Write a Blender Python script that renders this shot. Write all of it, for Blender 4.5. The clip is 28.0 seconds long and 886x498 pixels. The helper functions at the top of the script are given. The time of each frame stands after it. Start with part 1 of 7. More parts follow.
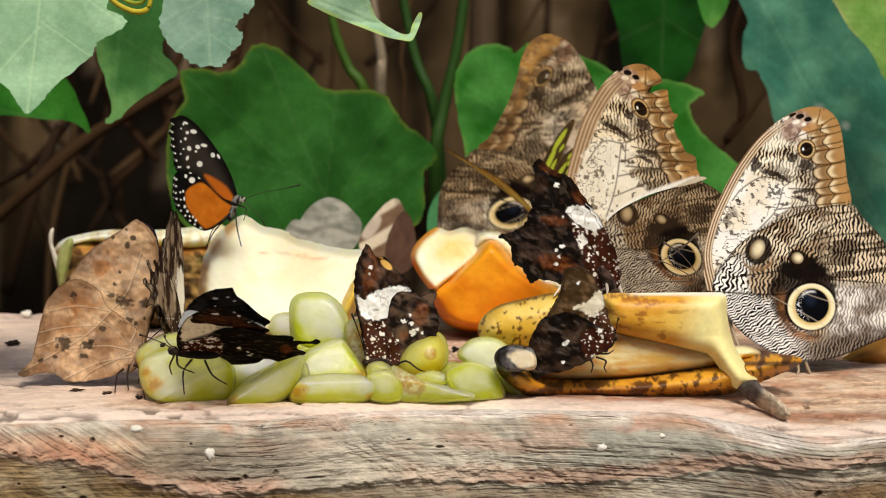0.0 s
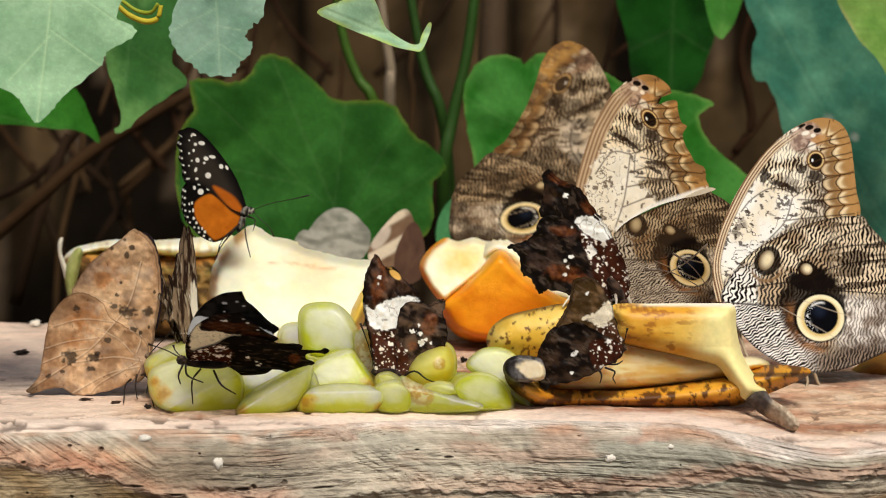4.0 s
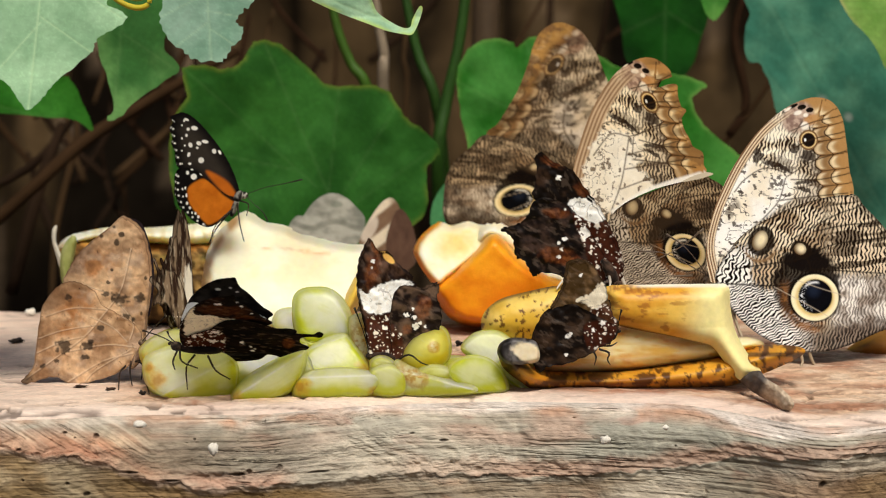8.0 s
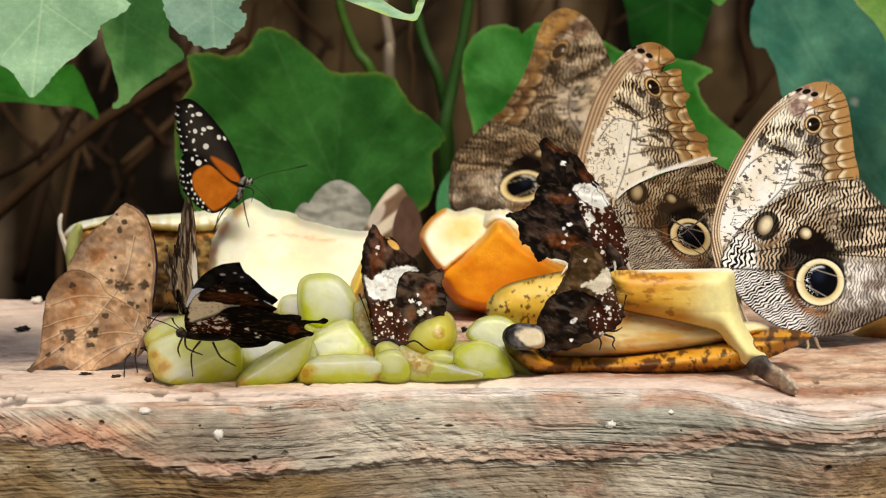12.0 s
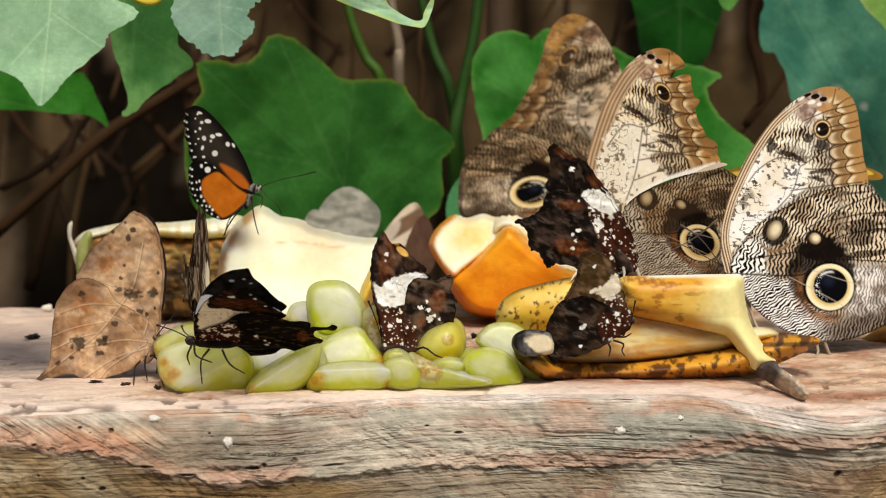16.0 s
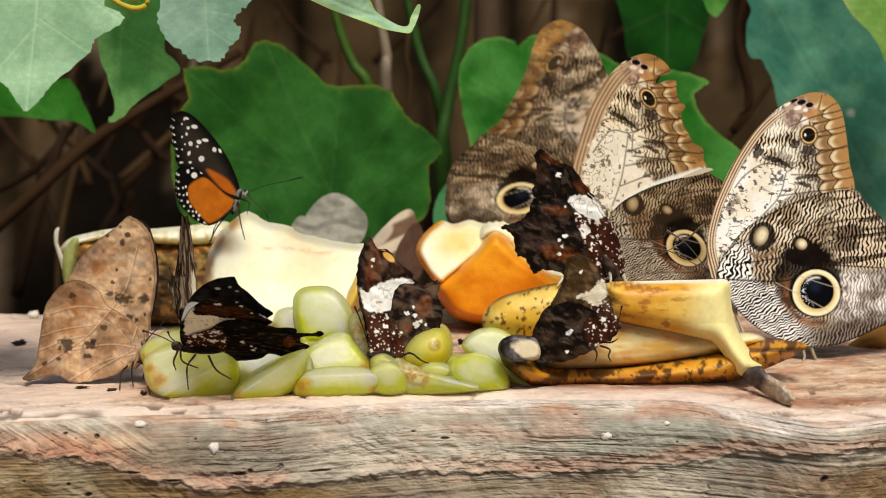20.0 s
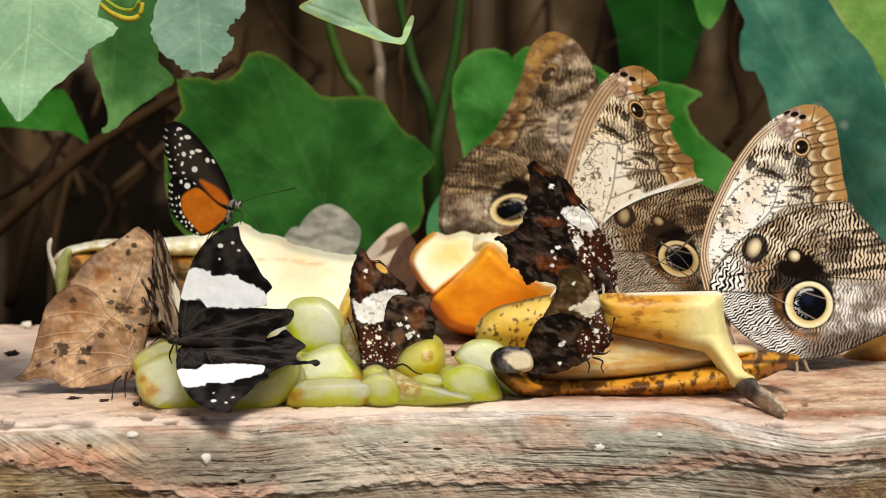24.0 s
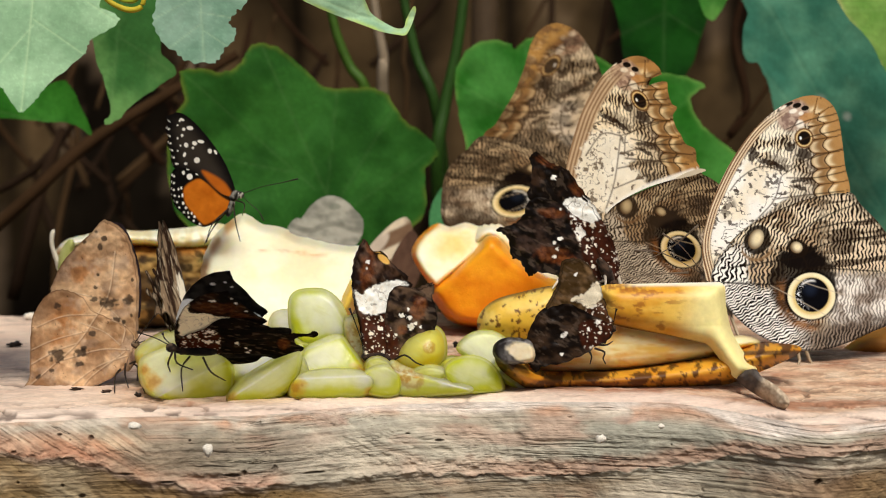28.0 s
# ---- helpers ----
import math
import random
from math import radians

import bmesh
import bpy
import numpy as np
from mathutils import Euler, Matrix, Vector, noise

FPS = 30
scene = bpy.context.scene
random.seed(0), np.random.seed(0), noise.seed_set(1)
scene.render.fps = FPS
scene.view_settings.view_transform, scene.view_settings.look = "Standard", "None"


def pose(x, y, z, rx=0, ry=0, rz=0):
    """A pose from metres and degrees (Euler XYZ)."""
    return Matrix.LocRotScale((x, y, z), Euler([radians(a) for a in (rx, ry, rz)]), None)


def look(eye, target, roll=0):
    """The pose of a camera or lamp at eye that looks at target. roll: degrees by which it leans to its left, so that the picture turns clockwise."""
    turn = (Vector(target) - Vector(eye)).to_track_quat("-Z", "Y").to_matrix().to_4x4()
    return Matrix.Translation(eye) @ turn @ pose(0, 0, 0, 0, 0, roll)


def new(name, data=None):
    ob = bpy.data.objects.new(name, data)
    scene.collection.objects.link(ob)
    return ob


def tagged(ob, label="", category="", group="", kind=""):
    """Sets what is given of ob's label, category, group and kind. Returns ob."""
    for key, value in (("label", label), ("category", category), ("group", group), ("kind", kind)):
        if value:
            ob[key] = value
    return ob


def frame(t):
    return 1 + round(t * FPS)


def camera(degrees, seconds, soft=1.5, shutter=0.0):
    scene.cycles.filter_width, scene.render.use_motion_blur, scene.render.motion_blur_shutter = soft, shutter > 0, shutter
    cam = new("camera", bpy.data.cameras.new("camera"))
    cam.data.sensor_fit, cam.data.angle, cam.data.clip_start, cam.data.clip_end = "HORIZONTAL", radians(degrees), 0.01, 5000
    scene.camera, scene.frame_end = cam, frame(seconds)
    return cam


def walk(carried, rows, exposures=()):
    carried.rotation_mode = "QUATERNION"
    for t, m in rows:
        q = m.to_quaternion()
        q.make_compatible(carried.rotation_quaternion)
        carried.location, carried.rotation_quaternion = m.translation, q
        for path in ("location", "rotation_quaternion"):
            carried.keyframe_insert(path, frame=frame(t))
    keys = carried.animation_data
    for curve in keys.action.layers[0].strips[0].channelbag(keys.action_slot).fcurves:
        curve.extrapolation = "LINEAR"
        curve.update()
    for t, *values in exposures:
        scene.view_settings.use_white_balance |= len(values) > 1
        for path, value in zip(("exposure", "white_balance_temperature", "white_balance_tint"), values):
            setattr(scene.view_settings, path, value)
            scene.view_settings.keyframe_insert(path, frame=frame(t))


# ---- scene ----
# A feeding table in a butterfly house: a thick live-edge slab with cut fruit, butterflies on it, leaves behind.
cam = camera(22, 28.0, soft=1.0)
cam.data.dof.use_dof = True
cam.data.dof.focus_distance = 0.81
cam.data.dof.aperture_fstop = 18.5

PATH = [  # seconds, x, z, pitch, yaw, roll of a camera held by hand at y = -0.77
    (0, -0.00398, 0.12454, -5.314, -0.190, 0.486),
    (0.5, -0.00384, 0.12444, -5.319, -0.146, 0.613),
    (1, -0.00397, 0.12434, -5.271, -0.190, 0.742),
    (1.5, -0.00400, 0.12415, -5.219, -0.290, 0.829),
    (2, -0.00401, 0.12435, -5.190, -0.461, 0.824),
    (2.5, -0.00402, 0.12422, -5.077, -0.463, 0.826),
    (3, -0.00424, 0.12401, -4.919, -0.415, 0.804),
    (3.5, -0.00433, 0.12432, -4.945, -0.214, 0.712),
    (5.5, -0.00299, 0.12311, -5.289, 0.429, 0.406),
    (6, -0.00255, 0.12314, -5.248, 0.152, 0.388),
    (6.5, -0.00243, 0.12294, -5.308, -0.049, 0.230),
    (7, -0.00237, 0.12268, -5.369, -0.153, 0.114),
    (7.5, -0.00239, 0.12251, -5.386, -0.119, 0.044),
    (8, -0.00214, 0.12242, -5.327, -0.000, -0.000),
    (8.5, -0.00181, 0.12220, -5.294, 0.102, -0.117),
    (9, -0.00139, 0.12213, -5.324, 0.182, -0.175),
    (9.5, -0.00077, 0.12210, -5.379, 0.173, -0.260),
    (10, -0.00050, 0.12188, -5.541, 0.103, -0.329),
    (10.5, -0.00049, 0.12164, -5.600, 0.146, -0.278),
    (11, -0.00044, 0.12154, -5.592, 0.197, -0.253),
    (11.5, -0.00009, 0.12150, -5.697, 0.135, -0.263),
    (12, -0.00023, 0.12150, -5.616, 0.257, -0.261),
    (12.5, -0.00007, 0.12145, -5.378, 0.260, -0.283),
    (14.5, 0.00018, 0.12183, -5.536, 0.179, -0.349),
    (15, 0.00062, 0.12194, -5.474, 0.323, -0.400),
    (15.5, 0.00091, 0.12202, -5.479, 0.446, -0.505),
    (16, 0.00115, 0.12198, -5.483, 0.580, -0.523),
    (16.5, 0.00128, 0.12218, -5.507, 0.603, -0.659),
    (17, 0.00147, 0.12223, -5.532, 0.518, -0.613),
    (17.5, 0.00167, 0.12204, -5.554, 0.537, -0.630),
    (18, 0.00187, 0.12206, -5.546, 0.529, -0.562),
    (18.5, 0.00225, 0.12196, -5.527, 0.552, -0.504),
    (19, 0.00221, 0.12154, -5.491, 0.467, -0.536),
    (19.5, 0.00218, 0.12123, -5.353, 0.415, -0.561),
    (20, 0.00206, 0.12098, -5.275, 0.303, -0.511),
    (20.5, 0.00220, 0.12081, -5.271, 0.262, -0.528),
    (22.5, 0.00197, 0.12090, -5.058, 0.169, -0.508),
    (23, 0.00187, 0.12089, -4.932, 0.173, -0.488),
    (23.5, 0.00216, 0.12080, -4.881, 0.182, -0.485),
    (24, 0.00260, 0.12079, -4.981, 0.160, -0.383),
    (24.5, 0.00279, 0.12070, -5.041, 0.253, -0.399),
    (25, 0.00304, 0.12068, -5.098, 0.198, -0.410),
    (25.5, 0.00280, 0.12056, -5.108, 0.209, -0.463),
    (26, 0.00275, 0.12033, -5.067, 0.124, -0.465),
    (26.5, 0.00282, 0.12017, -5.064, 0.090, -0.408),
    (27, 0.00305, 0.12001, -5.138, 0.165, -0.489),
    (27.5, 0.00352, 0.12010, -5.188, 0.199, -0.411),
    (28, 0.00362, 0.12011, -5.157, 0.287, -0.384),
]
walk(cam, [(t, pose(x, -0.77, z, 90 + p, 0, w) @ pose(0, 0, 0, 0, 0, r)) for t, x, z, p, w, r in PATH])

# ---- light ----
SUN_EL, SUN_AZ = 52.0, 166.0          # degrees; azimuth from +y clockwise: behind the camera, a little to its right
world = bpy.data.worlds.new("sky")
scene.world = world
world.use_nodes = True
wn = world.node_tree
sky = wn.nodes.new("ShaderNodeTexSky")
sky.sky_type, sky.sun_disc = "NISHITA", False
sky.sun_elevation, sky.sun_rotation = radians(SUN_EL), radians(SUN_AZ)
sky.air_density, sky.dust_density = 1.0, 4.0
wn.links.new(sky.outputs[0], wn.nodes["Background"].inputs[0])
wn.nodes["Background"].inputs[1].default_value = 0.075
sun = new("sun", bpy.data.lights.new("sun", "SUN"))
sun.data.energy, sun.data.angle, sun.data.color = 3.7, radians(18), (1.0, 0.955, 0.865)
az, el = radians(SUN_AZ), radians(SUN_EL)
sun.matrix_basis = look((0, 0, 0), (-math.sin(az) * math.cos(el), -math.cos(az) * math.cos(el), -math.sin(el)))
scene.view_settings.exposure = -0.18

# ---- helpers of this scene ----
RNG = np.random.RandomState(7)
PERM = RNG.rand(256, 256)


def lin(h):
    """A colour from its hex code, linear."""
    c = np.array([int(h[i:i + 2], 16) / 255 for i in (1, 3, 5)])
    return np.where(c <= 0.04045, c / 12.92, ((c + 0.055) / 1.055) ** 2.4)


def vn(x, y, seed=0):
    """Smooth value noise, 0 to 1."""
    x, y = np.asarray(x, float) + seed * 17.3, np.asarray(y, float) + seed * 9.7
    i, j = np.floor(x).astype(int), np.floor(y).astype(int)
    a, b = x - i, y - j
    a, b = a * a * (3 - 2 * a), b * b * (3 - 2 * b)
    g = lambda p, q: PERM[p % 256, q % 256]
    return (g(i, j) * (1 - a) + g(i + 1, j) * a) * (1 - b) + (g(i, j + 1) * (1 - a) + g(i + 1, j + 1) * a) * b


def fbm(x, y, seed=0, n=4):
    s, w = 0, 0.5
    for k in range(n):
        s = s + w * vn(np.asarray(x) * 2 ** k, np.asarray(y) * 2 ** k, seed + 3 * k)
        w *= 0.5
    return s / (1 - 0.5 ** n)


def step(a, b, x):
    t = np.clip((x - a) / (b - a), 0, 1)
    return t * t * (3 - 2 * t)


def mix(a, b, m):
    m = np.asarray(m)[..., None] if np.ndim(m) else m
    return np.asarray(a) * (1 - m) + np.asarray(b) * m


def smooth(points, n=8, closed=True):
    """A rounded line through the points; a point given twice stays a corner."""
    p = np.array(points, float)
    if closed:
        p = np.vstack([p[-1:], p, p[:2]])
    else:
        p = np.vstack([2 * p[:1] - p[1:2], p, 2 * p[-1:] - p[-2:-1]])
    out = []
    for a, b, c, d in zip(p, p[1:], p[2:], p[3:]):
        if np.allclose(b, c):
            continue
        t = np.linspace(0, 1, n, endpoint=False)[:, None]
        out.append(0.5 * (2 * b + (c - a) * t + (2 * a - 5 * b + 4 * c - d) * t ** 2 + (3 * b - a - 3 * c + d) * t ** 3))
    out = np.vstack(out)
    return out if closed else np.vstack([out, p[-2:-1]])


def near(u, v, line, closed=False):
    """Distance to a line, the place along it, and the nearest point."""
    line = np.asarray(line, float)
    if closed:
        line = np.vstack([line, line[:1]])
    best = np.full(u.shape, 1e9)
    at, qx, qy, run = np.zeros(u.shape), np.zeros(u.shape), np.zeros(u.shape), 0.0
    for (ax, ay), (bx, by) in zip(line, line[1:]):
        dx, dy = bx - ax, by - ay
        l2 = dx * dx + dy * dy + 1e-12
        t = np.clip(((u - ax) * dx + (v - ay) * dy) / l2, 0, 1)
        px, py = ax + t * dx, ay + t * dy
        d = np.hypot(u - px, v - py)
        m = d < best
        best = np.where(m, d, best)
        at, qx, qy = np.where(m, run + t * l2 ** 0.5, at), np.where(m, px, qx), np.where(m, py, qy)
        run += l2 ** 0.5
    return best, at, qx, qy


def inside(u, v, poly):
    r = np.zeros(u.shape, bool)
    for (ax, ay), (bx, by) in zip(poly, np.roll(poly, -1, axis=0)):
        if ay != by:
            r ^= ((ay > v) != (by > v)) & (u < (bx - ax) * (v - ay) / (by - ay) + ax)
    return r


def depth_in(u, v, points, n=8):
    """How far inside an outline; negative outside."""
    poly = smooth(points, n)
    return np.where(inside(u, v, poly), 1, -1) * near(u, v, poly, True)[0]


def ell(u, v, cx, cy, rx, ry, rot=0.0):
    """1 on the rim of an ellipse, 0 at its middle."""
    c, s = math.cos(radians(rot)), math.sin(radians(rot))
    x, y = u - cx, v - cy
    return np.hypot((x * c + y * s) / rx, (-x * s + y * c) / ry)


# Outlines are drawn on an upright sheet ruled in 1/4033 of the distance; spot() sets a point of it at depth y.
EYE = np.array([-0.00214, -0.77, 0.12242])
SP, CP = math.sin(radians(-5.327)), math.cos(radians(5.327))


def spot(u, v, y):
    u, v, y = np.broadcast_arrays(np.asarray(u, float), np.asarray(v, float), np.asarray(y, float))
    a, b = (u - 784) / 4033.2, (441 - v) / 4033.2
    dy, dz = CP - SP * b, SP + CP * b
    k = (y - EYE[1]) / dy
    return np.stack([EYE[0] + a * k, y, EYE[2] + dz * k], axis=-1)


def make(name, verts, faces, material, parent=None, tint=None, flat=False, at=None):
    """One mesh object from arrays; verts in world space unless the parent's place is taken off by at."""
    me = bpy.data.meshes.new(name)
    verts = np.asarray(verts, float)
    if at is not None:
        verts = verts - np.asarray(at)
    me.from_pydata(verts.tolist(), [], [list(map(int, f)) for f in faces])
    if tint is not None:
        layer = me.color_attributes.new("tint", "FLOAT_COLOR", "POINT")
        rgba = np.ones((len(verts), 4), np.float32)
        rgba[:, :3] = tint
        layer.data.foreach_set("color", rgba.ravel())
    me.polygons.foreach_set("use_smooth", np.full(len(me.polygons), not flat))
    me.materials.append(material)
    me.update()
    ob = new(name, me)
    if parent is not None:
        ob.parent = parent
    return ob


def thing(name, at, label, category, group="", kind=""):
    ob = new(name)
    ob.empty_display_size = 0.01
    ob.location = at
    return tagged(ob, label, category, group, kind)


def fill(points, size, n=8):
    """A fine quad sheet inside an outline, its rim drawn onto the outline."""
    poly = smooth(points, n)
    x0, y0 = poly.min(0) - size
    nx, ny = (np.ceil((poly.max(0) + size - [x0, y0]) / size)).astype(int)
    cx, cy = np.meshgrid(x0 + (np.arange(nx) + 0.5) * size, y0 + (np.arange(ny) + 0.5) * size, indexing="ij")
    keep = inside(cx, cy, poly)
    used = np.zeros((nx + 1, ny + 1), int)
    for a in (0, 1):
        for b in (0, 1):
            used[a:nx + a, b:ny + b] += keep
    ids = np.full(used.shape, -1)
    ids[used > 0] = np.arange((used > 0).sum())
    i, j = np.nonzero(used > 0)
    u, v = x0 + i * size, y0 + j * size
    rim = used[i, j] < 4
    _, _, qx, qy = near(u[rim], v[rim], poly, True)
    u[rim], v[rim] = qx, qy
    a, b = np.nonzero(keep)
    faces = np.stack([ids[a, b], ids[a, b + 1], ids[a + 1, b + 1], ids[a + 1, b]], axis=1)
    return u, v, faces, near(u, v, poly, True)[0]


def solid(name, points, y, material, parent, at, paint, size=2.0, thick=0.0002, rounding=None, back=None, relief=None, flat_map=None, n=8):
    """A closed body with this outline: front and back swell away from depth y (a number or a function of u, v)
    over rounding units from the rim. thick: metres. relief: metres towards the front. flat_map: places points itself."""
    u, v, faces, d = fill(points, size, n)
    depth = y(u, v) if callable(y) else np.full(u.shape, float(y))
    swell = np.ones(u.shape) if not rounding else np.sqrt(np.clip(1 - (1 - np.clip(d / rounding, 0, 1)) ** 2, 0, 1))
    if rounding:
        ends = np.vstack([faces[:, [0, 1]], faces[:, [1, 2]], faces[:, [2, 3]], faces[:, [3, 0]]])
        count = np.bincount(ends.ravel(), minlength=len(u))
        for _ in range(int(rounding / size * 1.6)):
            total = np.bincount(ends[:, 0], swell[ends[:, 1]], len(u)) + np.bincount(ends[:, 1], swell[ends[:, 0]], len(u))
            swell = np.where(d > 0.3 * size, 0.4 * swell + 0.6 * total / count, swell)
    lift = relief(u, v) * np.clip(d / 4, 0, 1) if relief else 0
    place = flat_map or spot
    front = place(u, v, depth - thick / 2 * swell - lift)
    rear = place(u, v, depth + thick / 2 * swell)
    m = len(u)
    colour = paint(u, v, d)
    other = colour if back is None else back(u, v, d)
    verts = np.vstack([front, rear])
    faces = np.vstack([faces, faces[:, ::-1] + m])
    return make(name, verts, faces, material, parent, np.vstack([colour, other]), at=at)


def tube(name, path, radii, material, parent, at, sides=6, tint=None, n=5):
    """A tapering round rod along a rounded line in space."""
    p = np.array(path, float)
    fine = smooth(p, n, False) if len(p) > 2 else p
    r = np.interp(np.linspace(0, 1, len(fine)), np.linspace(0, 1, len(radii)), radii)
    verts, faces = [], []
    for i, c in enumerate(fine):
        t = fine[min(i + 1, len(fine) - 1)] - fine[max(i - 1, 0)]
        t /= np.linalg.norm(t) + 1e-12
        a = np.cross(t, [0.31, 0.17, 0.93] if abs(t[2]) < 0.9 else [1, 0, 0])
        a /= np.linalg.norm(a)
        b = np.cross(t, a)
        for k in range(sides):
            w = 2 * math.pi * k / sides
            verts.append(c + r[i] * (a * math.cos(w) + b * math.sin(w)))
    for i in range(len(fine) - 1):
        for k in range(sides):
            q, w = i * sides + k, i * sides + (k + 1) % sides
            faces.append((q, w, w + sides, q + sides))
    faces += [tuple(range(sides))[::-1], tuple((len(fine) - 1) * sides + k for k in range(sides))]
    col = None if tint is None else np.broadcast_to(tint, (len(verts), 3))
    return make(name, verts, faces, material, parent, col, at=at)


def blob(name, centre, axes, material, parent, at, paint=None, rough=0.0, seed=0, rows=14, cols=20, lean=0.0):
    """An uneven egg; axes: half lengths in x, y, z; lean: degrees about y."""
    th, ph = np.meshgrid(np.linspace(0, math.pi, rows), np.linspace(0, 2 * math.pi, cols, endpoint=False), indexing="ij")
    d = np.stack([np.cos(th), np.sin(th) * np.cos(ph), np.sin(th) * np.sin(ph)], -1)
    r = 1 + rough * (fbm(d[..., 0] * 2.5 + d[..., 1] * 1.3 + 5, d[..., 2] * 2.5 + 5, seed) - 0.5) * 2
    p = (d * r[..., None] * np.array(axes)).reshape(-1, 3)
    c, s = math.cos(radians(lean)), math.sin(radians(lean))
    p = np.stack([p[:, 0] * c + p[:, 2] * s, p[:, 1], -p[:, 0] * s + p[:, 2] * c], -1) + np.asarray(centre)
    faces = [(i * cols + k, i * cols + (k + 1) % cols, (i + 1) * cols + (k + 1) % cols, (i + 1) * cols + k) for i in range(rows - 1) for k in range(cols)]
    tint = None if paint is None else paint(p)
    return make(name, p, faces, material, parent, tint, at=at)


# ---- materials ----
def material(name, rough=0.6, spec=0.4, sss=0.0, sss_colour=(1, 0.6, 0.3), sss_scale=0.004, grain=800.0, bump=0.0, vary=0.12, colour=None, coat=0.0, glow=0.0, metal=0.0, stretch=(1, 1, 1), sheen=0.0, clear=0.0):
    """Tint from the mesh (or one colour), broken up by noise at two sizes, with fine relief."""
    m = bpy.data.materials.new(name)
    m.use_nodes = True
    nt = m.node_tree
    b = nt.nodes["Principled BSDF"]
    L = nt.links.new
    tc = nt.nodes.new("ShaderNodeTexCoord")
    mp = nt.nodes.new("ShaderNodeMapping")
    mp.inputs["Scale"].default_value = stretch
    L(tc.outputs["Object"], mp.inputs[0])
    fine, wide = nt.nodes.new("ShaderNodeTexNoise"), nt.nodes.new("ShaderNodeTexNoise")
    fine.inputs["Scale"].default_value, fine.inputs["Detail"].default_value = grain, 4
    wide.inputs["Scale"].default_value, wide.inputs["Detail"].default_value = grain / 9, 3
    for t in (fine, wide):
        L(mp.outputs[0], t.inputs[0])
    add = nt.nodes.new("ShaderNodeMath")
    add.operation = "ADD"
    L(fine.outputs[0], add.inputs[0]), L(wide.outputs[0], add.inputs[1])
    rng = nt.nodes.new("ShaderNodeMapRange")
    rng.inputs[1].default_value, rng.inputs[2].default_value = 0.6, 1.4
    rng.inputs[3].default_value, rng.inputs[4].default_value = 1 - vary, 1 + vary
    L(add.outputs[0], rng.inputs[0])
    mul = nt.nodes.new("ShaderNodeVectorMath")
    mul.operation = "SCALE"
    if colour is None:
        at = nt.nodes.new("ShaderNodeAttribute")
        at.attribute_name = "tint"
        L(at.outputs["Color"], mul.inputs[0])
    else:
        mul.inputs[0].default_value = colour
    L(rng.outputs[0], mul.inputs[3])
    L(mul.outputs[0], b.inputs["Base Color"])
    b.inputs["Roughness"].default_value, b.inputs["Specular IOR Level"].default_value = rough, spec
    b.inputs["Metallic"].default_value, b.inputs["Coat Weight"].default_value = metal, coat
    b.inputs["Coat Roughness"].default_value = 0.15
    b.inputs["Sheen Weight"].default_value = sheen
    b.inputs["Transmission Weight"].default_value, b.inputs["IOR"].default_value = clear, 1.38
    if sss:
        b.inputs["Subsurface Weight"].default_value, b.inputs["Subsurface Scale"].default_value = sss, sss_scale
        b.inputs["Subsurface Radius"].default_value = sss_colour
    if bump:
        bp = nt.nodes.new("ShaderNodeBump")
        bp.inputs["Strength"].default_value, bp.inputs["Distance"].default_value = bump, 0.0006
        L(add.outputs[0], bp.inputs["Height"])
        L(bp.outputs[0], b.inputs["Normal"])
    if glow:
        pass_light(m, glow)
    return m


def pass_light(m, share):
    """Lets a share of the light come through from the far side."""
    nt = m.node_tree
    b = nt.nodes["Principled BSDF"]
    tr, mx = nt.nodes.new("ShaderNodeBsdfTranslucent"), nt.nodes.new("ShaderNodeMixShader")
    nt.links.new(b.inputs["Base Color"].links[0].from_socket, tr.inputs[0])
    mx.inputs[0].default_value = share
    nt.links.new(b.outputs[0], mx.inputs[1]), nt.links.new(tr.outputs[0], mx.inputs[2])
    nt.links.new(mx.outputs[0], nt.nodes["Material Output"].inputs[0])


def leaf_material(name, gloss, spec):
    """Leaf: light also comes through the blade."""
    return material(name, rough=gloss, spec=spec, grain=500, bump=0.25, vary=0.16, glow=0.18)


WING = material("wing_scales", rough=0.85, spec=0.06, grain=2500, bump=0.12, vary=0.10)
GLOSSY_WING = material("dark_wing_scales", rough=0.40, spec=0.22, grain=2200, bump=0.2, vary=0.18, glow=0.05)
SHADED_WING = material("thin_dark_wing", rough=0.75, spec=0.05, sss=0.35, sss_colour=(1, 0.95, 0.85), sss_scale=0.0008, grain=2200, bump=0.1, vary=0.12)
BODY = material("insect_body", rough=0.8, spec=0.25, grain=3000, bump=0.5, vary=0.3, sheen=0.04)
CHITIN = material("insect_legs", rough=0.45, spec=0.4, grain=2000, vary=0.2)
LEAF = leaf_material("leaf", 0.55, 0.12)
PALE_LEAF = leaf_material("pale_leaf", 0.5, 0.22)
STEM = material("stem", rough=0.6, grain=300, bump=0.3, vary=0.2)
WOOD = material("weathered_wood", rough=0.82, spec=0.2, grain=900, bump=0.8, vary=0.22, stretch=(0.4, 1, 1.5))
GRAPE = material("grape_skin", rough=0.32, spec=0.35, sss=1.0, sss_colour=(1.0, 1.0, 0.45), sss_scale=0.020, grain=220, bump=0.03, vary=0.06)
GRAPE_CUT = material("grape_flesh", rough=0.36, spec=0.3, sss=1.0, sss_colour=(1.0, 1.0, 0.5), sss_scale=0.026, grain=400, bump=0.06, vary=0.07, coat=0.06, clear=0.36)
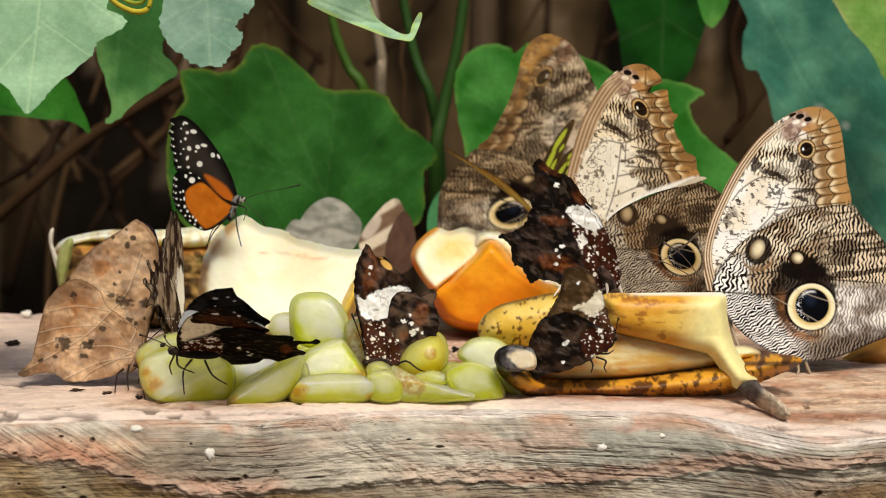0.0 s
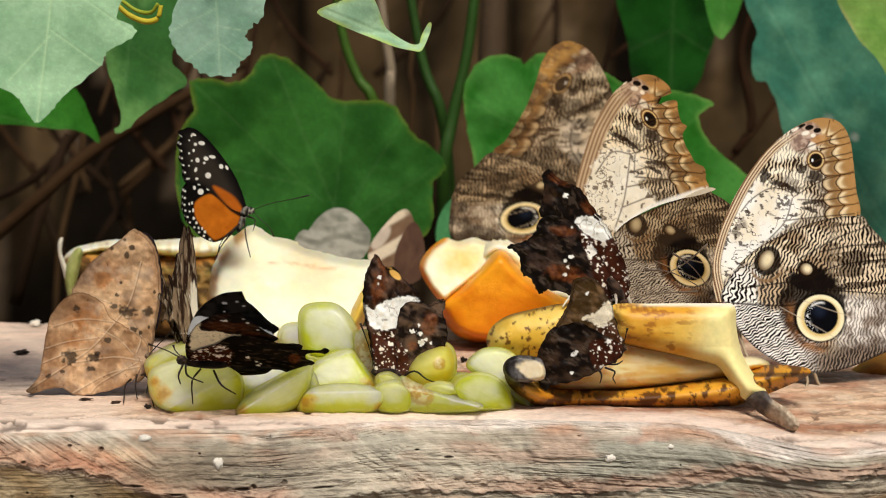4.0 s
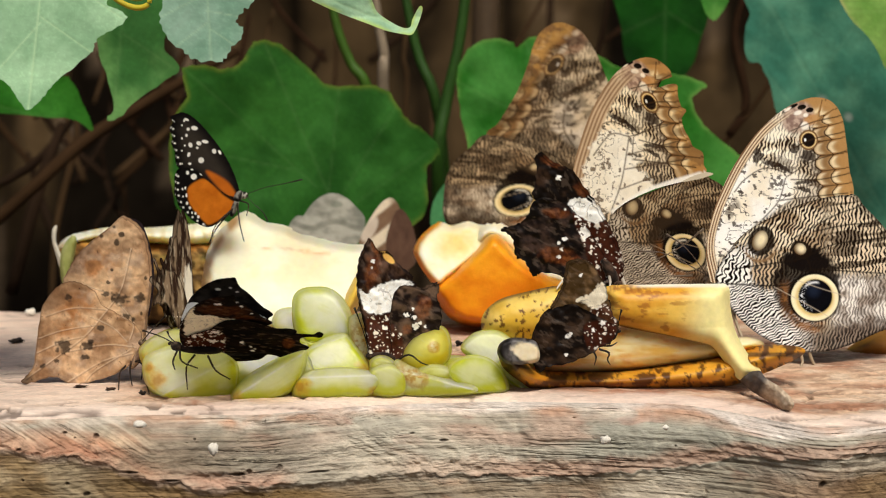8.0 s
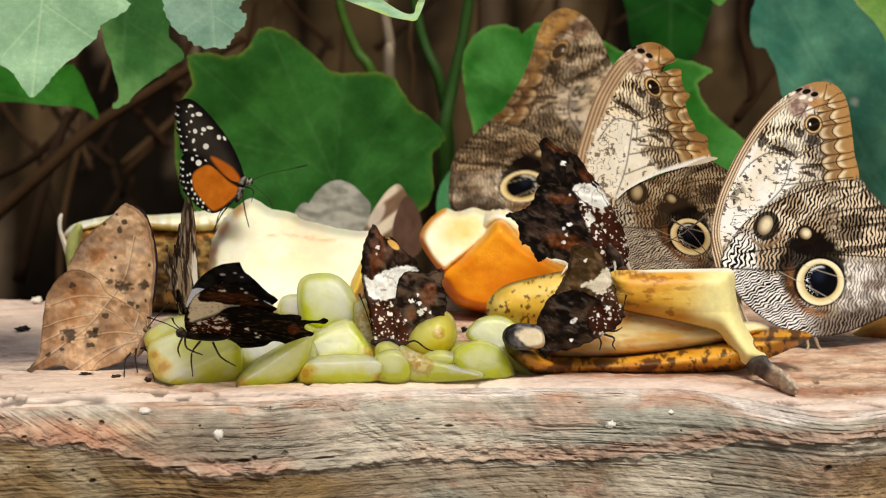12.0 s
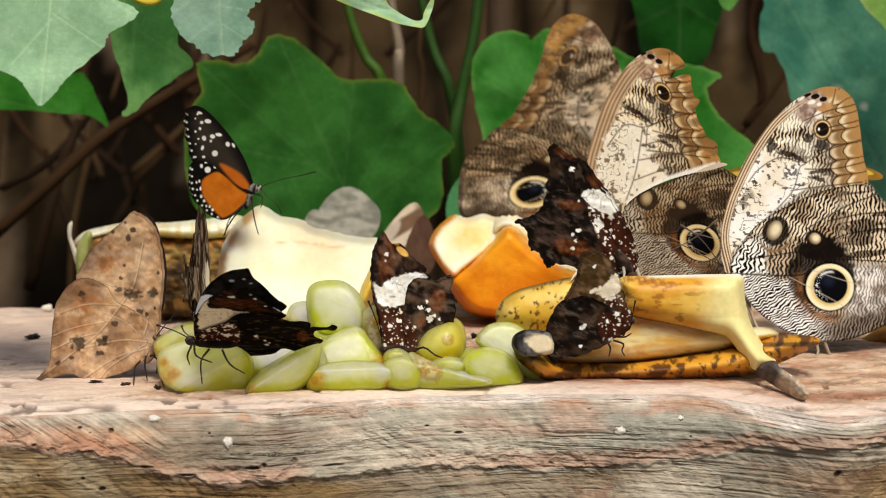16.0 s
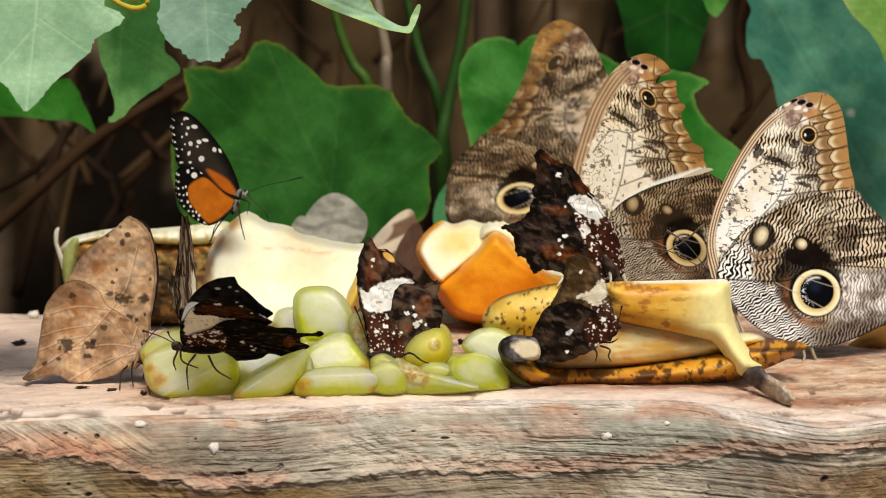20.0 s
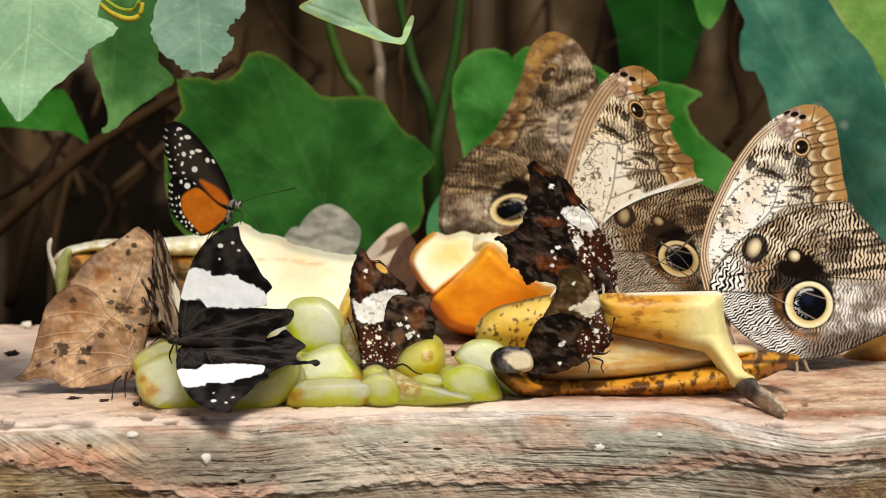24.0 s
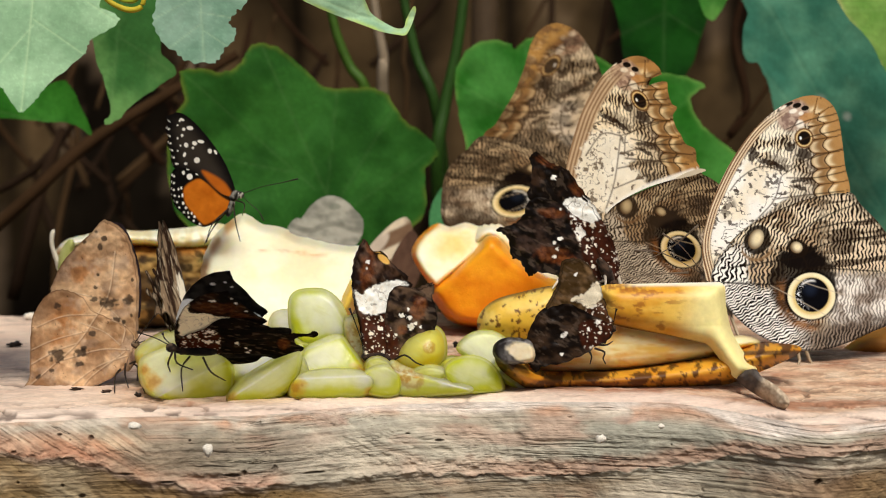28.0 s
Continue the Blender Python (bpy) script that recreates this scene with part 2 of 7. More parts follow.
FLESH = material("wet_fruit_flesh", rough=0.4, spec=0.35, sss=0.7, sss_colour=(1, 0.8, 0.45), sss_scale=0.010, grain=450, bump=0.15, vary=0.05, coat=0.1)
PEEL = material("banana_peel", rough=0.45, spec=0.45, sss=0.15, sss_scale=0.002, grain=500, bump=0.15, vary=0.10)
ORANGE = material("orange_peel", rough=0.38, spec=0.5, sss=0.2, sss_colour=(1, 0.45, 0.1), sss_scale=0.002, grain=1500, bump=0.35, vary=0.06)
RIND = material("rough_rind", rough=0.8, spec=0.25, grain=300, bump=0.9, vary=0.3)
BARK = material("shaded_bank", rough=0.95, spec=0.03, grain=60, bump=1.0, vary=0.4)


# ---- ground, bank and table ----
def ground():
    n = 60
    g = np.linspace(-1, 1, n)
    x, y = np.meshgrid(np.sign(g) * np.abs(g) ** 3 * 60, np.sign(g) * np.abs(g) ** 3 * 60, indexing="ij")
    z = -0.9 + 0.03 * (fbm(x * 3, y * 3, 2) - 0.5)
    v = np.stack([x, y, z], -1).reshape(-1, 3)
    f = [(i * n + j, (i + 1) * n + j, (i + 1) * n + j + 1, i * n + j + 1) for i in range(n - 1) for j in range(n - 1)]
    c = mix(lin("#3a2f22"), lin("#5a4a34"), fbm(v[:, 0] * 2, v[:, 1] * 2, 4))
    tagged(make("ground", v, f, BARK, None, c), "dark bare soil of the butterfly house", "ground", kind="structure")


def bank():
    """The shaded earth bank with matted dead stalks behind the plants."""
    nx, nz = 240, 150
    x, z = np.meshgrid(np.linspace(-1.6, 1.6, nx), np.linspace(-0.92, 1.2, nz), indexing="ij")
    y = 0.95 + 0.10 * (fbm(x * 5, z * 3, 5) - 0.5) + 0.05 * (fbm(x * 22, z * 9, 8) - 0.5) + 0.18 * (z + 0.2) ** 2 * (z > -0.2)
    v = np.stack([x, y, z], -1).reshape(-1, 3)
    f = [(i * nz + j, (i + 1) * nz + j, (i + 1) * nz + j + 1, i * nz + j + 1) for i in range(nx - 1) for j in range(nz - 1)]
    X, Z = v[:, 0], v[:, 2]
    # Near-black browns: the foliage's shade is put into the earth colour too.
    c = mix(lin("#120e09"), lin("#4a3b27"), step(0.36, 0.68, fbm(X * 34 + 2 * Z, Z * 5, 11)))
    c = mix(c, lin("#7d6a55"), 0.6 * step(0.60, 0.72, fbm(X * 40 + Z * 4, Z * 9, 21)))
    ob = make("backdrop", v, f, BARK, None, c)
    tagged(ob, "dark brown earth bank with matted dry stalks", "bank", kind="structure")


def edge(x):
    """Depth of the slab's front rim."""
    return np.interp(x, [-0.42, -0.30, -0.2, -0.15, -0.10, -0.065, -0.03, 0.0127, 0.075, 0.095, 0.108, 0.12, 0.135, 0.15, 0.2, 0.42],
                     [0.08, -0.004, -0.033, -0.038, -0.026, -0.026, -0.007, 0.003, -0.002, -0.010, -0.020, -0.029, -0.026, -0.015, 0.002, 0.08])


def table_slab():
    x = np.concatenate([np.linspace(-0.36, -0.172, 60), np.linspace(-0.17, 0.17, 1300), np.linspace(0.172, 0.36, 60)])
    nx, nt, nf = len(x), 150, 230
    even = np.linspace(-0.36, 0.36, 760)
    kern = np.exp(-np.linspace(-2, 2, 33) ** 2)
    e = np.interp(x, even, np.convolve(np.pad(edge(even), 16, mode="edge"), kern / kern.sum(), "valid")) + 0.004 * (fbm(x * 30, x * 0 + 3, 6, 2) - 0.5) + 0.0004 * (fbm(x * 160, x * 0 + 9, 7) - 0.5)
    back = 0.245 + 0.02 * (fbm(x * 9, x * 0 + 1, 16) - 0.5)
    V, C = [], []
    X = x[:, None] + np.zeros(nt)
    s = np.linspace(0, 1, nt)[None, :] ** 0.75
    Y = back[:, None] + (e - back)[:, None] * s
    rim = np.clip((Y - e[:, None]) / 0.007, 0, 1)
    Z = -0.002 * (1 - rim) ** 2 - 0.004 * step(0.07, 0.125, X) * step(0.09, -0.02, Y)
    crack = step(0.05, 0.0, np.abs(fbm(X * 34, Y * 70, 34, 3) - 0.5)) * step(0.42, 0.6, fbm(X * 20, Y * 30, 35))
    crack = np.maximum(crack, step(0.58, 0.66, fbm(X * 110, Y * 150, 36)) * step(-0.055, -0.09, X + 0.03 * (fbm(X * 40, Y * 60, 38) - 0.5)) * step(0.035, 0.015, Y - e[:, None]))
    flake = fbm(X * 45, Y * 60, 37)
    fade = step(0.0, 0.005, Y - e[:, None])
    Z = Z + fade * (0.0016 * (flake - 0.6) + 0.0008 * (fbm(X * 150, Y * 210, 31) - 0.6) + 0.0005 * (fbm(X * 500, Y * 500, 33) - 0.5) - 0.0014 * crack)
    Z = np.minimum(Z, 0.0004)
    low = (Z[:, -1] + 0.002)[:, None]
    c = mix(lin("#ad7f64"), lin("#d3b294"), step(0.35, 0.65, fbm(X * 40, Y * 60, 41)))
    c = mix(c, lin("#a2684e"), 0.5 * step(0.4, 0.75, fbm(X * 22, Y * 40, 43)))
    c = mix(c, lin("#dcc8b0"), 0.5 * step(0.42, 0.68, fbm(X * 110, Y * 160, 44)))
    c = mix(c, lin("#7a5640"), 0.45 * step(0.52, 0.66, fbm(X * 120, Y * 260, 46)))
    c = c * (0.75 + 0.5 * fbm(X * 420, Y * 420, 47))[..., None]
    c = mix(c, lin("#e8d4c4"), 0.7 * step(0.020, 0.006, Y - e[:, None] + 0.006 * (fbm(X * 70, Y * 90, 48) - 0.5)))
    # Whitish sheen of the left corner, brightness put into the wood's colour.
    c = mix(c, lin("#ecd6c4"), 0.6 * step(-0.095, -0.125, X + 0.02 * (fbm(X * 50, Y * 50, 49) - 0.5)))
    c = mix(c, lin("#3a281d"), 0.7 * crack)
    V.append(np.stack([X, Y, Z], -1)), C.append(c)
    # front: rounded rim, weathered face, split ledge, lower face
    t = np.linspace(0, 1, nf)[None, :]
    X = x[:, None] + np.zeros(nf)
    drop = -0.002 - 0.040 * np.clip(t / 0.94, 0, 1) ** 1.15 - 0.058 * np.clip((t - 0.94) / 0.06, 0, 1)
    # the split runs along the face, lower at the left, rising to the right
    def on_face(u, v):
        p = spot(u, v, -0.01)
        return spot(u, v, np.interp(p[..., 0], x, e) - 0.0065)
    way = on_face([-200, 23, 78, 136, 187, 230, 272, 342, 459, 517, 599, 678, 817, 928, 1040, 1103, 1166, 1228, 1291, 1374, 1437, 1553, 1700],
               [780, 796, 808, 808, 820, 835, 847, 858, 862, 858, 850, 842, 840, 840, 838, 840, 830, 823, 813, 811, 807, 794, 785])
    ledge = np.interp(X, way[:, 0], way[:, 2]) + 0.0022 * (fbm(X * 60, X * 0, 51) - 0.5)
    left = step(0.0, -0.05, X)
    q = drop - ledge
    Y = e[:, None] - 0.004 * step(0, -0.010, drop + 0.002) - 0.06 * np.clip(-drop, 0, 0.03) + 0 * X
    rag = 0.1 + 1.9 * fbm(X * 110, X * 0 + 2, 66)
    q = q + 0.0034 * (fbm(X * 150, drop * 90, 72) - 0.5) + 0.0016 * (fbm(X * 420, drop * 300, 77) - 0.5)
    flaky = step(-0.001, 0.0, q) * step(0.0065, 0.003, q) * step(0.3, 0.5, fbm(X * 34, X * 0 + 4, 78))
    lip = (0.0007 + 0.0002 * left) * rag * np.exp(-(q / 0.0013) ** 2) - 0.0028 * flaky * (fbm(X * 260, drop * 420, 79, 3) - 0.5)
    under = 0.0010 * step(0.001, -0.005, q) - (0.10 - 0.24 * left - 0.36 * step(0.095, 0.145, X)) * np.clip(-q - 0.002, 0, 0.018)
    lean = X * 18 * step(0, 0.1, X) - 600 * np.clip(-0.098 - X, 0, 0.1) * step(-0.003, 0.002, q)
    W = X + 0.022 * (fbm(drop * 55, X * 22, 88, 3) - 0.5) + 0.35 * drop
    warp = (7 - 3.5 * step(0.0, 0.05, X)) * (fbm(W * 16, drop * 40, 52) - 0.5) + 0.8 * (fbm(W * 70, drop * 140, 65) - 0.5)
    line = drop * 1000 + warp + lean
    V2 = W + 0.06 * vn(line * 1.3, line * 0 + 2, 91) + 0.03 * vn(line * 4.1, line * 0 + 5, 92)
    groove = fbm(V2 * 22, line * 0.5, 53, 3)
    ridge = (0.5 + 0.5 * np.sin(line * 2.3 + 13 * fbm(V2 * 7, line * 0.22, 73, 3))) * step(0.36, 0.62, fbm(W * 14, drop * 120, 90))
    fine = fbm(V2 * 60, line * 1.5, 54, 2)
    calm = step(0.42, 0.62, fbm(W * 12 + 3, drop * 30, 67) + 1.2 * np.clip(X, -0.1, 0.12) + 0.6 * step(-0.09, -0.12, X)) * (1 - left * step(0.0, -0.003, q))
    rough = fbm(W * 330, drop * 380, 74, 3)
    holes = [(109, 772, 7, 5), (128, 780, 6, 5), (166, 777, 7, 8), (100, 735, 8, 6), (30, 799, 6, 4), (343, 780, 4, 4), (115, 861, 5, 6), (36, 855, 4, 4), (148, 880, 8, 5), (670, 720, 8, 7), (730, 769, 9, 3), (785, 781, 17, 5), (1457, 861, 9, 9), (1197, 791, 4, 4), (30, 742, 6, 3), (845, 700, 5, 3), (150, 712, 22, 5), (168, 722, 14, 4), (215, 722, 24, 4), (252, 716, 34, 4), (292, 720, 20, 4), (104, 734, 10, 9), (182, 730, 12, 6), (136, 728, 9, 6), (196, 712, 12, 5), (230, 838, 30, 4), (300, 852, 26, 4), (420, 842, 22, 4), (440, 838, 8, 9), (560, 838, 30, 4)]
    knots = 0 * X
    for hu, hv, ru, rv in holes:
        h = on_face(hu, hv)
        k = np.hypot((X - h[0]) / (0.00012 * ru), (drop - h[2]) / (0.00012 * rv)) + 1.6 * (rough - 0.5)
        knots = np.maximum(knots, step(1.15, 0.6, k))
    pits = step(0.82, 0.88, fbm(W * 300, drop * 380, 68))
    split = step(0.045, 0.0, np.abs(fbm(V2 * 16, line * 0.30, 75, 2) - 0.5)) * step(0.50, 0.62, fbm(W * 26, drop * 60, 76))
    hair = step(0.030, 0.006, np.abs(fbm(V2 * 26, line * 0.75, 96, 2) - 0.5)) * step(0.42, 0.58, fbm(W * 40, drop * 130, 97))
    fade = step(0.0, -0.003, drop + 0.002)
    Y = Y + fade * (under - lip + 0.0006 * (groove - 0.5) + 0.0004 * (0.45 + 0.55 * calm) * ridge + 0.0003 * (fine - 0.5) + 0.0028 * (fbm(W * 26, drop * 44, 55) - 0.5) + 0.0018 * (fbm(W * 100, drop * 120, 56) - 0.5) + 0.0009 * (rough - 0.5) + 0.0012 * knots + 0.0006 * pits + 0.0007 * split + 0.0003 * hair)
    Z = drop + low * step(0.020, 0.0, -drop)
    c = mix(lin("#a09684"), lin("#c4bba8"), step(0.36, 0.62, 0.4 * fine + 0.6 * fbm(W * 50, drop * 80, 69)))
    c = mix(c, lin("#d8cbb6"), 0.55 * step(0.45, 0.65, fbm(W * 24, drop * 60, 70)))
    c = mix(c, lin("#8f9488"), 0.45 * step(0.50, 0.68, fbm(W * 26, drop * 44, 62)))
    c = mix(c, lin("#756754"), 0.30 * (0.35 + 0.65 * calm) * step(0.62, 0.97, ridge))
    c = mix(c, lin("#c39a84"), 0.5 * step(0.48, 0.70, fbm(W * 34, drop * 110, 59)))
    c = mix(c, lin("#b0604c"), 0.3 * step(0.68, 0.78, fbm(W * 60, drop * 150, 80)))
    c = mix(c, lin("#6d5c4a"), 0.28 * step(0.56, 0.70, groove))
    pale = step(-0.001, -0.006, drop + 0.002 + 0.009 * (fbm(W * 42, drop * 42, 61) - 0.5))
    c = mix(mix(lin("#c9a084"), lin("#e0d2c0"), step(0.35, 0.6, fbm(W * 70, drop * 160, 81))), c, pale)
    worn = on_face([-100, 150, 300, 500, 700, 850, 1000, 1230, 1290, 1340, 1390, 1450, 1568, 1700], [745, 735, 732, 734, 726, 730, 722, 726, 740, 760, 768, 758, 748, 742])
    band = (drop - np.interp(X, worn[:, 0], worn[:, 2])) / 0.0018 + 1.6 * (fbm(W * 60, drop * 90, 86) - 0.5)
    c = mix(c, mix(lin("#dfbca6"), lin("#f2e6da"), step(0.35, 0.6, fbm(W * 40, drop * 120, 87))), 0.85 * step(-1.2, 0.2, band))
    tan = step(-0.075, -0.125, X + 0.05 * (fbm(W * 30, drop * 60, 60) - 0.5)) * step(-0.004, -0.010, drop)
    c = mix(c, mix(lin("#c4926c"), lin("#dcc4a2"), step(0.38, 0.62, fbm(W * 30, line * 0.5, 82))), 0.7 * tan * step(-0.002, 0.001, q))
    c = mix(c, lin("#a5623c"), 0.45 * tan * np.exp(-((q - 0.002) / 0.0035) ** 2) * step(0.35, 0.6, fbm(W * 26, drop * 50, 83)))
    c = mix(c, lin("#b98c74"), 0.55 * flaky)
    lower = step(-0.0005, -0.004, q) * step(-0.01, -0.05, X + 0.05 * (fbm(W * 20, drop * 30, 84) - 0.5))
    c = mix(c, mix(mix(lin("#644a26"), lin("#93774a"), step(0.35, 0.65, fbm(W * 55, drop * 90, 85))), lin("#b8a888"), 0.65 * step(-0.105, -0.125, X) * step(0.35, 0.6, fbm(W * 60, drop * 80, 95))), 0.85 * lower)
    grey = step(1.2, 0.6, np.hypot((X + 0.078) / 0.034, (drop + 0.0145) / 0.0075) + 0.7 * (fbm(W * 40, drop * 80, 98) - 0.5))
    c = mix(c, mix(lin("#80776a"), lin("#a0967f"), fine), 0.7 * grey)
    # Paler oval patch on the face, just left of its middle.
    pale_patch = step(1.2, 0.5, np.hypot((X + 0.02) / 0.034, (drop + 0.020) / 0.012) + 0.7 * (fbm(W * 40, drop * 80, 99) - 0.5))
    c = mix(c, lin("#dcd0ba"), 0.5 * pale_patch)
    ochre = step(-0.004, -0.011, q + 0.004 * (fbm(W * 40, drop * 70, 93) - 0.5)) * step(0.095, 0.14, X)
    c = mix(c, mix(lin("#7a5a2e"), lin("#a88a5c"), step(0.4, 0.65, fbm(W * 50, drop * 110, 94))), 0.8 * ochre)
    c = mix(c, lin("#8a6a40"), 0.4 * step(-0.001, -0.004, q) * step(0.4, 0.65, fbm(W * 16, drop * 40, 63)))
    c = c * (0.60 + 0.48 * rough)[..., None]
    c = mix(c, lin("#33241a"), 0.55 * np.exp(-((q + 0.0008) / 0.0004) ** 2) * step(0.50, 0.66, fbm(W * 90, X * 0 + 7, 64)))
    c = mix(c, lin("#3d2d22"), np.clip(0.75 * knots + 0.5 * pits + 0.16 * split + 0.30 * hair, 0, 1))
    V.append(np.stack([X, Y, Z], -1)), C.append(c)
    # underside and back
    X = np.stack([x, x], 1)
    Y = np.stack([V[1][:, -1, 1] + 0.05, back], 1)
    V.append(np.stack([X, Y, np.full(X.shape, -0.10)], -1))
    C.append(np.broadcast_to(lin("#6a5240"), (nx, 2, 3)))
    V.append(V[0][:, :1]), C.append(C[0][:, :1])
    P, K = np.concatenate(V, 1), np.concatenate(C, 1)
    m = P.shape[1]
    f = [(i * m + j, i * m + j + 1, (i + 1) * m + j + 1, (i + 1) * m + j) for i in range(nx - 1) for j in range(m - 1)]
    f += [tuple(range(m))[::-1], tuple((nx - 1) * m + j for j in range(m))]
    slab = thing("feeding_table", (0, 0.1, -0.9), "thick live-edge slab of reddish weathered wood with split grooved edge", "table")
    make("tabletop", P.reshape(-1, 3), f, WOOD, slab, K.reshape(-1, 3), at=(0, 0.1, -0.9))
    # the stump below
    k = 40
    a = np.linspace(0, 2 * math.pi, k, endpoint=False)
    rows = []
    for z, r in ((-0.9, 0.17), (-0.6, 0.135), (-0.3, 0.13), (-0.099, 0.15)):
        w = r * (1 + 0.15 * (fbm(np.cos(a) * 2 + 4, np.sin(a) * 2 + z, 71) - 0.5))
        rows.append(np.stack([np.cos(a) * w, 0.11 + np.sin(a) * w * 0.7, np.full(k, z)], -1))
    v = np.concatenate(rows)
    f = [(i * k + j, i * k + (j + 1) % k, (i + 1) * k + (j + 1) % k, (i + 1) * k + j) for i in range(3) for j in range(k)]
    make("stump", v, f, WOOD, slab, np.broadcast_to(lin("#7a624c"), (len(v), 3)), at=(0, 0.1, -0.9))


def crumbs():
    """Bits of dirt, droppings and fruit on the table."""
    grit = [("crumb", 30, 602, 12, 5, "#2b221b", "dark crumb of dirt lying on the tabletop"), ("pebble", 55, 552, 8, 7, "#d8cfc0", "small pale pebble at the back of the tabletop"),
            ("crumb", 812, 607, 6, 4, "#1f1712", "dark crumb of dirt lying on the tabletop"), ("crumb", 252, 695, 5, 4, "#2b221b", "dark crumb of dirt lying on the tabletop"),
            ("crumb", 142, 683, 9, 3, "#3a2a20", "dark crumb of dirt lying on the tabletop"), ("crumb", 195, 688, 7, 3, "#3a2a20", "dark crumb of dirt lying on the tabletop")]
    for i, (name, u, v, a, b, c, label) in enumerate(grit):
        ang = radians(5.327) + math.atan((v + b - 441) / 4033.2)
        y = EYE[2] / math.tan(ang) + EYE[1]
        k = (y + 0.77) / 4033
        p = spot(u, v, y)
        p[2] = b * k * 0.8
        t = blob(name, p, (a * k, a * k * 0.7, b * k), BODY, None, (0, 0, 0), lambda q, c=c: np.broadcast_to(lin(c), (len(q), 3)), 1.1, i, 10, 14)
        tagged(t, label, "crumb" if name == "crumb" else "pebble")
    # pale droppings dried on the front face
    for i, (u, v, a, b) in enumerate(((247, 752, 13, 7), (377, 795, 8, 12), (1072, 779, 10, 8), (1178, 757, 6, 5))):
        p = spot(u, v, -0.045 if u < 500 else -0.016)
        t = blob("dropping", p, (a * 0.00018, 0.0016, b * 0.00018), BODY, None, (0, 0, 0), lambda q: np.broadcast_to(lin("#e6ded0"), (len(q), 3)), 0.5, i + 9, 8, 12)
        tagged(t, "pale dropping dried on the slab's front edge", "dropping")


# ---- plants ----
def blade(name, points, y, parent, at, base, tip, ribs, dark, pale, rim=None, bend=None, size=4.0, seed=0, matl=None, spots=(), veined=0.09):
    """One leaf blade. base, tip: the ends of its midrib; ribs: side ribs as ends on the sheet."""
    main = [[base, tip]] + [list(r) for r in ribs]

    def ribs_at(u, v):
        d = np.full(u.shape, 1e9)
        for i, r in enumerate(main):
            w = near(u, v, r)[0] * (1.0 if i == 0 else 1.5)
            d = np.minimum(d, w)
        return d

    def paint(u, v, d):
        c = mix(lin(dark), lin(pale), step(0.25, 0.75, fbm(u / 60, v / 60, seed)))
        r = ribs_at(u, v)
        net = np.abs(fbm(u / 9, v / 9, seed + 5) - 0.5)
        c = c * (1 + 0.14 * step(0.05, 0.0, net))[:, None]
        c = mix(c, mix(lin(pale), lin("#cfe0a8"), 0.35), veined * np.exp(-(r / (1.8 if matl else 2.6)) ** 2))
        if rim:
            c = mix(c, lin(rim), 0.75 * np.exp(-(d / 5.0) ** 2) * step(0.3, 0.6, fbm(u / 30, v / 30, seed + 9)))
        for su, sv, sr, sc in spots:
            c = mix(c, lin(sc), 0.8 * step(1.2, 0.5, ell(u, v, su, sv, sr, sr) + 0.3 * (vn(u / 5, v / 5) - 0.5)))
        return c

    def depth(u, v):
        yy = y + 0.0004 * np.sin(ribs_at(u, v) / 22.0) + 0.006 * (fbm(u / 140, v / 140, seed + 2) - 0.5)
        return yy + (bend(u, v) if bend else 0)
    return solid(name, points, depth, matl or LEAF, parent, at, paint, size, 0.0004, relief=lambda u, v: -0.0003 * np.exp(-(ribs_at(u, v) / 3.5) ** 2), n=6)


def toothed(points, amount, every, seed):
    """An outline with small uneven teeth."""
    p = smooth(points, 10)
    d = np.roll(p, -1, 0) - np.roll(p, 1, 0)
    nrm = np.stack([d[:, 1], -d[:, 0]], -1) / (np.linalg.norm(d, axis=1)[:, None] + 1e-9)
    s = np.arange(len(p))
    w = amount * (np.abs(((s / every) % 1) - 0.3) - 0.3) + amount * 0.8 * (vn(s / 2.3, s * 0, seed) - 0.5)
    return p + nrm * w[:, None]


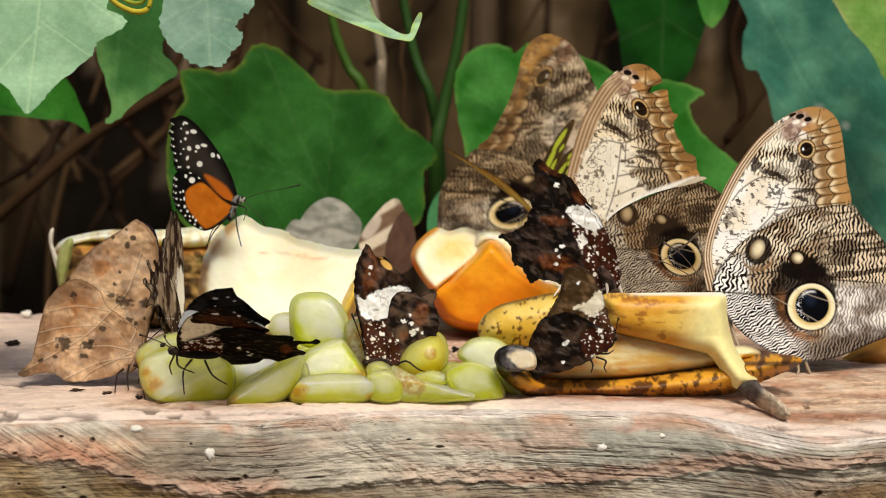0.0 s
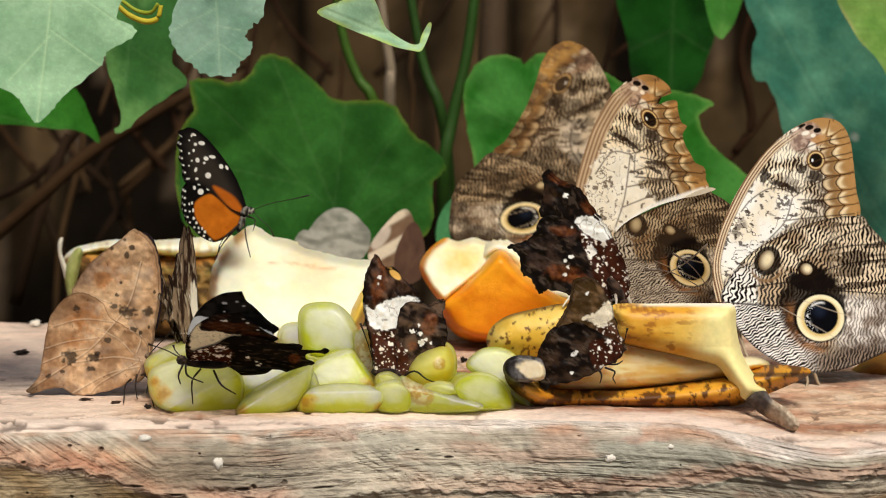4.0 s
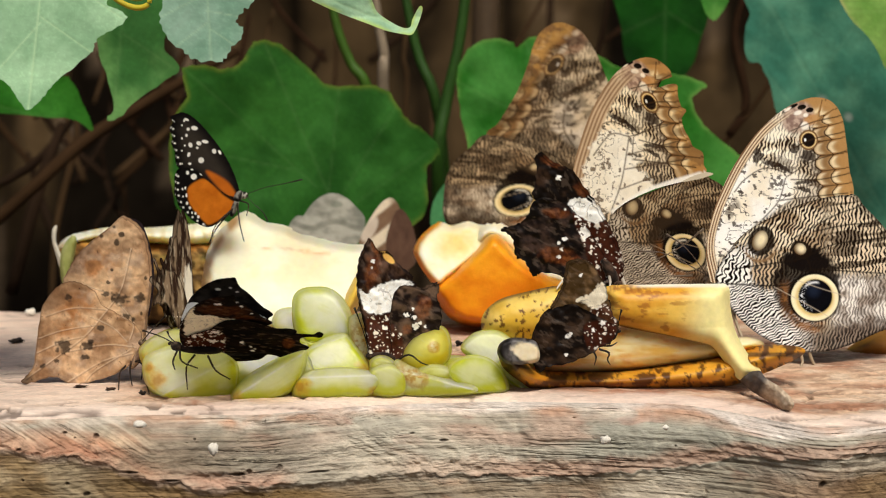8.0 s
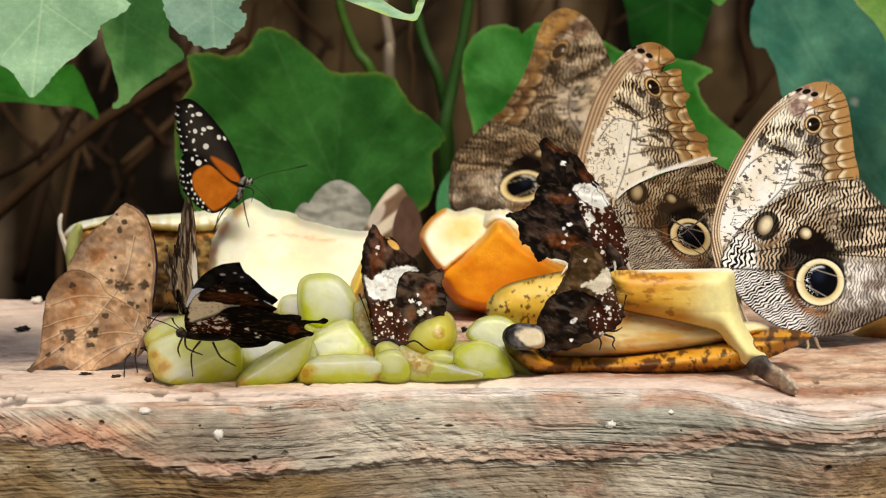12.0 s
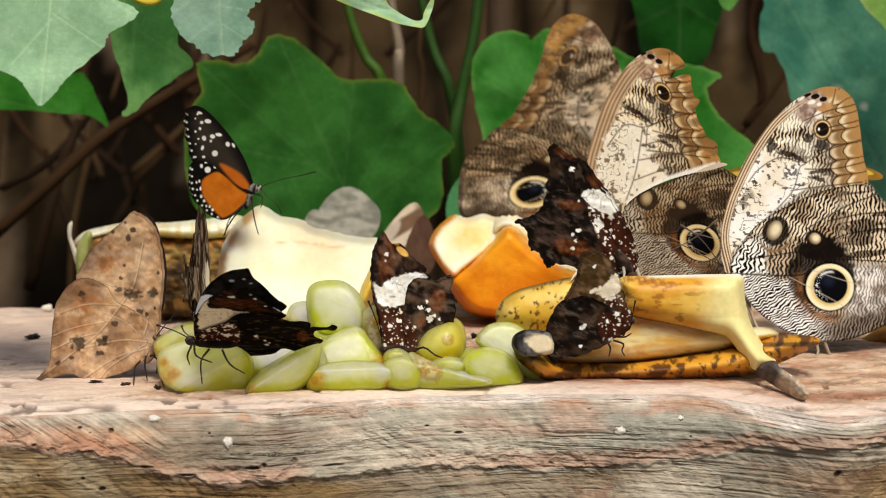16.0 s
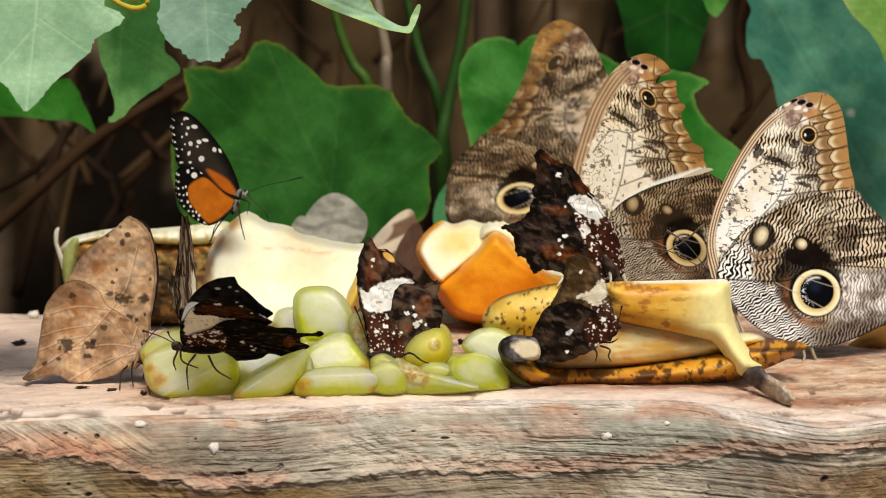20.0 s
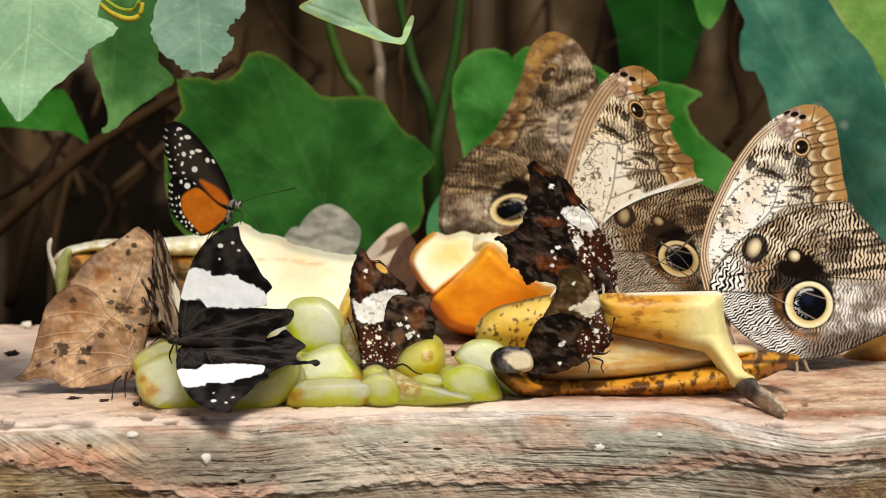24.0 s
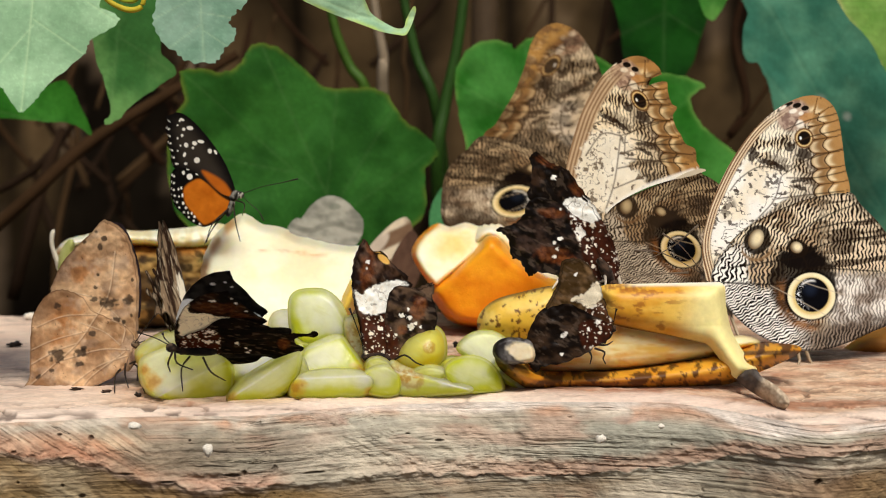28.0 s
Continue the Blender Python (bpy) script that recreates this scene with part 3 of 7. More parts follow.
def plants():
    # pale leaves hanging in front, on one climbing stem that passes above the table
    at = (-0.05, 0.02, 0.30)
    front = thing("climbing_vine", at, "climbing vine with pale green lobed leaves hanging over the table", "plant")
    tube("stem", [spot(-200, -420, 0.0), spot(60, -330, -0.01), spot(420, -350, 0.02), spot(800, -330, 0.05), (0.3, 0.3, 0.45), (0.38, 0.45, -0.9)], [0.002, 0.0025, 0.003, 0.003, 0.004, 0.006], STEM, front, at, 8, lin("#6f7f3a"))
    leaf_a = toothed([(-260, -60), (-150, -190), (20, -260), (150, -200), (200, -60), (190, 5), (212, 18), (225, 32), (205, 50), (178, 64), (168, 78), (165, 90), (150, 103), (100, 145), (88, 158), (72, 178), (52, 195), (42, 190), (22, 160), (8, 145), (-60, 110), (-200, 40)], 3.0, 7, 3)
    blade("leaf", leaf_a, -0.02, front, at, (95, -230), (50, 194), [((80, -60), (215, 32)), ((72, 30), (160, 92)), ((80, -60), (-180, 40)), ((72, 40), (0, 120))], "#7fa37c", "#9cbf96", bend=lambda u, v: 0.00013 * (60 - v) - 0.00002 * np.abs(u - 70), seed=1, matl=PALE_LEAF, veined=0.55, size=2.2)
    leaf_b = toothed([(305, -40), (380, -90), (450, -50), (447, 5), (430, 20), (418, 38), (430, 50), (428, 68), (410, 85), (398, 104), (385, 110), (345, 106), (325, 92), (300, 72), (285, 45), (285, 20)], 6.0, 6, 5)
    blade("leaf", leaf_b, 0.0, front, at, (362, -80), (374, 108), [((364, -10), (285, 30)), ((366, 20), (428, 30)), ((368, 40), (310, 84)), ((370, 50), (415, 80))], "#668770", "#819f89", bend=lambda u, v: 0.00014 * (40 - v), seed=2, size=3.0, matl=PALE_LEAF, veined=0.35)
    leaf_c = [(545, -8), (600, -30), (640, -35), (660, 5), (668, 22), (690, 38), (712, 49), (726, 48), (730, 34), (742, 12), (748, 14), (744, 32), (735, 54), (728, 62), (715, 61), (685, 55), (655, 44), (610, 27), (570, 10)]
    blade("leaf", leaf_c, 0.04, front, at, (560, -10), (728, 58), [((640, 20), (660, 0))], "#8fb592", "#b0d2ac", rim="#b4c648", bend=lambda u, v: -0.0002 * np.clip(v - 30, 0, 40), seed=3, size=2.5, matl=PALE_LEAF, veined=0.3)
    blade("leaf", toothed([(165, -40), (240, -60), (320, -10), (300, 50), (290, 85), (318, 120), (290, 145), (240, 180), (215, 205), (195, 215), (190, 208), (202, 190), (190, 140), (172, 80)], 2.5, 8, 6), 0.19, front, at, (225, -50), (200, 208), [((218, 60), (310, 122)), ((222, 20), (170, 80))], "#3a6c34", "#679654", bend=lambda u, v: 0.0001 * (u - 230), seed=4)
    tube("tendril", [spot(185, -20, 0.02), spot(210, 2, 0.02), spot(240, 14, 0.02), spot(262, 8, 0.02), spot(268, -15, 0.02)], [0.0009, 0.0011, 0.0008], STEM, front, at, 6, lin("#b7a52a"))
    tube("tendril", [spot(195, -25, 0.025), spot(225, -5, 0.025), spot(250, -2, 0.022), spot(262, -18, 0.02)], [0.0007, 0.0008, 0.0006], STEM, front, at, 6, lin("#8f9a2c"))
    for a, b, c in (((95, -230, -0.02), (150, -300, -0.01), (180, -345, 0.0)), ((362, -80, 0.0), (380, -200, 0.01), (400, -348, 0.02)), ((580, -25, 0.04), (600, -180, 0.04), (620, -345, 0.035)), ((225, -50, 0.19), (260, -200, 0.12), (300, -345, 0.01))):
        tube("petiole", [spot(*a), spot(*b), spot(*c)], [0.0008, 0.001, 0.0012], STEM, front, at, 6, lin("#7f9440"))

    # broad leaves behind the table
    at = (0.05, 0.33, -0.9)
    rear = thing("broadleaf_shrub", at, "shrub with broad dark green lobed leaves behind the table", "plant")
    big = toothed([(300, 250), (312, 200), (330, 172), (322, 128), (330, 118), (360, 116), (398, 122), (425, 112), (440, 90), (452, 74), (475, 72), (505, 85), (540, 115), (575, 148), (610, 152), (660, 152), (690, 165), (708, 195), (725, 215), (752, 232), (778, 262), (772, 280), (755, 300), (757, 340), (750, 380), (700, 420), (600, 450), (450, 440), (340, 400), (305, 340)], 3.0, 9, 7)
    blade("leaf", big, 0.27, rear, at, (640, 480), (470, 80), [((560, 330), (330, 125)), ((580, 360), (600, 155)), ((600, 380), (765, 265)), ((520, 300), (320, 260)), ((590, 370), (700, 190))], "#22501a", "#346a28", rim="#6a7c2c", seed=11, veined=0.07, bend=lambda u, v: 0.00006 * (u - 540))
    blade("leaf", toothed([(808, 140), (815, 110), (835, 82), (870, 68), (905, 74), (915, 84), (940, 66), (985, 70), (1060, 100), (1120, 128), (1190, 130), (1230, 140), (1252, 152), (1240, 160), (1225, 175), (1235, 205), (1260, 235), (1300, 268), (1318, 300), (1260, 400), (1000, 440), (860, 360), (822, 230), (812, 180)], 2.5, 9, 8), 0.30, rear, at, (1080, 440), (930, 74), [((1010, 250), (812, 145)), ((1040, 330), (1245, 155)), ((990, 200), (835, 260))], "#286a1d", "#4a8c3c", seed=12, rim="#6fa04a")
    blade("leaf", toothed([(1310, -60), (1450, -90), (1640, 60), (1800, 300), (1760, 560), (1600, 600), (1470, 420), (1400, 300), (1372, 190), (1350, 120), (1322, 105), (1318, 60), (1325, 25)], 4.0, 9, 9), 0.31, rear, at, (1700, 620), (1330, -50), [((1560, 380), (1325, 90)), ((1520, 300), (1700, 160)), ((1440, 150), (1530, 20))], "#3a7560", "#5a9276", seed=13, bend=lambda u, v: -0.00005 * (u - 1400), spots=[(1502, 208, 9, "#a8b4a8"), (1455, 178, 11, "#93a59a")])
    blade("leaf", toothed([(1470, -60), (1600, -120), (1700, 40), (1640, 140), (1590, 160), (1567, 120), (1540, 70), (1500, 25)], 2.0, 9, 10), 0.24, rear, at, (1680, -90), (1575, 150), [((1620, 20), (1500, 20))], "#5f8f3a", "#86ad58", rim="#b9b57a", seed=14)
    blade("leaf", toothed([(1085, -60), (1240, -80), (1255, 10), (1240, 70), (1215, 130), (1160, 145), (1110, 110), (1098, 40)], 2.0, 9, 11), 0.42, rear, at, (1180, -70), (1175, 140), [((1180, 20), (1240, 60)), ((1180, 20), (1100, 60))], "#0e330b", "#1a5014", seed=15)
    blade("leaf", [(1235, -60), (1300, -60), (1290, 0), (1272, 30), (1262, 36), (1245, 15)], 0.33, rear, at, (1270, -60), (1264, 34), [], "#3f7f2f", "#5f9a45", seed=16)
    blade("leaf", toothed([(-120, 120), (-40, 130), (60, 150), (110, 135), (128, 145), (150, 190), (165, 232), (130, 212), (80, 208), (-20, 200), (-120, 210)], 2.0, 9, 12), 0.28, rear, at, (-120, 160), (162, 228), [], "#1f5a12", "#3a7a28", seed=17)
    blade("leaf", [(762, 395), (770, 350), (800, 318), (850, 330), (870, 400), (840, 440), (780, 440)], 0.29, rear, at, (840, 440), (800, 320), [], "#2f6f3f", "#4f8f5a", seed=18)
    stalks = [([(640, 480, 0.27), (660, 640, 0.33), (700, 900, 0.4)], "#3d6a2c", 0.003), ([(1080, 440, 0.30), (1060, 640, 0.35), (1000, 900, 0.4)], "#3d6a2c", 0.003), ([(1700, 620, 0.31), (1650, 760, 0.36), (1500, 1000, 0.42)], "#3d6a2c", 0.004),
              ([(840, -160, 0.36), (815, 60, 0.36), (790, 180, 0.36), (775, 300, 0.36), (790, 600, 0.40)], "#264610", 0.003), ([(690, -160, 0.38), (735, 80, 0.38), (775, 200, 0.38), (800, 500, 0.42)], "#24430f", 0.0026),
              ([(570, -120, 0.36), (592, 30, 0.36), (620, 110, 0.36), (655, 175, 0.36), (690, 420, 0.4)], "#35540f", 0.0024), ([(650, -120, 0.44), (668, 30, 0.44), (680, 100, 0.44), (678, 165, 0.44), (690, 600, 0.5)], "#8a7a64", 0.0026)]
    for path, c, r in stalks:
        tube("stalk", [spot(*p) for p in path], [r * 0.8, r, r * 1.3], STEM, rear, at, 8, lin(c))
    for a in ((1680, -90, 0.24), (1180, -70, 0.42), (1270, -60, 0.33), (-120, 160, 0.28), (840, 440, 0.29)):
        end = (-0.32, 0.4, 0.3) if a[0] < 0 else (0.02 + (a[0] - 784) * 0.00012, 0.45, 0.32 if a[1] < 100 else -0.3)
        tube("petiole", [spot(*a), 0.5 * (spot(*a) + np.array(end)) + [0, 0.02, 0.02], end], [0.001, 0.0014, 0.002], STEM, rear, at, 6, lin("#4f7a34"))
    tube("trunk", [(0.05, 0.47, -0.9), (0.06, 0.45, -0.3), (0.02, 0.46, 0.1), (0.05, 0.45, 0.34)], [0.012, 0.010, 0.008, 0.004], STEM, rear, at, 10, lin("#4a3a28"))
    # dry roots and stalks on the bank
    rng = np.random.RandomState(4)
    roots = [[(-40, 420, 0.44), (60, 330, 0.44), (150, 250, 0.45), (260, 180, 0.46), (420, 90, 0.48)], [(20, 520, 0.48), (70, 330, 0.48), (110, 220, 0.5)], [(90, 560, 0.5), (100, 400, 0.5), (135, 250, 0.5), (130, 190, 0.5)],
             [(-30, 340, 0.5), (60, 290, 0.5), (140, 200, 0.5)], [(1290, 240, 0.5), (1320, 180, 0.5), (1300, 60, 0.5), (1330, -40, 0.5)], [(1250, 280, 0.5), (1310, 220, 0.5), (1380, 120, 0.5)], [(1050, 120, 0.5), (1070, 40, 0.5), (1085, -60, 0.5)], [(700, 420, 0.5), (720, 160, 0.5), (715, 90, 0.5), (740, -60, 0.52)]]
    for i in range(60):
        u, v = (rng.uniform(-60, 1560) if i % 2 else rng.uniform(-60, 420)), rng.uniform(-60, 560)
        dx = rng.uniform(-110, 110)
        roots.append([(u, v, 0.78), (u + dx, v - 90, 0.80), (u + dx * 1.5 + rng.uniform(-30, 30), v - 190, 0.82)])
    # Root browns dimmed to the bank's tone, shade included in the colour.
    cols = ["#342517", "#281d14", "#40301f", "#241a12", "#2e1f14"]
    for i, path in enumerate(roots):
        r = 0.0035 if i < 2 else rng.uniform(0.0012, 0.003)
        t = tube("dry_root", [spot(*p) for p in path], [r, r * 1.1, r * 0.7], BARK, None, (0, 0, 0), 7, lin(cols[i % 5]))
        tagged(t, "dry brown root hanging on the shaded bank", "root", group="dry roots on the bank")


ground()
bank()
table_slab()
crumbs()
plants()


# ---- fruit ----
def grape_piece(points, y, thick, deep, milk, rim=None, scar=None, seed=0, label="cut pale green grape in the pile of fruit", streak=30, crease=None, slope=(0.00013, 0.00008), browns=(), rounding=7, tilt=(0.0, 0.00006)):
    """A cut grape: wet translucent flesh with flat cut faces that meet in a crease, skin behind."""
    p = np.array(points, float)
    p = p.mean(0) + (p - p.mean(0)) * 1.05
    points = p.tolist()
    at = spot(p[:, 0].mean(), p[:, 1].max(), y)
    root = thing("grape", at, label, "grape", "pile of cut grapes")
    w = math.radians(streak)
    mu, mv = p[:, 0].mean(), p[:, 1].mean()
    top, low = p[:, 1].min(), p[:, 1].max()

    def side(u, v):
        x0, y0, x1, y1 = crease
        return ((u - x0) * (y1 - y0) - (v - y0) * (x1 - x0)) / math.hypot(x1 - x0, y1 - y0)

    def relief(u, v):
        r = 0.0004 * (fbm(u / 30, v / 30, seed + 6) - 0.5) + 0.00004 * (fbm(u / 5, v / 5, seed + 16) - 0.5)
        if crease:
            s = side(u, v)
            r = r + 0.002 - slope[0] * np.clip(s, 0, 60) - slope[1] * np.clip(-s, 0, 60)
        return np.maximum(r, -0.45 * thick)

    def flesh(u, v, d):
        a, b = u * math.cos(w) + v * math.sin(w), -u * math.sin(w) + v * math.cos(w)
        # Uneven cloudiness, plus brightness of the upper flesh put into the colour.
        cloud_light = 0.55 * fbm(u / 42, v / 42, seed) + 0.3 * step(2, 26, d) + 0.35 * step(low, top, v)
        c = mix(lin(deep), lin(milk), step(0.42, 0.82, cloud_light))
        c = mix(c, lin("#f2f4cc"), 0.16 * step(0.60, 0.75, fbm(a / 34, b / 6, seed + 7)) * step(4, 12, d))
        c = mix(c, lin("#9fb024"), 0.2 * step(0.60, 0.74, fbm(a / 40, b / 8, seed + 8)))
        if crease:
            s = side(u, v)
            # Paler facet and a highlight line painted along the crease.
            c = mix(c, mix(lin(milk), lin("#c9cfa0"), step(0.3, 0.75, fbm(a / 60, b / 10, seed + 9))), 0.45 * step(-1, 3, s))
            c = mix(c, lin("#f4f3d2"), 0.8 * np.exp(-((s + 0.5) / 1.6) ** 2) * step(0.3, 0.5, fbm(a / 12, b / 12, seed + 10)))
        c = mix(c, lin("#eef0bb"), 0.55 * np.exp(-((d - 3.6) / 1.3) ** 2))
        c = mix(c, lin(rim or "#b9c030"), 0.8 * step(3.0, 1.2, d))
        for bu, bv, br in browns:
            e = np.hypot(u - bu, v - bv) / br + 0.9 * (fbm(u / 9, v / 9, seed + 11) - 0.5)
            c = mix(c, lin("#c98a2a"), 0.75 * step(1.2, 0.4, e))
            c = mix(c, lin("#8a4a16"), 0.7 * step(0.55, 0.15, e))
        if scar:
            e = ell(u, v, *scar) + 0.7 * (fbm(u / 7, v / 7, seed + 4) - 0.5)
            c = mix(c, mix(lin("#a3601c"), lin("#f0d6a6"), step(0.3, 0.7, fbm(u / 5, v / 5, seed + 5))), 0.9 * step(1.15, 0.55, e))
            c = mix(c, lin("#8a4a14"), 0.6 * np.exp(-((e - 0.95) / 0.2) ** 2))
        return c ** np.array([0.56, 0.70, 0.95])
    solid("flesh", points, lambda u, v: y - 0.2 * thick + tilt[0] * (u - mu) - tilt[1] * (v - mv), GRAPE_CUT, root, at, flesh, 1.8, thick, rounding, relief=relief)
    small = [(0.96 * (a - mu) + mu, 0.96 * (b - mv) + mv) for a, b in points]
    solid("skin", small, y + 0.85 * thick, GRAPE, root, at, lambda u, v, d: mix(lin(deep), lin(milk), 0.4 + 0 * u) ** np.array([0.8, 0.8, 0.9]), 3.0, thick * 1.1, 28)
    return root


def grapes():
    G = grape_piece
    G([(519, 556), (521, 528), (534, 514), (560, 510), (584, 513), (606, 530), (620, 556), (627, 590), (611, 603), (588, 607), (560, 612), (536, 606), (523, 585)], 0.050, 0.020, "#b3cc22", "#f0f5d2", seed=301, rounding=16, crease=(586, 512, 632, 600), slope=(0.0002, 0.00002), label="plump pale green grape half standing on edge")
    G([(528, 592), (550, 600), (580, 604), (575, 622), (540, 622), (526, 610)], 0.040, 0.010, "#a3b81c", "#c6d45c", seed=303)
    G([(533, 655), (536, 632), (556, 610), (588, 595), (612, 593), (628, 612), (648, 640), (655, 655), (640, 662), (580, 664)], 0.026, 0.016, "#b4cd28", "#e2eab0", seed=305, tilt=(0, 0.00016), browns=[(648, 654, 22)], crease=(552, 615, 618, 592), slope=(0.0003, 0.00004))
    G([(521, 700), (524, 678), (545, 659), (592, 652), (642, 655), (668, 667), (668, 688), (646, 703), (590, 707), (540, 706)], 0.010, 0.014, "#bccb38", "#e7ecbc", seed=307, streak=5, browns=[(534, 686, 20), (662, 694, 12)], crease=(545, 668, 666, 664), slope=(0.0003, 0.00005))
    G([(410, 704), (418, 686), (440, 664), (480, 640), (516, 621), (541, 612), (538, 650), (526, 681), (500, 701), (460, 713), (425, 713)], 0.010, 0.015, "#b6c62a", "#dce49a", seed=309, streak=-32, browns=[(418, 702, 16)], crease=(416, 702, 532, 628), slope=(0.00022, 0.00008), label="long slice of green grape with browning skin edge")
    G([(655, 656), (690, 644), (717, 660), (720, 690), (706, 703), (670, 702), (654, 690)], 0.010, 0.014, "#aac226", "#dfe8a4", seed=311)
    G([(699, 646), (707, 638), (732, 650), (772, 662), (818, 672), (845, 686), (832, 698), (780, 702), (735, 704), (711, 697), (701, 672)], 0.011, 0.012, "#b9cc40", "#eef2c8", scar=(728, 664, 30, 20, 30), seed=313, streak=14, crease=(736, 664, 840, 690), slope=(0.0002, 0.00006), label="halved grape with a browned, drying end")
    G([(704, 632), (714, 602), (738, 583), (768, 576), (788, 584), (797, 608), (794, 636), (776, 652), (745, 658), (716, 650)], 0.034, 0.022, "#e0b428", "#f4d662", scar=(768, 614, 10, 10, 0), seed=315, rounding=36, label="yellowing whole grape with a brown stem scar")
    G([(796, 648), (815, 634), (845, 630), (872, 640), (892, 664), (897, 692), (860, 697), (820, 693), (796, 668)], 0.016, 0.014, "#9cb81e", "#d2dea6", seed=317, tilt=(0.0001, 0.0001))
    G([(818, 616), (829, 600), (850, 588), (882, 588), (908, 606), (932, 645), (946, 684), (938, 694), (916, 690), (882, 666), (850, 644), (826, 628)], 0.036, 0.014, "#b2d024", "#e2ecb6", rim="#8fb41a", seed=319, streak=45, crease=(824, 618, 938, 694), slope=(0.00003, 0.00028), label="grape half with pale cut face leaning on the banana")
    G([(255, 650), (262, 630), (290, 617), (330, 608), (380, 614), (414, 640), (418, 672), (406, 702), (350, 708), (300, 706), (273, 694), (260, 676)], 0.014, 0.018, "#bcc83c", "#e6ebbc", seed=321, streak=-20, browns=[(276, 672, 24), (264, 652, 12)], crease=(285, 700, 400, 640), slope=(0.00003, 0.00016))
    G([(398, 645), (430, 620), (480, 612), (508, 618), (494, 648), (452, 674), (416, 692), (398, 682)], 0.022, 0.014, "#c2cc60", "#f2f4dc", seed=323, streak=-25)
    G([(248, 618), (275, 594), (310, 580), (334, 588), (322, 616), (290, 622), (260, 648)], 0.030, 0.012, "#c8c85c", "#ecedc6", seed=325, streak=-30, browns=[(256, 636, 14)])
    G([(618, 565), (646, 558), (658, 580), (664, 620), (658, 656), (634, 642), (620, 610)], 0.036, 0.014, "#c9a766", "#ecdfc0", scar=(640, 600, 16, 36, 0), seed=327, label="halved grape gone brown and soft")
    G([(483, 578), (489, 553), (510, 545), (531, 551), (538, 582), (510, 594)], 0.075, 0.014, "#c8d68c", "#eef2d8", seed=329)
    G([(772, 657), (790, 634), (812, 630), (834, 640), (816, 664), (790, 672)], 0.034, 0.012, "#96ac1e", "#c2ce6a", seed=331)
    G([(505, 640), (540, 625), (556, 660), (530, 690), (505, 680)], 0.016, 0.012, "#aabe2c", "#d6e08a", seed=339)
    G([(655, 640), (680, 630), (705, 650), (690, 680), (660, 676)], 0.018, 0.012, "#a9b82c", "#d2da88", seed=341)
    G([(738, 655), (770, 645), (800, 655), (790, 676), (750, 676)], 0.012, 0.012, "#a3b22a", "#ccd886", seed=343)
    G([(660, 600), (700, 600), (722, 630), (716, 660), (680, 664), (656, 640)], 0.044, 0.016, "#a9b82c", "#ced688", seed=333)


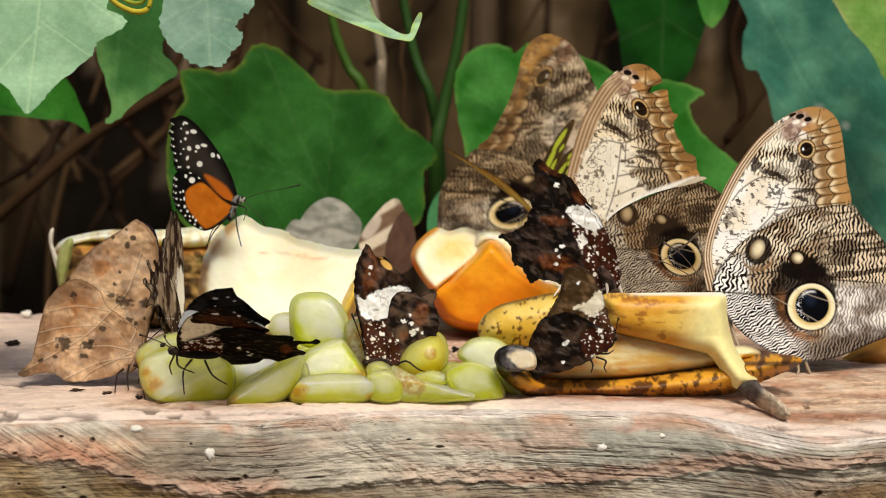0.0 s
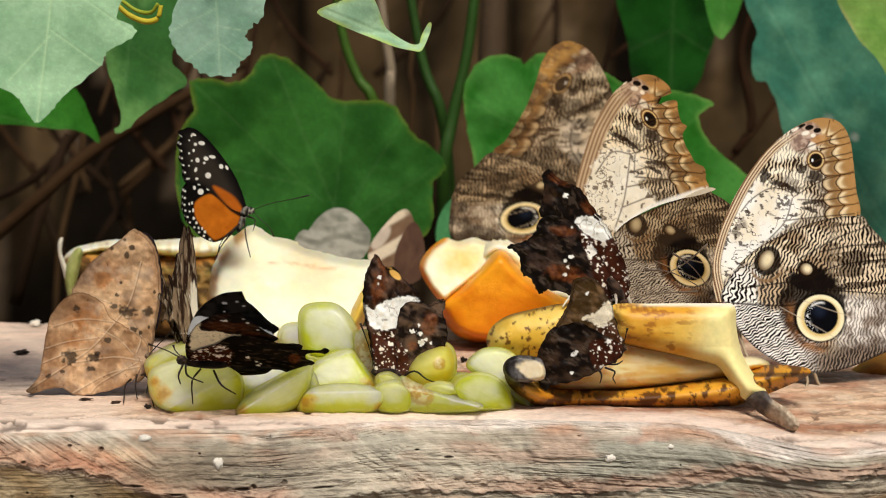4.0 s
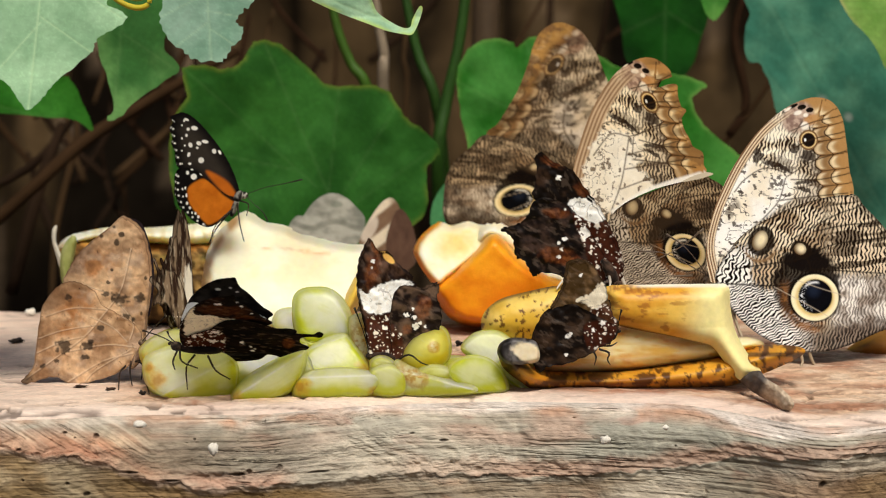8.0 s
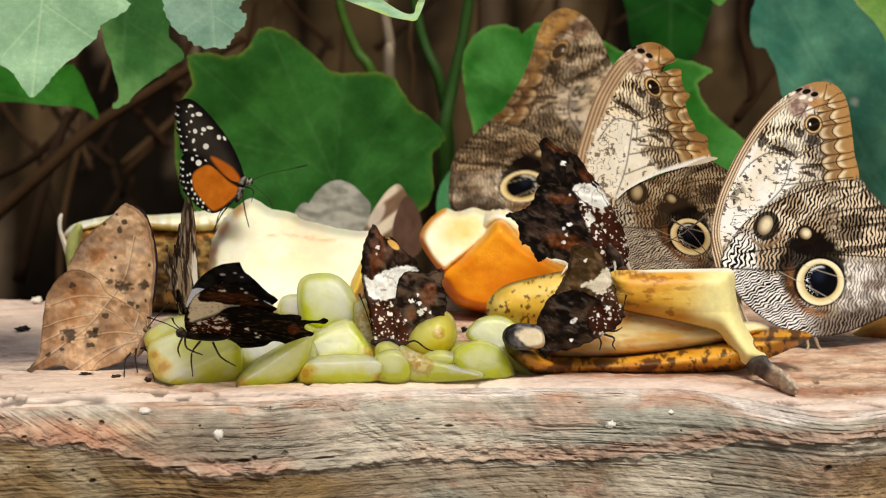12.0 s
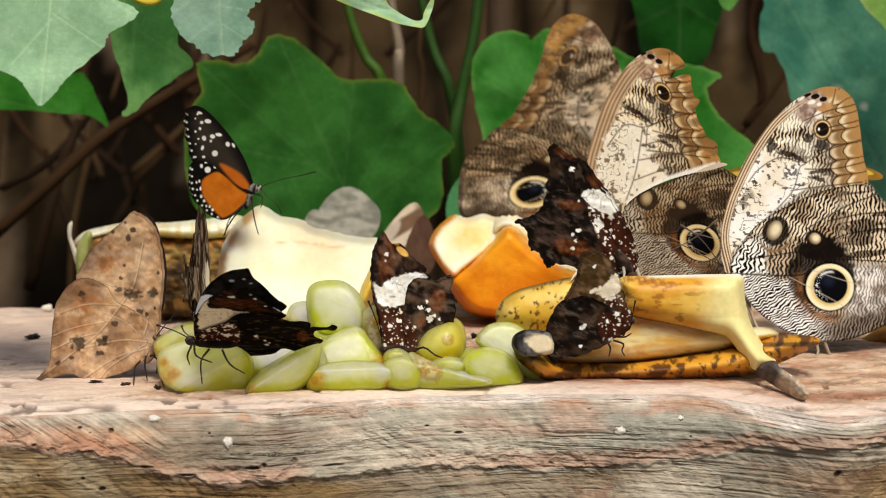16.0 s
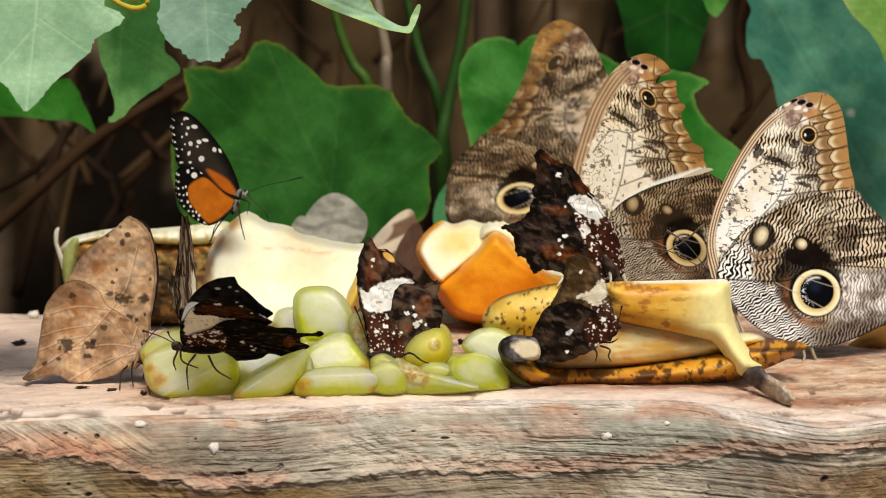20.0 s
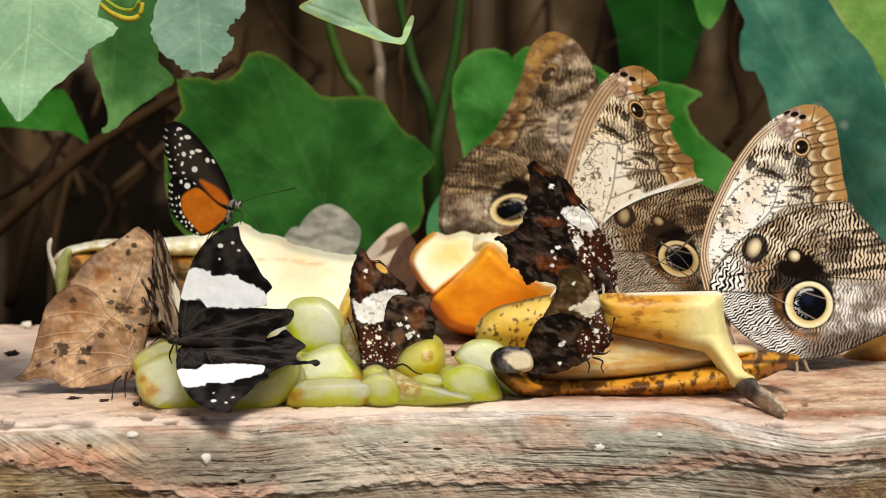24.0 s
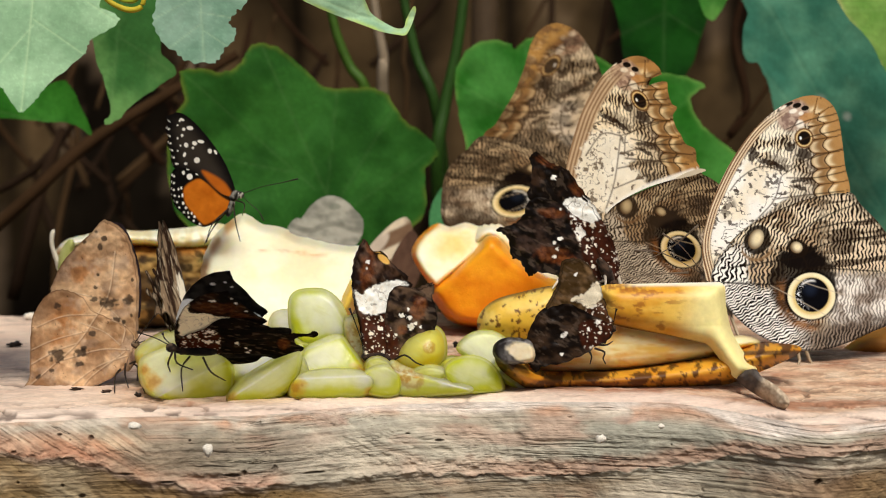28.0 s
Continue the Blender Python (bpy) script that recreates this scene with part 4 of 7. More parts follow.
def bananas():
    at = spot(1120, 690, 0.03)
    root = thing("banana", at, "overripe banana torn open, brown-freckled yellow peel and cream flesh", "banana")

    def freckles(u, v, seed, size, lo):
        return step(lo, lo + 0.07, fbm(u / size, v / size, seed, 3))

    def skin(u, v, d):
        c = mix(lin("#bf7c18"), lin("#d69c30"), step(0.3, 0.7, fbm(u / 40, v / 18, 3)))
        c = mix(c, lin("#8a4a12"), 0.6 * step(0.4, 0.7, fbm(u / 60, v / 12, 4)) * step(645, 690, v))
        c = mix(c, lin("#3f1d0b"), 0.9 * np.maximum(np.maximum(freckles(u + 0.2 * v, v, 5, 15, 0.58), freckles(u, v, 6, 7, 0.62)), step(0.50, 0.58, fbm(u / 26, v / 14, 7)) * step(668, 690, v)))
        c = mix(c, lin("#2e170b"), 0.8 * step(6, 2, np.abs(v - np.interp(u, [880, 960, 1100, 1290], [640, 655, 655, 628]))))
        return mix(c, lin("#2b1a10"), 0.7 * step(940, 905, u))
    body = [(882, 622), (890, 606), (908, 612), (932, 640), (960, 654), (1000, 657), (1100, 654), (1200, 642), (1290, 626), (1345, 612), (1400, 612), (1425, 620), (1412, 634), (1360, 658), (1300, 681), (1250, 691), (1100, 697), (960, 692), (920, 675), (890, 650)]
    solid("peel", body, lambda u, v: 0.034 - 0.016 * step(1010, 910, u), PEEL, root, at, skin, 2.5, 0.036, 40)

    def cream(u, v, d):
        c = mix(lin("#e0b45a"), lin("#f2e0aa"), step(0.25, 0.6, fbm(u / 50, v / 12, 8)))
        c = mix(c, lin("#d8953c"), 0.6 * step(0.55, 0.8, fbm(u / 22, v / 10, 9)))
        return mix(c, lin("#6a3a18"), 0.7 * np.exp(-(d / 3.0) ** 2))
    solid("flesh", [(900, 612), (940, 603), (990, 590), (1080, 572), (1160, 585), (1240, 604), (1320, 596), (1352, 612), (1290, 634), (1200, 648), (1100, 660), (1000, 662), (950, 656)], 0.038, FLESH, root, at, cream, 2.5, 0.026, 26)

    def tip(u, v, d):
        c = mix(lin("#17110f"), lin("#6f6a68"), step(0.35, 0.7, fbm(u / 12, v / 16, 11)) * step(886, 905, u))
        return mix(c, mix(lin("#e6cf9e"), lin("#f6ead0"), fbm(u / 8, v / 8, 12)), step(1.1, 0.8, ell(u, v, 932, 624, 30, 17, 20) + 0.5 * (fbm(u / 9, v / 9, 2) - 0.5)))
    solid("tip", [(880, 624), (886, 607), (908, 598), (945, 603), (955, 622), (952, 640), (930, 645), (905, 646), (888, 638)], 0.006, PEEL, root, at, tip, 1.6, 0.007, 6)

    def spotted(u, v, d):
        c = mix(lin("#d9ae3c"), lin("#e6c466"), step(0.3, 0.7, fbm(u / 30, v / 30, 13)))
        c = mix(c, lin("#5b2c12"), 0.9 * freckles(u + 0.35 * v, v * 0.75, 15, 6.5, 0.62))
        return mix(c, lin("#5a3418"), 0.8 * step(7, 2, d) * step(560, 530, v))
    solid("peel", [(851, 577), (858, 552), (885, 530), (930, 517), (985, 506), (1010, 512), (1000, 560), (975, 605), (890, 605), (862, 596)], 0.055, PEEL, root, at, spotted, 2.0, 0.03, 40)

    def flap(u, v, d):
        c = mix(lin("#d79b2c"), lin("#e8bd55"), step(0.25, 0.7, fbm(u / 45, v / 20, 17)))
        c = mix(c, lin("#ecdf9a"), step(1195, 1262, u + 0.25 * (v - 540)))
        c = mix(c, lin("#8f4a18"), 0.65 * step(0.56, 0.68, fbm(u / 18, v / 9, 19)) * step(1250, 1180, u))
        c = mix(c, lin("#7a3a14"), 0.75 * step(0.45, 0.6, fbm(u / 5, v / 16, 20)) * step(524, 508, v) * step(1180, 1110, u))
        c = mix(c, lin("#f1e6cc"), step(511, 506, v) * step(1105, 1140, u))
        return mix(c, lin("#5a2e12"), 0.85 * step(3.5, 1, np.abs(v - np.interp(u, [1085, 1190, 1262], [574, 597, 613]))) * step(1262, 1235, u))
    solid("peel_flap", [(1072, 508), (1150, 504), (1282, 502), (1282, 502), (1291, 512), (1293, 545), (1304, 592), (1330, 636), (1347, 658), (1330, 668), (1310, 673), (1292, 655), (1262, 615), (1240, 608), (1190, 596), (1085, 573), (1076, 540)], lambda u, v: 0.026 - 0.00006 * np.clip(v - 580, 0, 200), PEEL, root, at, flap, 2.0, 0.018, 34)

    def stem(u, v, d):
        w = step(1340, 1362, u + 0.5 * (v - 690))
        return mix(mix(lin("#2f2a2a"), lin("#6b625c"), fbm(u / 8, v / 8, 23)), mix(lin("#6f5540"), lin("#dcc9ae"), fbm(u / 5, v / 5, 24)), w)
    solid("stem", [(1306, 668), (1342, 656), (1356, 670), (1384, 688), (1404, 710), (1402, 724), (1388, 730), (1368, 716), (1345, 702), (1322, 686)], lambda u, v: 0.018 - 0.0004 * (u - 1320), RIND, root, at, stem, 1.6, 0.009, 16, relief=lambda u, v: 0.0016 * (fbm(u / 7, v / 7, 25) - 0.5))

    at = spot(1570, 640, 0.12)
    other = thing("banana", at, "browned end of another banana behind the owl butterfly", "banana")
    solid("peel", [(1488, 632), (1515, 606), (1560, 585), (1640, 570), (1700, 590), (1700, 625), (1620, 640), (1540, 640)], 0.12, PEEL, other, at, lambda u, v, d: mix(lin("#7a4a1c"), lin("#a8742c"), fbm(u / 20, v / 12, 27)), 3.0, 0.03, 30)


def orange_wedge():
    at = spot(870, 578, 0.18)
    root = thing("orange_wedge", at, "cut orange wedge with bright peel, white pith and pale flesh", "orange")

    def peel(u, v, d):
        c = mix(lin("#e07d06"), lin("#f6a41a"), step(0.25, 0.75, fbm(u / 50, v / 40, 31) + 0.003 * (500 - v)))
        return mix(c, lin("#f7d9a0"), 0.8 * step(4, 1, d) * step(520, 440, v))
    solid("peel", [(762, 508), (800, 480), (840, 443), (866, 416), (886, 418), (918, 452), (955, 478), (1000, 500), (1010, 520), (985, 545), (930, 566), (880, 577), (838, 578), (800, 566), (778, 540)], lambda u, v: 0.176 + 0.0000006 * (u - 880) ** 2, ORANGE, root, at, peel, 2.5, 0.05, 16, relief=lambda u, v: 0.0006 * (fbm(u / 26, v / 26, 36) - 0.5))

    def flesh(u, v, d):
        c = mix(lin("#f0bd5c"), lin("#f6d48c"), fbm(u / 14, v / 9, 33))
        q = ell(u, v, 808, 430, 30, 22, -15)
        c = mix(mix(lin("#fbe6b0"), lin("#fff4d8"), fbm(u / 18, v / 12, 34)), c, 0.8 * step(1.9, 0.3, q + 0.8 * (fbm(u / 12, v / 12, 38) - 0.5)))
        return mix(c, lin("#f0930f"), step(12, 2, near(u, v, [(775, 393), (752, 410), (737, 430), (733, 452), (750, 484), (776, 508)])[0]))
    solid("flesh", [(733, 450), (738, 428), (755, 408), (778, 393), (800, 399), (828, 392), (850, 398), (880, 400), (896, 412), (880, 425), (845, 455), (800, 490), (775, 508), (750, 482)], lambda u, v: 0.188 - 0.0003 * (v - 440), FLESH, root, at, flesh, 2.5, 0.03, 11, relief=lambda u, v: 0.0012 * (fbm(u / 12, v / 12, 35) - 0.5))
    solid("pith", toothed([(838, 440), (846, 408), (862, 398), (880, 396), (904, 404), (930, 424), (948, 446), (972, 470), (1000, 488), (1012, 508), (950, 495), (900, 450), (870, 424)], 5.0, 7, 23), 0.186, FLESH, root, at, lambda u, v, d: mix(lin("#f3d9a0"), lin("#fff6e4"), fbm(u / 12, v / 12, 37)), 2.5, 0.03, 16)


def melon_chunk():
    at = spot(500, 585, 0.12)
    root = thing("melon_chunk", at, "large juicy chunk of creamy white melon with yellow rind", "melon")

    def flesh(u, v, d):
        c = mix(lin("#f6e6bf"), lin("#fff4d4"), step(0.3, 0.7, fbm(u / 70, v / 40, 41)))
        c = mix(c, lin("#c98c3a"), 0.85 * step(0.3, 0.6, fbm(u / 26, v / 40, 43)) * step(24, 4, near(u, v, [(408, 392), (384, 416), (367, 450), (360, 482), (357, 525)])[0]))
        c = mix(c, lin("#d9a765"), 0.6 * np.exp(-((v - 440 - 0.10 * (u - 490)) / 4.5) ** 2) * step(0.45, 0.65, fbm(u / 24, v / 8, 44)) * step(430, 470, u) * step(620, 560, u))
        return c
    solid("flesh", toothed([(356, 520), (360, 480), (366, 448), (384, 414), (408, 391), (430, 375), (448, 378), (470, 392), (512, 401), (522, 410), (562, 421), (600, 430), (652, 438), (650, 470), (640, 510), (628, 545), (600, 575), (480, 588), (390, 585), (362, 560)], 2.2, 7, 21), lambda u, v: 0.112 + 0.00020 * (560 - v), FLESH, root, at, flesh, 3.0, 0.05, 16, relief=lambda u, v: 0.0022 * (fbm(u / 40, v / 30, 45) - 0.5) + 0.0005 * (fbm(u / 9, v / 7, 46) - 0.5), n=2)
    solid("rind", [(652, 466), (646, 500), (636, 540), (612, 575), (596, 578), (606, 530), (622, 500), (640, 476)], 0.100, PEEL, root, at, lambda u, v, d: mix(lin("#d9a92c"), lin("#e9cf6a"), fbm(u / 14, v / 20, 47)), 2.5, 0.03, 16)


def pineapple():
    at = spot(250, 582, 0.20)
    root = thing("pineapple_slice", at, "thick pineapple slice with brown-green rind and pale fibrous flesh", "pineapple")

    def rind(u, v, d):
        c = mix(lin("#523c20"), lin("#a8854a"), step(0.35, 0.7, fbm(u / 20, v / 14, 51)))
        c = mix(c, lin("#6d7a2c"), 0.6 * step(0.5, 0.7, fbm(u / 30, v / 22, 52)) * step(480, 430, v))
        c = mix(c, lin("#b9772c"), 0.7 * np.exp(-((v - 437) / 8) ** 2))
        return mix(c, lin("#1d130b"), 0.7 * step(0.62, 0.7, vn(u / 16, v / 12, 53)))
    solid("rind", [(104, 440), (112, 424), (150, 412), (250, 420), (396, 412), (400, 470), (398, 560), (370, 576), (250, 584), (150, 578), (118, 540), (106, 490)], 0.215, RIND, root, at, rind, 3.0, 0.07, 46, relief=lambda u, v: 0.006 * (fbm(u / 24, v / 18, 54) - 0.5))

    def flesh(u, v, d):
        c = mix(lin("#ecd8a8"), lin("#fdf2d2"), step(0.3, 0.7, fbm(u / 12, v / 30, 56)))
        return mix(c, lin("#a8793e"), 0.6 * step(0.55, 0.75, fbm(u / 10, v / 8, 57)) * step(260, 200, u))
    solid("flesh", [(102, 440), (118, 420), (150, 410), (200, 402), (260, 403), (330, 398), (400, 392), (402, 424), (350, 440), (260, 432), (180, 426), (130, 436)], 0.205, FLESH, root, at, flesh, 2.5, 0.05, 16, relief=lambda u, v: 0.003 * (fbm(u / 8, v / 8, 58) - 0.5))
    solid("dry_leaf", [(93, 430), (92, 410), (97, 400), (101, 402), (99, 424), (104, 440), (112, 462), (106, 474), (100, 455)], 0.180, LEAF, root, at, lambda u, v, d: np.broadcast_to(lin("#d9d2bf"), (len(u), 3)), 1.6, 0.003, 5)
    solid("leaf_stub", [(106, 470), (110, 440), (126, 418), (136, 424), (130, 460), (118, 505), (110, 500)], 0.178, LEAF, root, at, lambda u, v, d: mix(lin("#7a8a2c"), lin("#c9c48a"), fbm(u / 8, v / 20, 59)), 2.0, 0.006, 8)


melon_chunk()
pineapple()
orange_wedge()
bananas()
grapes()


# ---- butterflies ----
CREAM, TAN, BROWN, DARK = lin("#fdf6e8"), lin("#b98f5f"), lin("#5b4837"), lin("#17110d")


def specks(u, v, cell, seed, share, r0, r1):
    """Scattered uneven flecks; 1 inside a fleck."""
    u, v = u + 0.45 * cell * (vn(u / 4, v / 4, seed + 40) - 0.5), v + 0.45 * cell * (vn(u / 4, v / 4, seed + 41) - 0.5)
    i, j = np.floor(u / cell).astype(int), np.floor(v / cell).astype(int)
    best = np.zeros(u.shape)
    for a in (-1, 0, 1):
        for b in (-1, 0, 1):
            p, q = i + a, j + b
            h = lambda k: PERM[(p * 7 + k * 31 + seed) % 256, (q * 13 + k * 17 + seed) % 256]
            x, y = (p + 0.2 + 0.6 * h(1)) * cell, (q + 0.2 + 0.6 * h(2)) * cell
            r = np.where(h(3) < share, r0 + (r1 - r0) * h(4), -1)
            d = np.hypot(u - x, (v - y) * (0.75 + 0.6 * h(5)))
            best = np.maximum(best, np.where(r > 0, step(r + 0.6, r - 0.5, d), 0))
    return best


def veins(u, v, lines, width):
    d = np.full(u.shape, 1e9)
    for ln in lines:
        d = np.minimum(d, near(u, v, smooth(ln, 4, False) if len(ln) > 2 else ln)[0])
    return np.exp(-(d / width) ** 2)


OWL_MARGIN = smooth([(1428, 175), (1462, 180), (1482, 204), (1492, 250), (1498, 300), (1504, 348)], 8, False)
OWL_COSTA = smooth([(1262, 500), (1250, 440), (1260, 385), (1280, 335), (1310, 278), (1350, 225), (1400, 187), (1430, 174)], 8, False)


def zig(u, v, ang, lam, seed, duty=0.5, jag=1.0):
    """Crisp dark wavy lines that fork and break, as on owl butterflies; duty: the dark share."""
    c, s = math.cos(radians(ang)), math.sin(radians(ang))
    p, q = u * c + v * s, -u * s + v * c
    w = p / lam + 1.1 * jag * (fbm(u / 22, v / 22, seed, 2) - 0.5) + 0.16 * jag * np.sin(q / 2.6 + 5 * vn(u / 13, v / 13, seed + 1)) + 0.35 * jag * (vn(u / 5.5, v / 5.5, seed + 4) - 0.5)
    return step(-0.28, 0.28, np.sin(2 * math.pi * w) + 2.4 * (duty - 0.5) + 1.1 * (vn(u / 7, v / 7, seed + 2) - 0.5))


def owl_fore(u, v, d):
    shade = step(0.40, 0.60, fbm(u / 30, v / 22, 5))
    side = step(1385, 1440, u - 0.10 * (v - 250))
    ground = mix(mix(lin("#fff6e0"), lin("#d8c29a"), 0.6 * shade), lin("#9a846c"), 0.55 * side)
    c = mix(ground, lin("#2a1a10"), (0.72 + 0.28 * shade) * zig(u, v, 12, 6.4, 3, 0.29 + 0.26 * shade + 0.10 * side))
    c = mix(c, lin("#4a3626"), 0.7 * step(0.52, 0.62, fbm(u / 22, v / 12, 6)) * step(255, 300, v))
    pale = depth_in(u, v, [(1254, 490), (1260, 395), (1282, 345), (1318, 292), (1336, 286), (1352, 300), (1392, 306), (1412, 318), (1402, 350), (1372, 378), (1340, 400), (1318, 440), (1285, 480)])
    curl = step(0.028, 0.010, np.abs(fbm(u / 15, v / 15, 9, 2) - 0.52)) * step(0.42, 0.56, fbm(u / 30, v / 30, 10))
    fleck = step(0.66, 0.71, fbm(u / 9, v / 6, 12, 3)) + 0.8 * step(1.2, 0.7, ell(u, v, 1294, 368, 16, 18, 30)) * step(0.50, 0.58, fbm(u / 7, v / 7, 14, 3)) + step(1.2, 0.8, ell(u, v, 1374, 322, 12, 15, 20)) * step(0.46, 0.56, fbm(u / 6, v / 6, 18, 3))
    pc = mix(mix(lin("#fffdf6"), lin("#f5ead4"), step(0.3, 0.7, fbm(u / 40, v / 40, 11))), lin("#33231a"), np.clip(0.9 * curl + 0.85 * fleck, 0, 0.95))
    c = mix(c, pc, step(-4, 4, pale + 9 * (vn(u / 7, v / 7, 13) - 0.5)))
    lower = step(-2, 8, v - np.interp(u, [1260, 1340, 1400, 1510], [470, 392, 352, 338]))
    c = mix(c, mix(lin("#d9c9b0"), lin("#281a12"), zig(u, v, 14, 6.0, 16, 0.58)), 0.9 * lower)
    for a, b, rx, ry, rot in ((1336, 266, 9, 7, 40), (1342, 278, 9, 10, 30), (1366, 290, 17, 5, 14), (1389, 299, 12, 5, 30), (1430, 276, 14, 10, -25), (1406, 262, 9, 8, 0), (1430, 322, 20, 4, -8), (1424, 336, 12, 4, 20)):
        c = mix(c, lin("#24160e"), 0.88 * step(1.25, 0.75, ell(u, v, a, b, rx, ry, rot) + 0.8 * (vn(u / 4, v / 4, 15) - 0.5)))
    dm, s, _, _ = near(u, v, OWL_MARGIN)
    seg = (s / 27.0) % 1
    wob = 3 * (vn(u / 9, v / 9, 20) - 0.5)
    band = 40 + 15 * np.abs(np.sin(math.pi * seg)) ** 0.6 * step(20, 70, s) + wob
    inner = 19 + 10 * np.abs(np.sin(math.pi * seg)) + wob
    tan = mix(lin("#b58a54"), lin("#8f6c44"), step(4, 40, dm))
    tan = mix(tan, lin("#f3dfb4"), 0.85 * np.exp(-((dm - inner + 6) / 5.5) ** 2) * step(0.2, 0.6, np.sin(math.pi * seg)))
    tan = mix(tan, lin("#f0dcb4"), 0.75 * np.exp(-((dm - band + 7) / 6) ** 2) * step(0.2, 0.6, np.sin(math.pi * seg)))
    c = mix(c, tan, step(1.5, -1.5, dm - band))
    c = mix(c, lin("#2e1b0e"), 0.95 * step(2.6, 0.9, np.abs(dm - band)) * step(10, 30, s))
    c = mix(c, lin("#3a2210"), 0.9 * step(2.0, 0.7, np.abs(dm - inner)) * step(14, 40, s))
    c = mix(c, lin("#4a2f18"), 0.8 * step(0.06, 0.02, np.minimum(seg, 1 - seg)) * step(50, 44, dm) * step(10, 30, s))
    ap = ell(u, v, 1412, 208, 32, 26, -40)
    c = mix(c, mix(lin("#8f7468"), lin("#c4ab98"), step(0.35, 0.65, fbm(u / 8, v / 8, 19))), step(1.1, 0.8, ap))
    c = mix(c, lin("#c08a4c"), 0.8 * step(1.2, 0.6, ell(u, v, 1436, 212, 16, 10, -20)))
    for a, b, rx, ry, rot in ((1404, 188, 9, 3, -24), (1419, 190, 8, 4.5, -12), (1433, 195, 7, 4.5, -8), (1388, 198, 6, 2, -36)):
        c = mix(c, DARK, step(1.1, 0.85, ell(u, v, a, b, rx, ry, rot)))
    for a, b, rx, ry, rot in ((1394, 194, 8, 2.6, -34), (1412, 200, 8, 4.5, -14), (1426, 204, 5, 4, -20), (1424, 223, 8, 8, 20)):
        c = mix(c, lin("#fbf3e4"), 0.92 * step(1.2, 0.6, ell(u, v, a, b, rx, ry, rot)))
    for r0, k in ((17, lin("#7a5a3a")), (14, lin("#e0c48c")), (11.8, lin("#5a3a1c")), (10.5, DARK)):
        c = mix(c, k, step(r0 + 0.7, r0 - 0.7, np.hypot(u - 1431, (v - 248) * 0.94)))
    c = mix(c, lin("#eef2f5"), step(1.1, 0.7, ell(u, v, 1425, 248, 2.2, 3.4)))
    fan = [[(1394, 312), (1440, 285), (1496, 268)], [(1405, 262), (1440, 246), (1494, 234)], [(1400, 318), (1450, 318), (1500, 308)], [(1390, 316), (1378, 356), (1350, 388)], [(1392, 314), (1384, 304), (1352, 298), (1318, 318), (1300, 340)], [(1375, 356), (1420, 350), (1500, 342)], [(1400, 232), (1440, 216), (1486, 206)], [(1372, 298), (1390, 262), (1420, 215)]]
    c = mix(c, lin("#3a2818"), 0.85 * veins(u, v, fan, 1.3))
    dc = near(u, v, OWL_COSTA)[0]
    stripes = 0.5 + 0.5 * np.sin(dc * 1.35 + 0.8)
    cc = mix(lin("#e6d2b2"), lin("#7d5c40"), step(0.25, 0.8, stripes))
    return mix(c, cc, step(16, 13, dc) * step(190, 225, v))


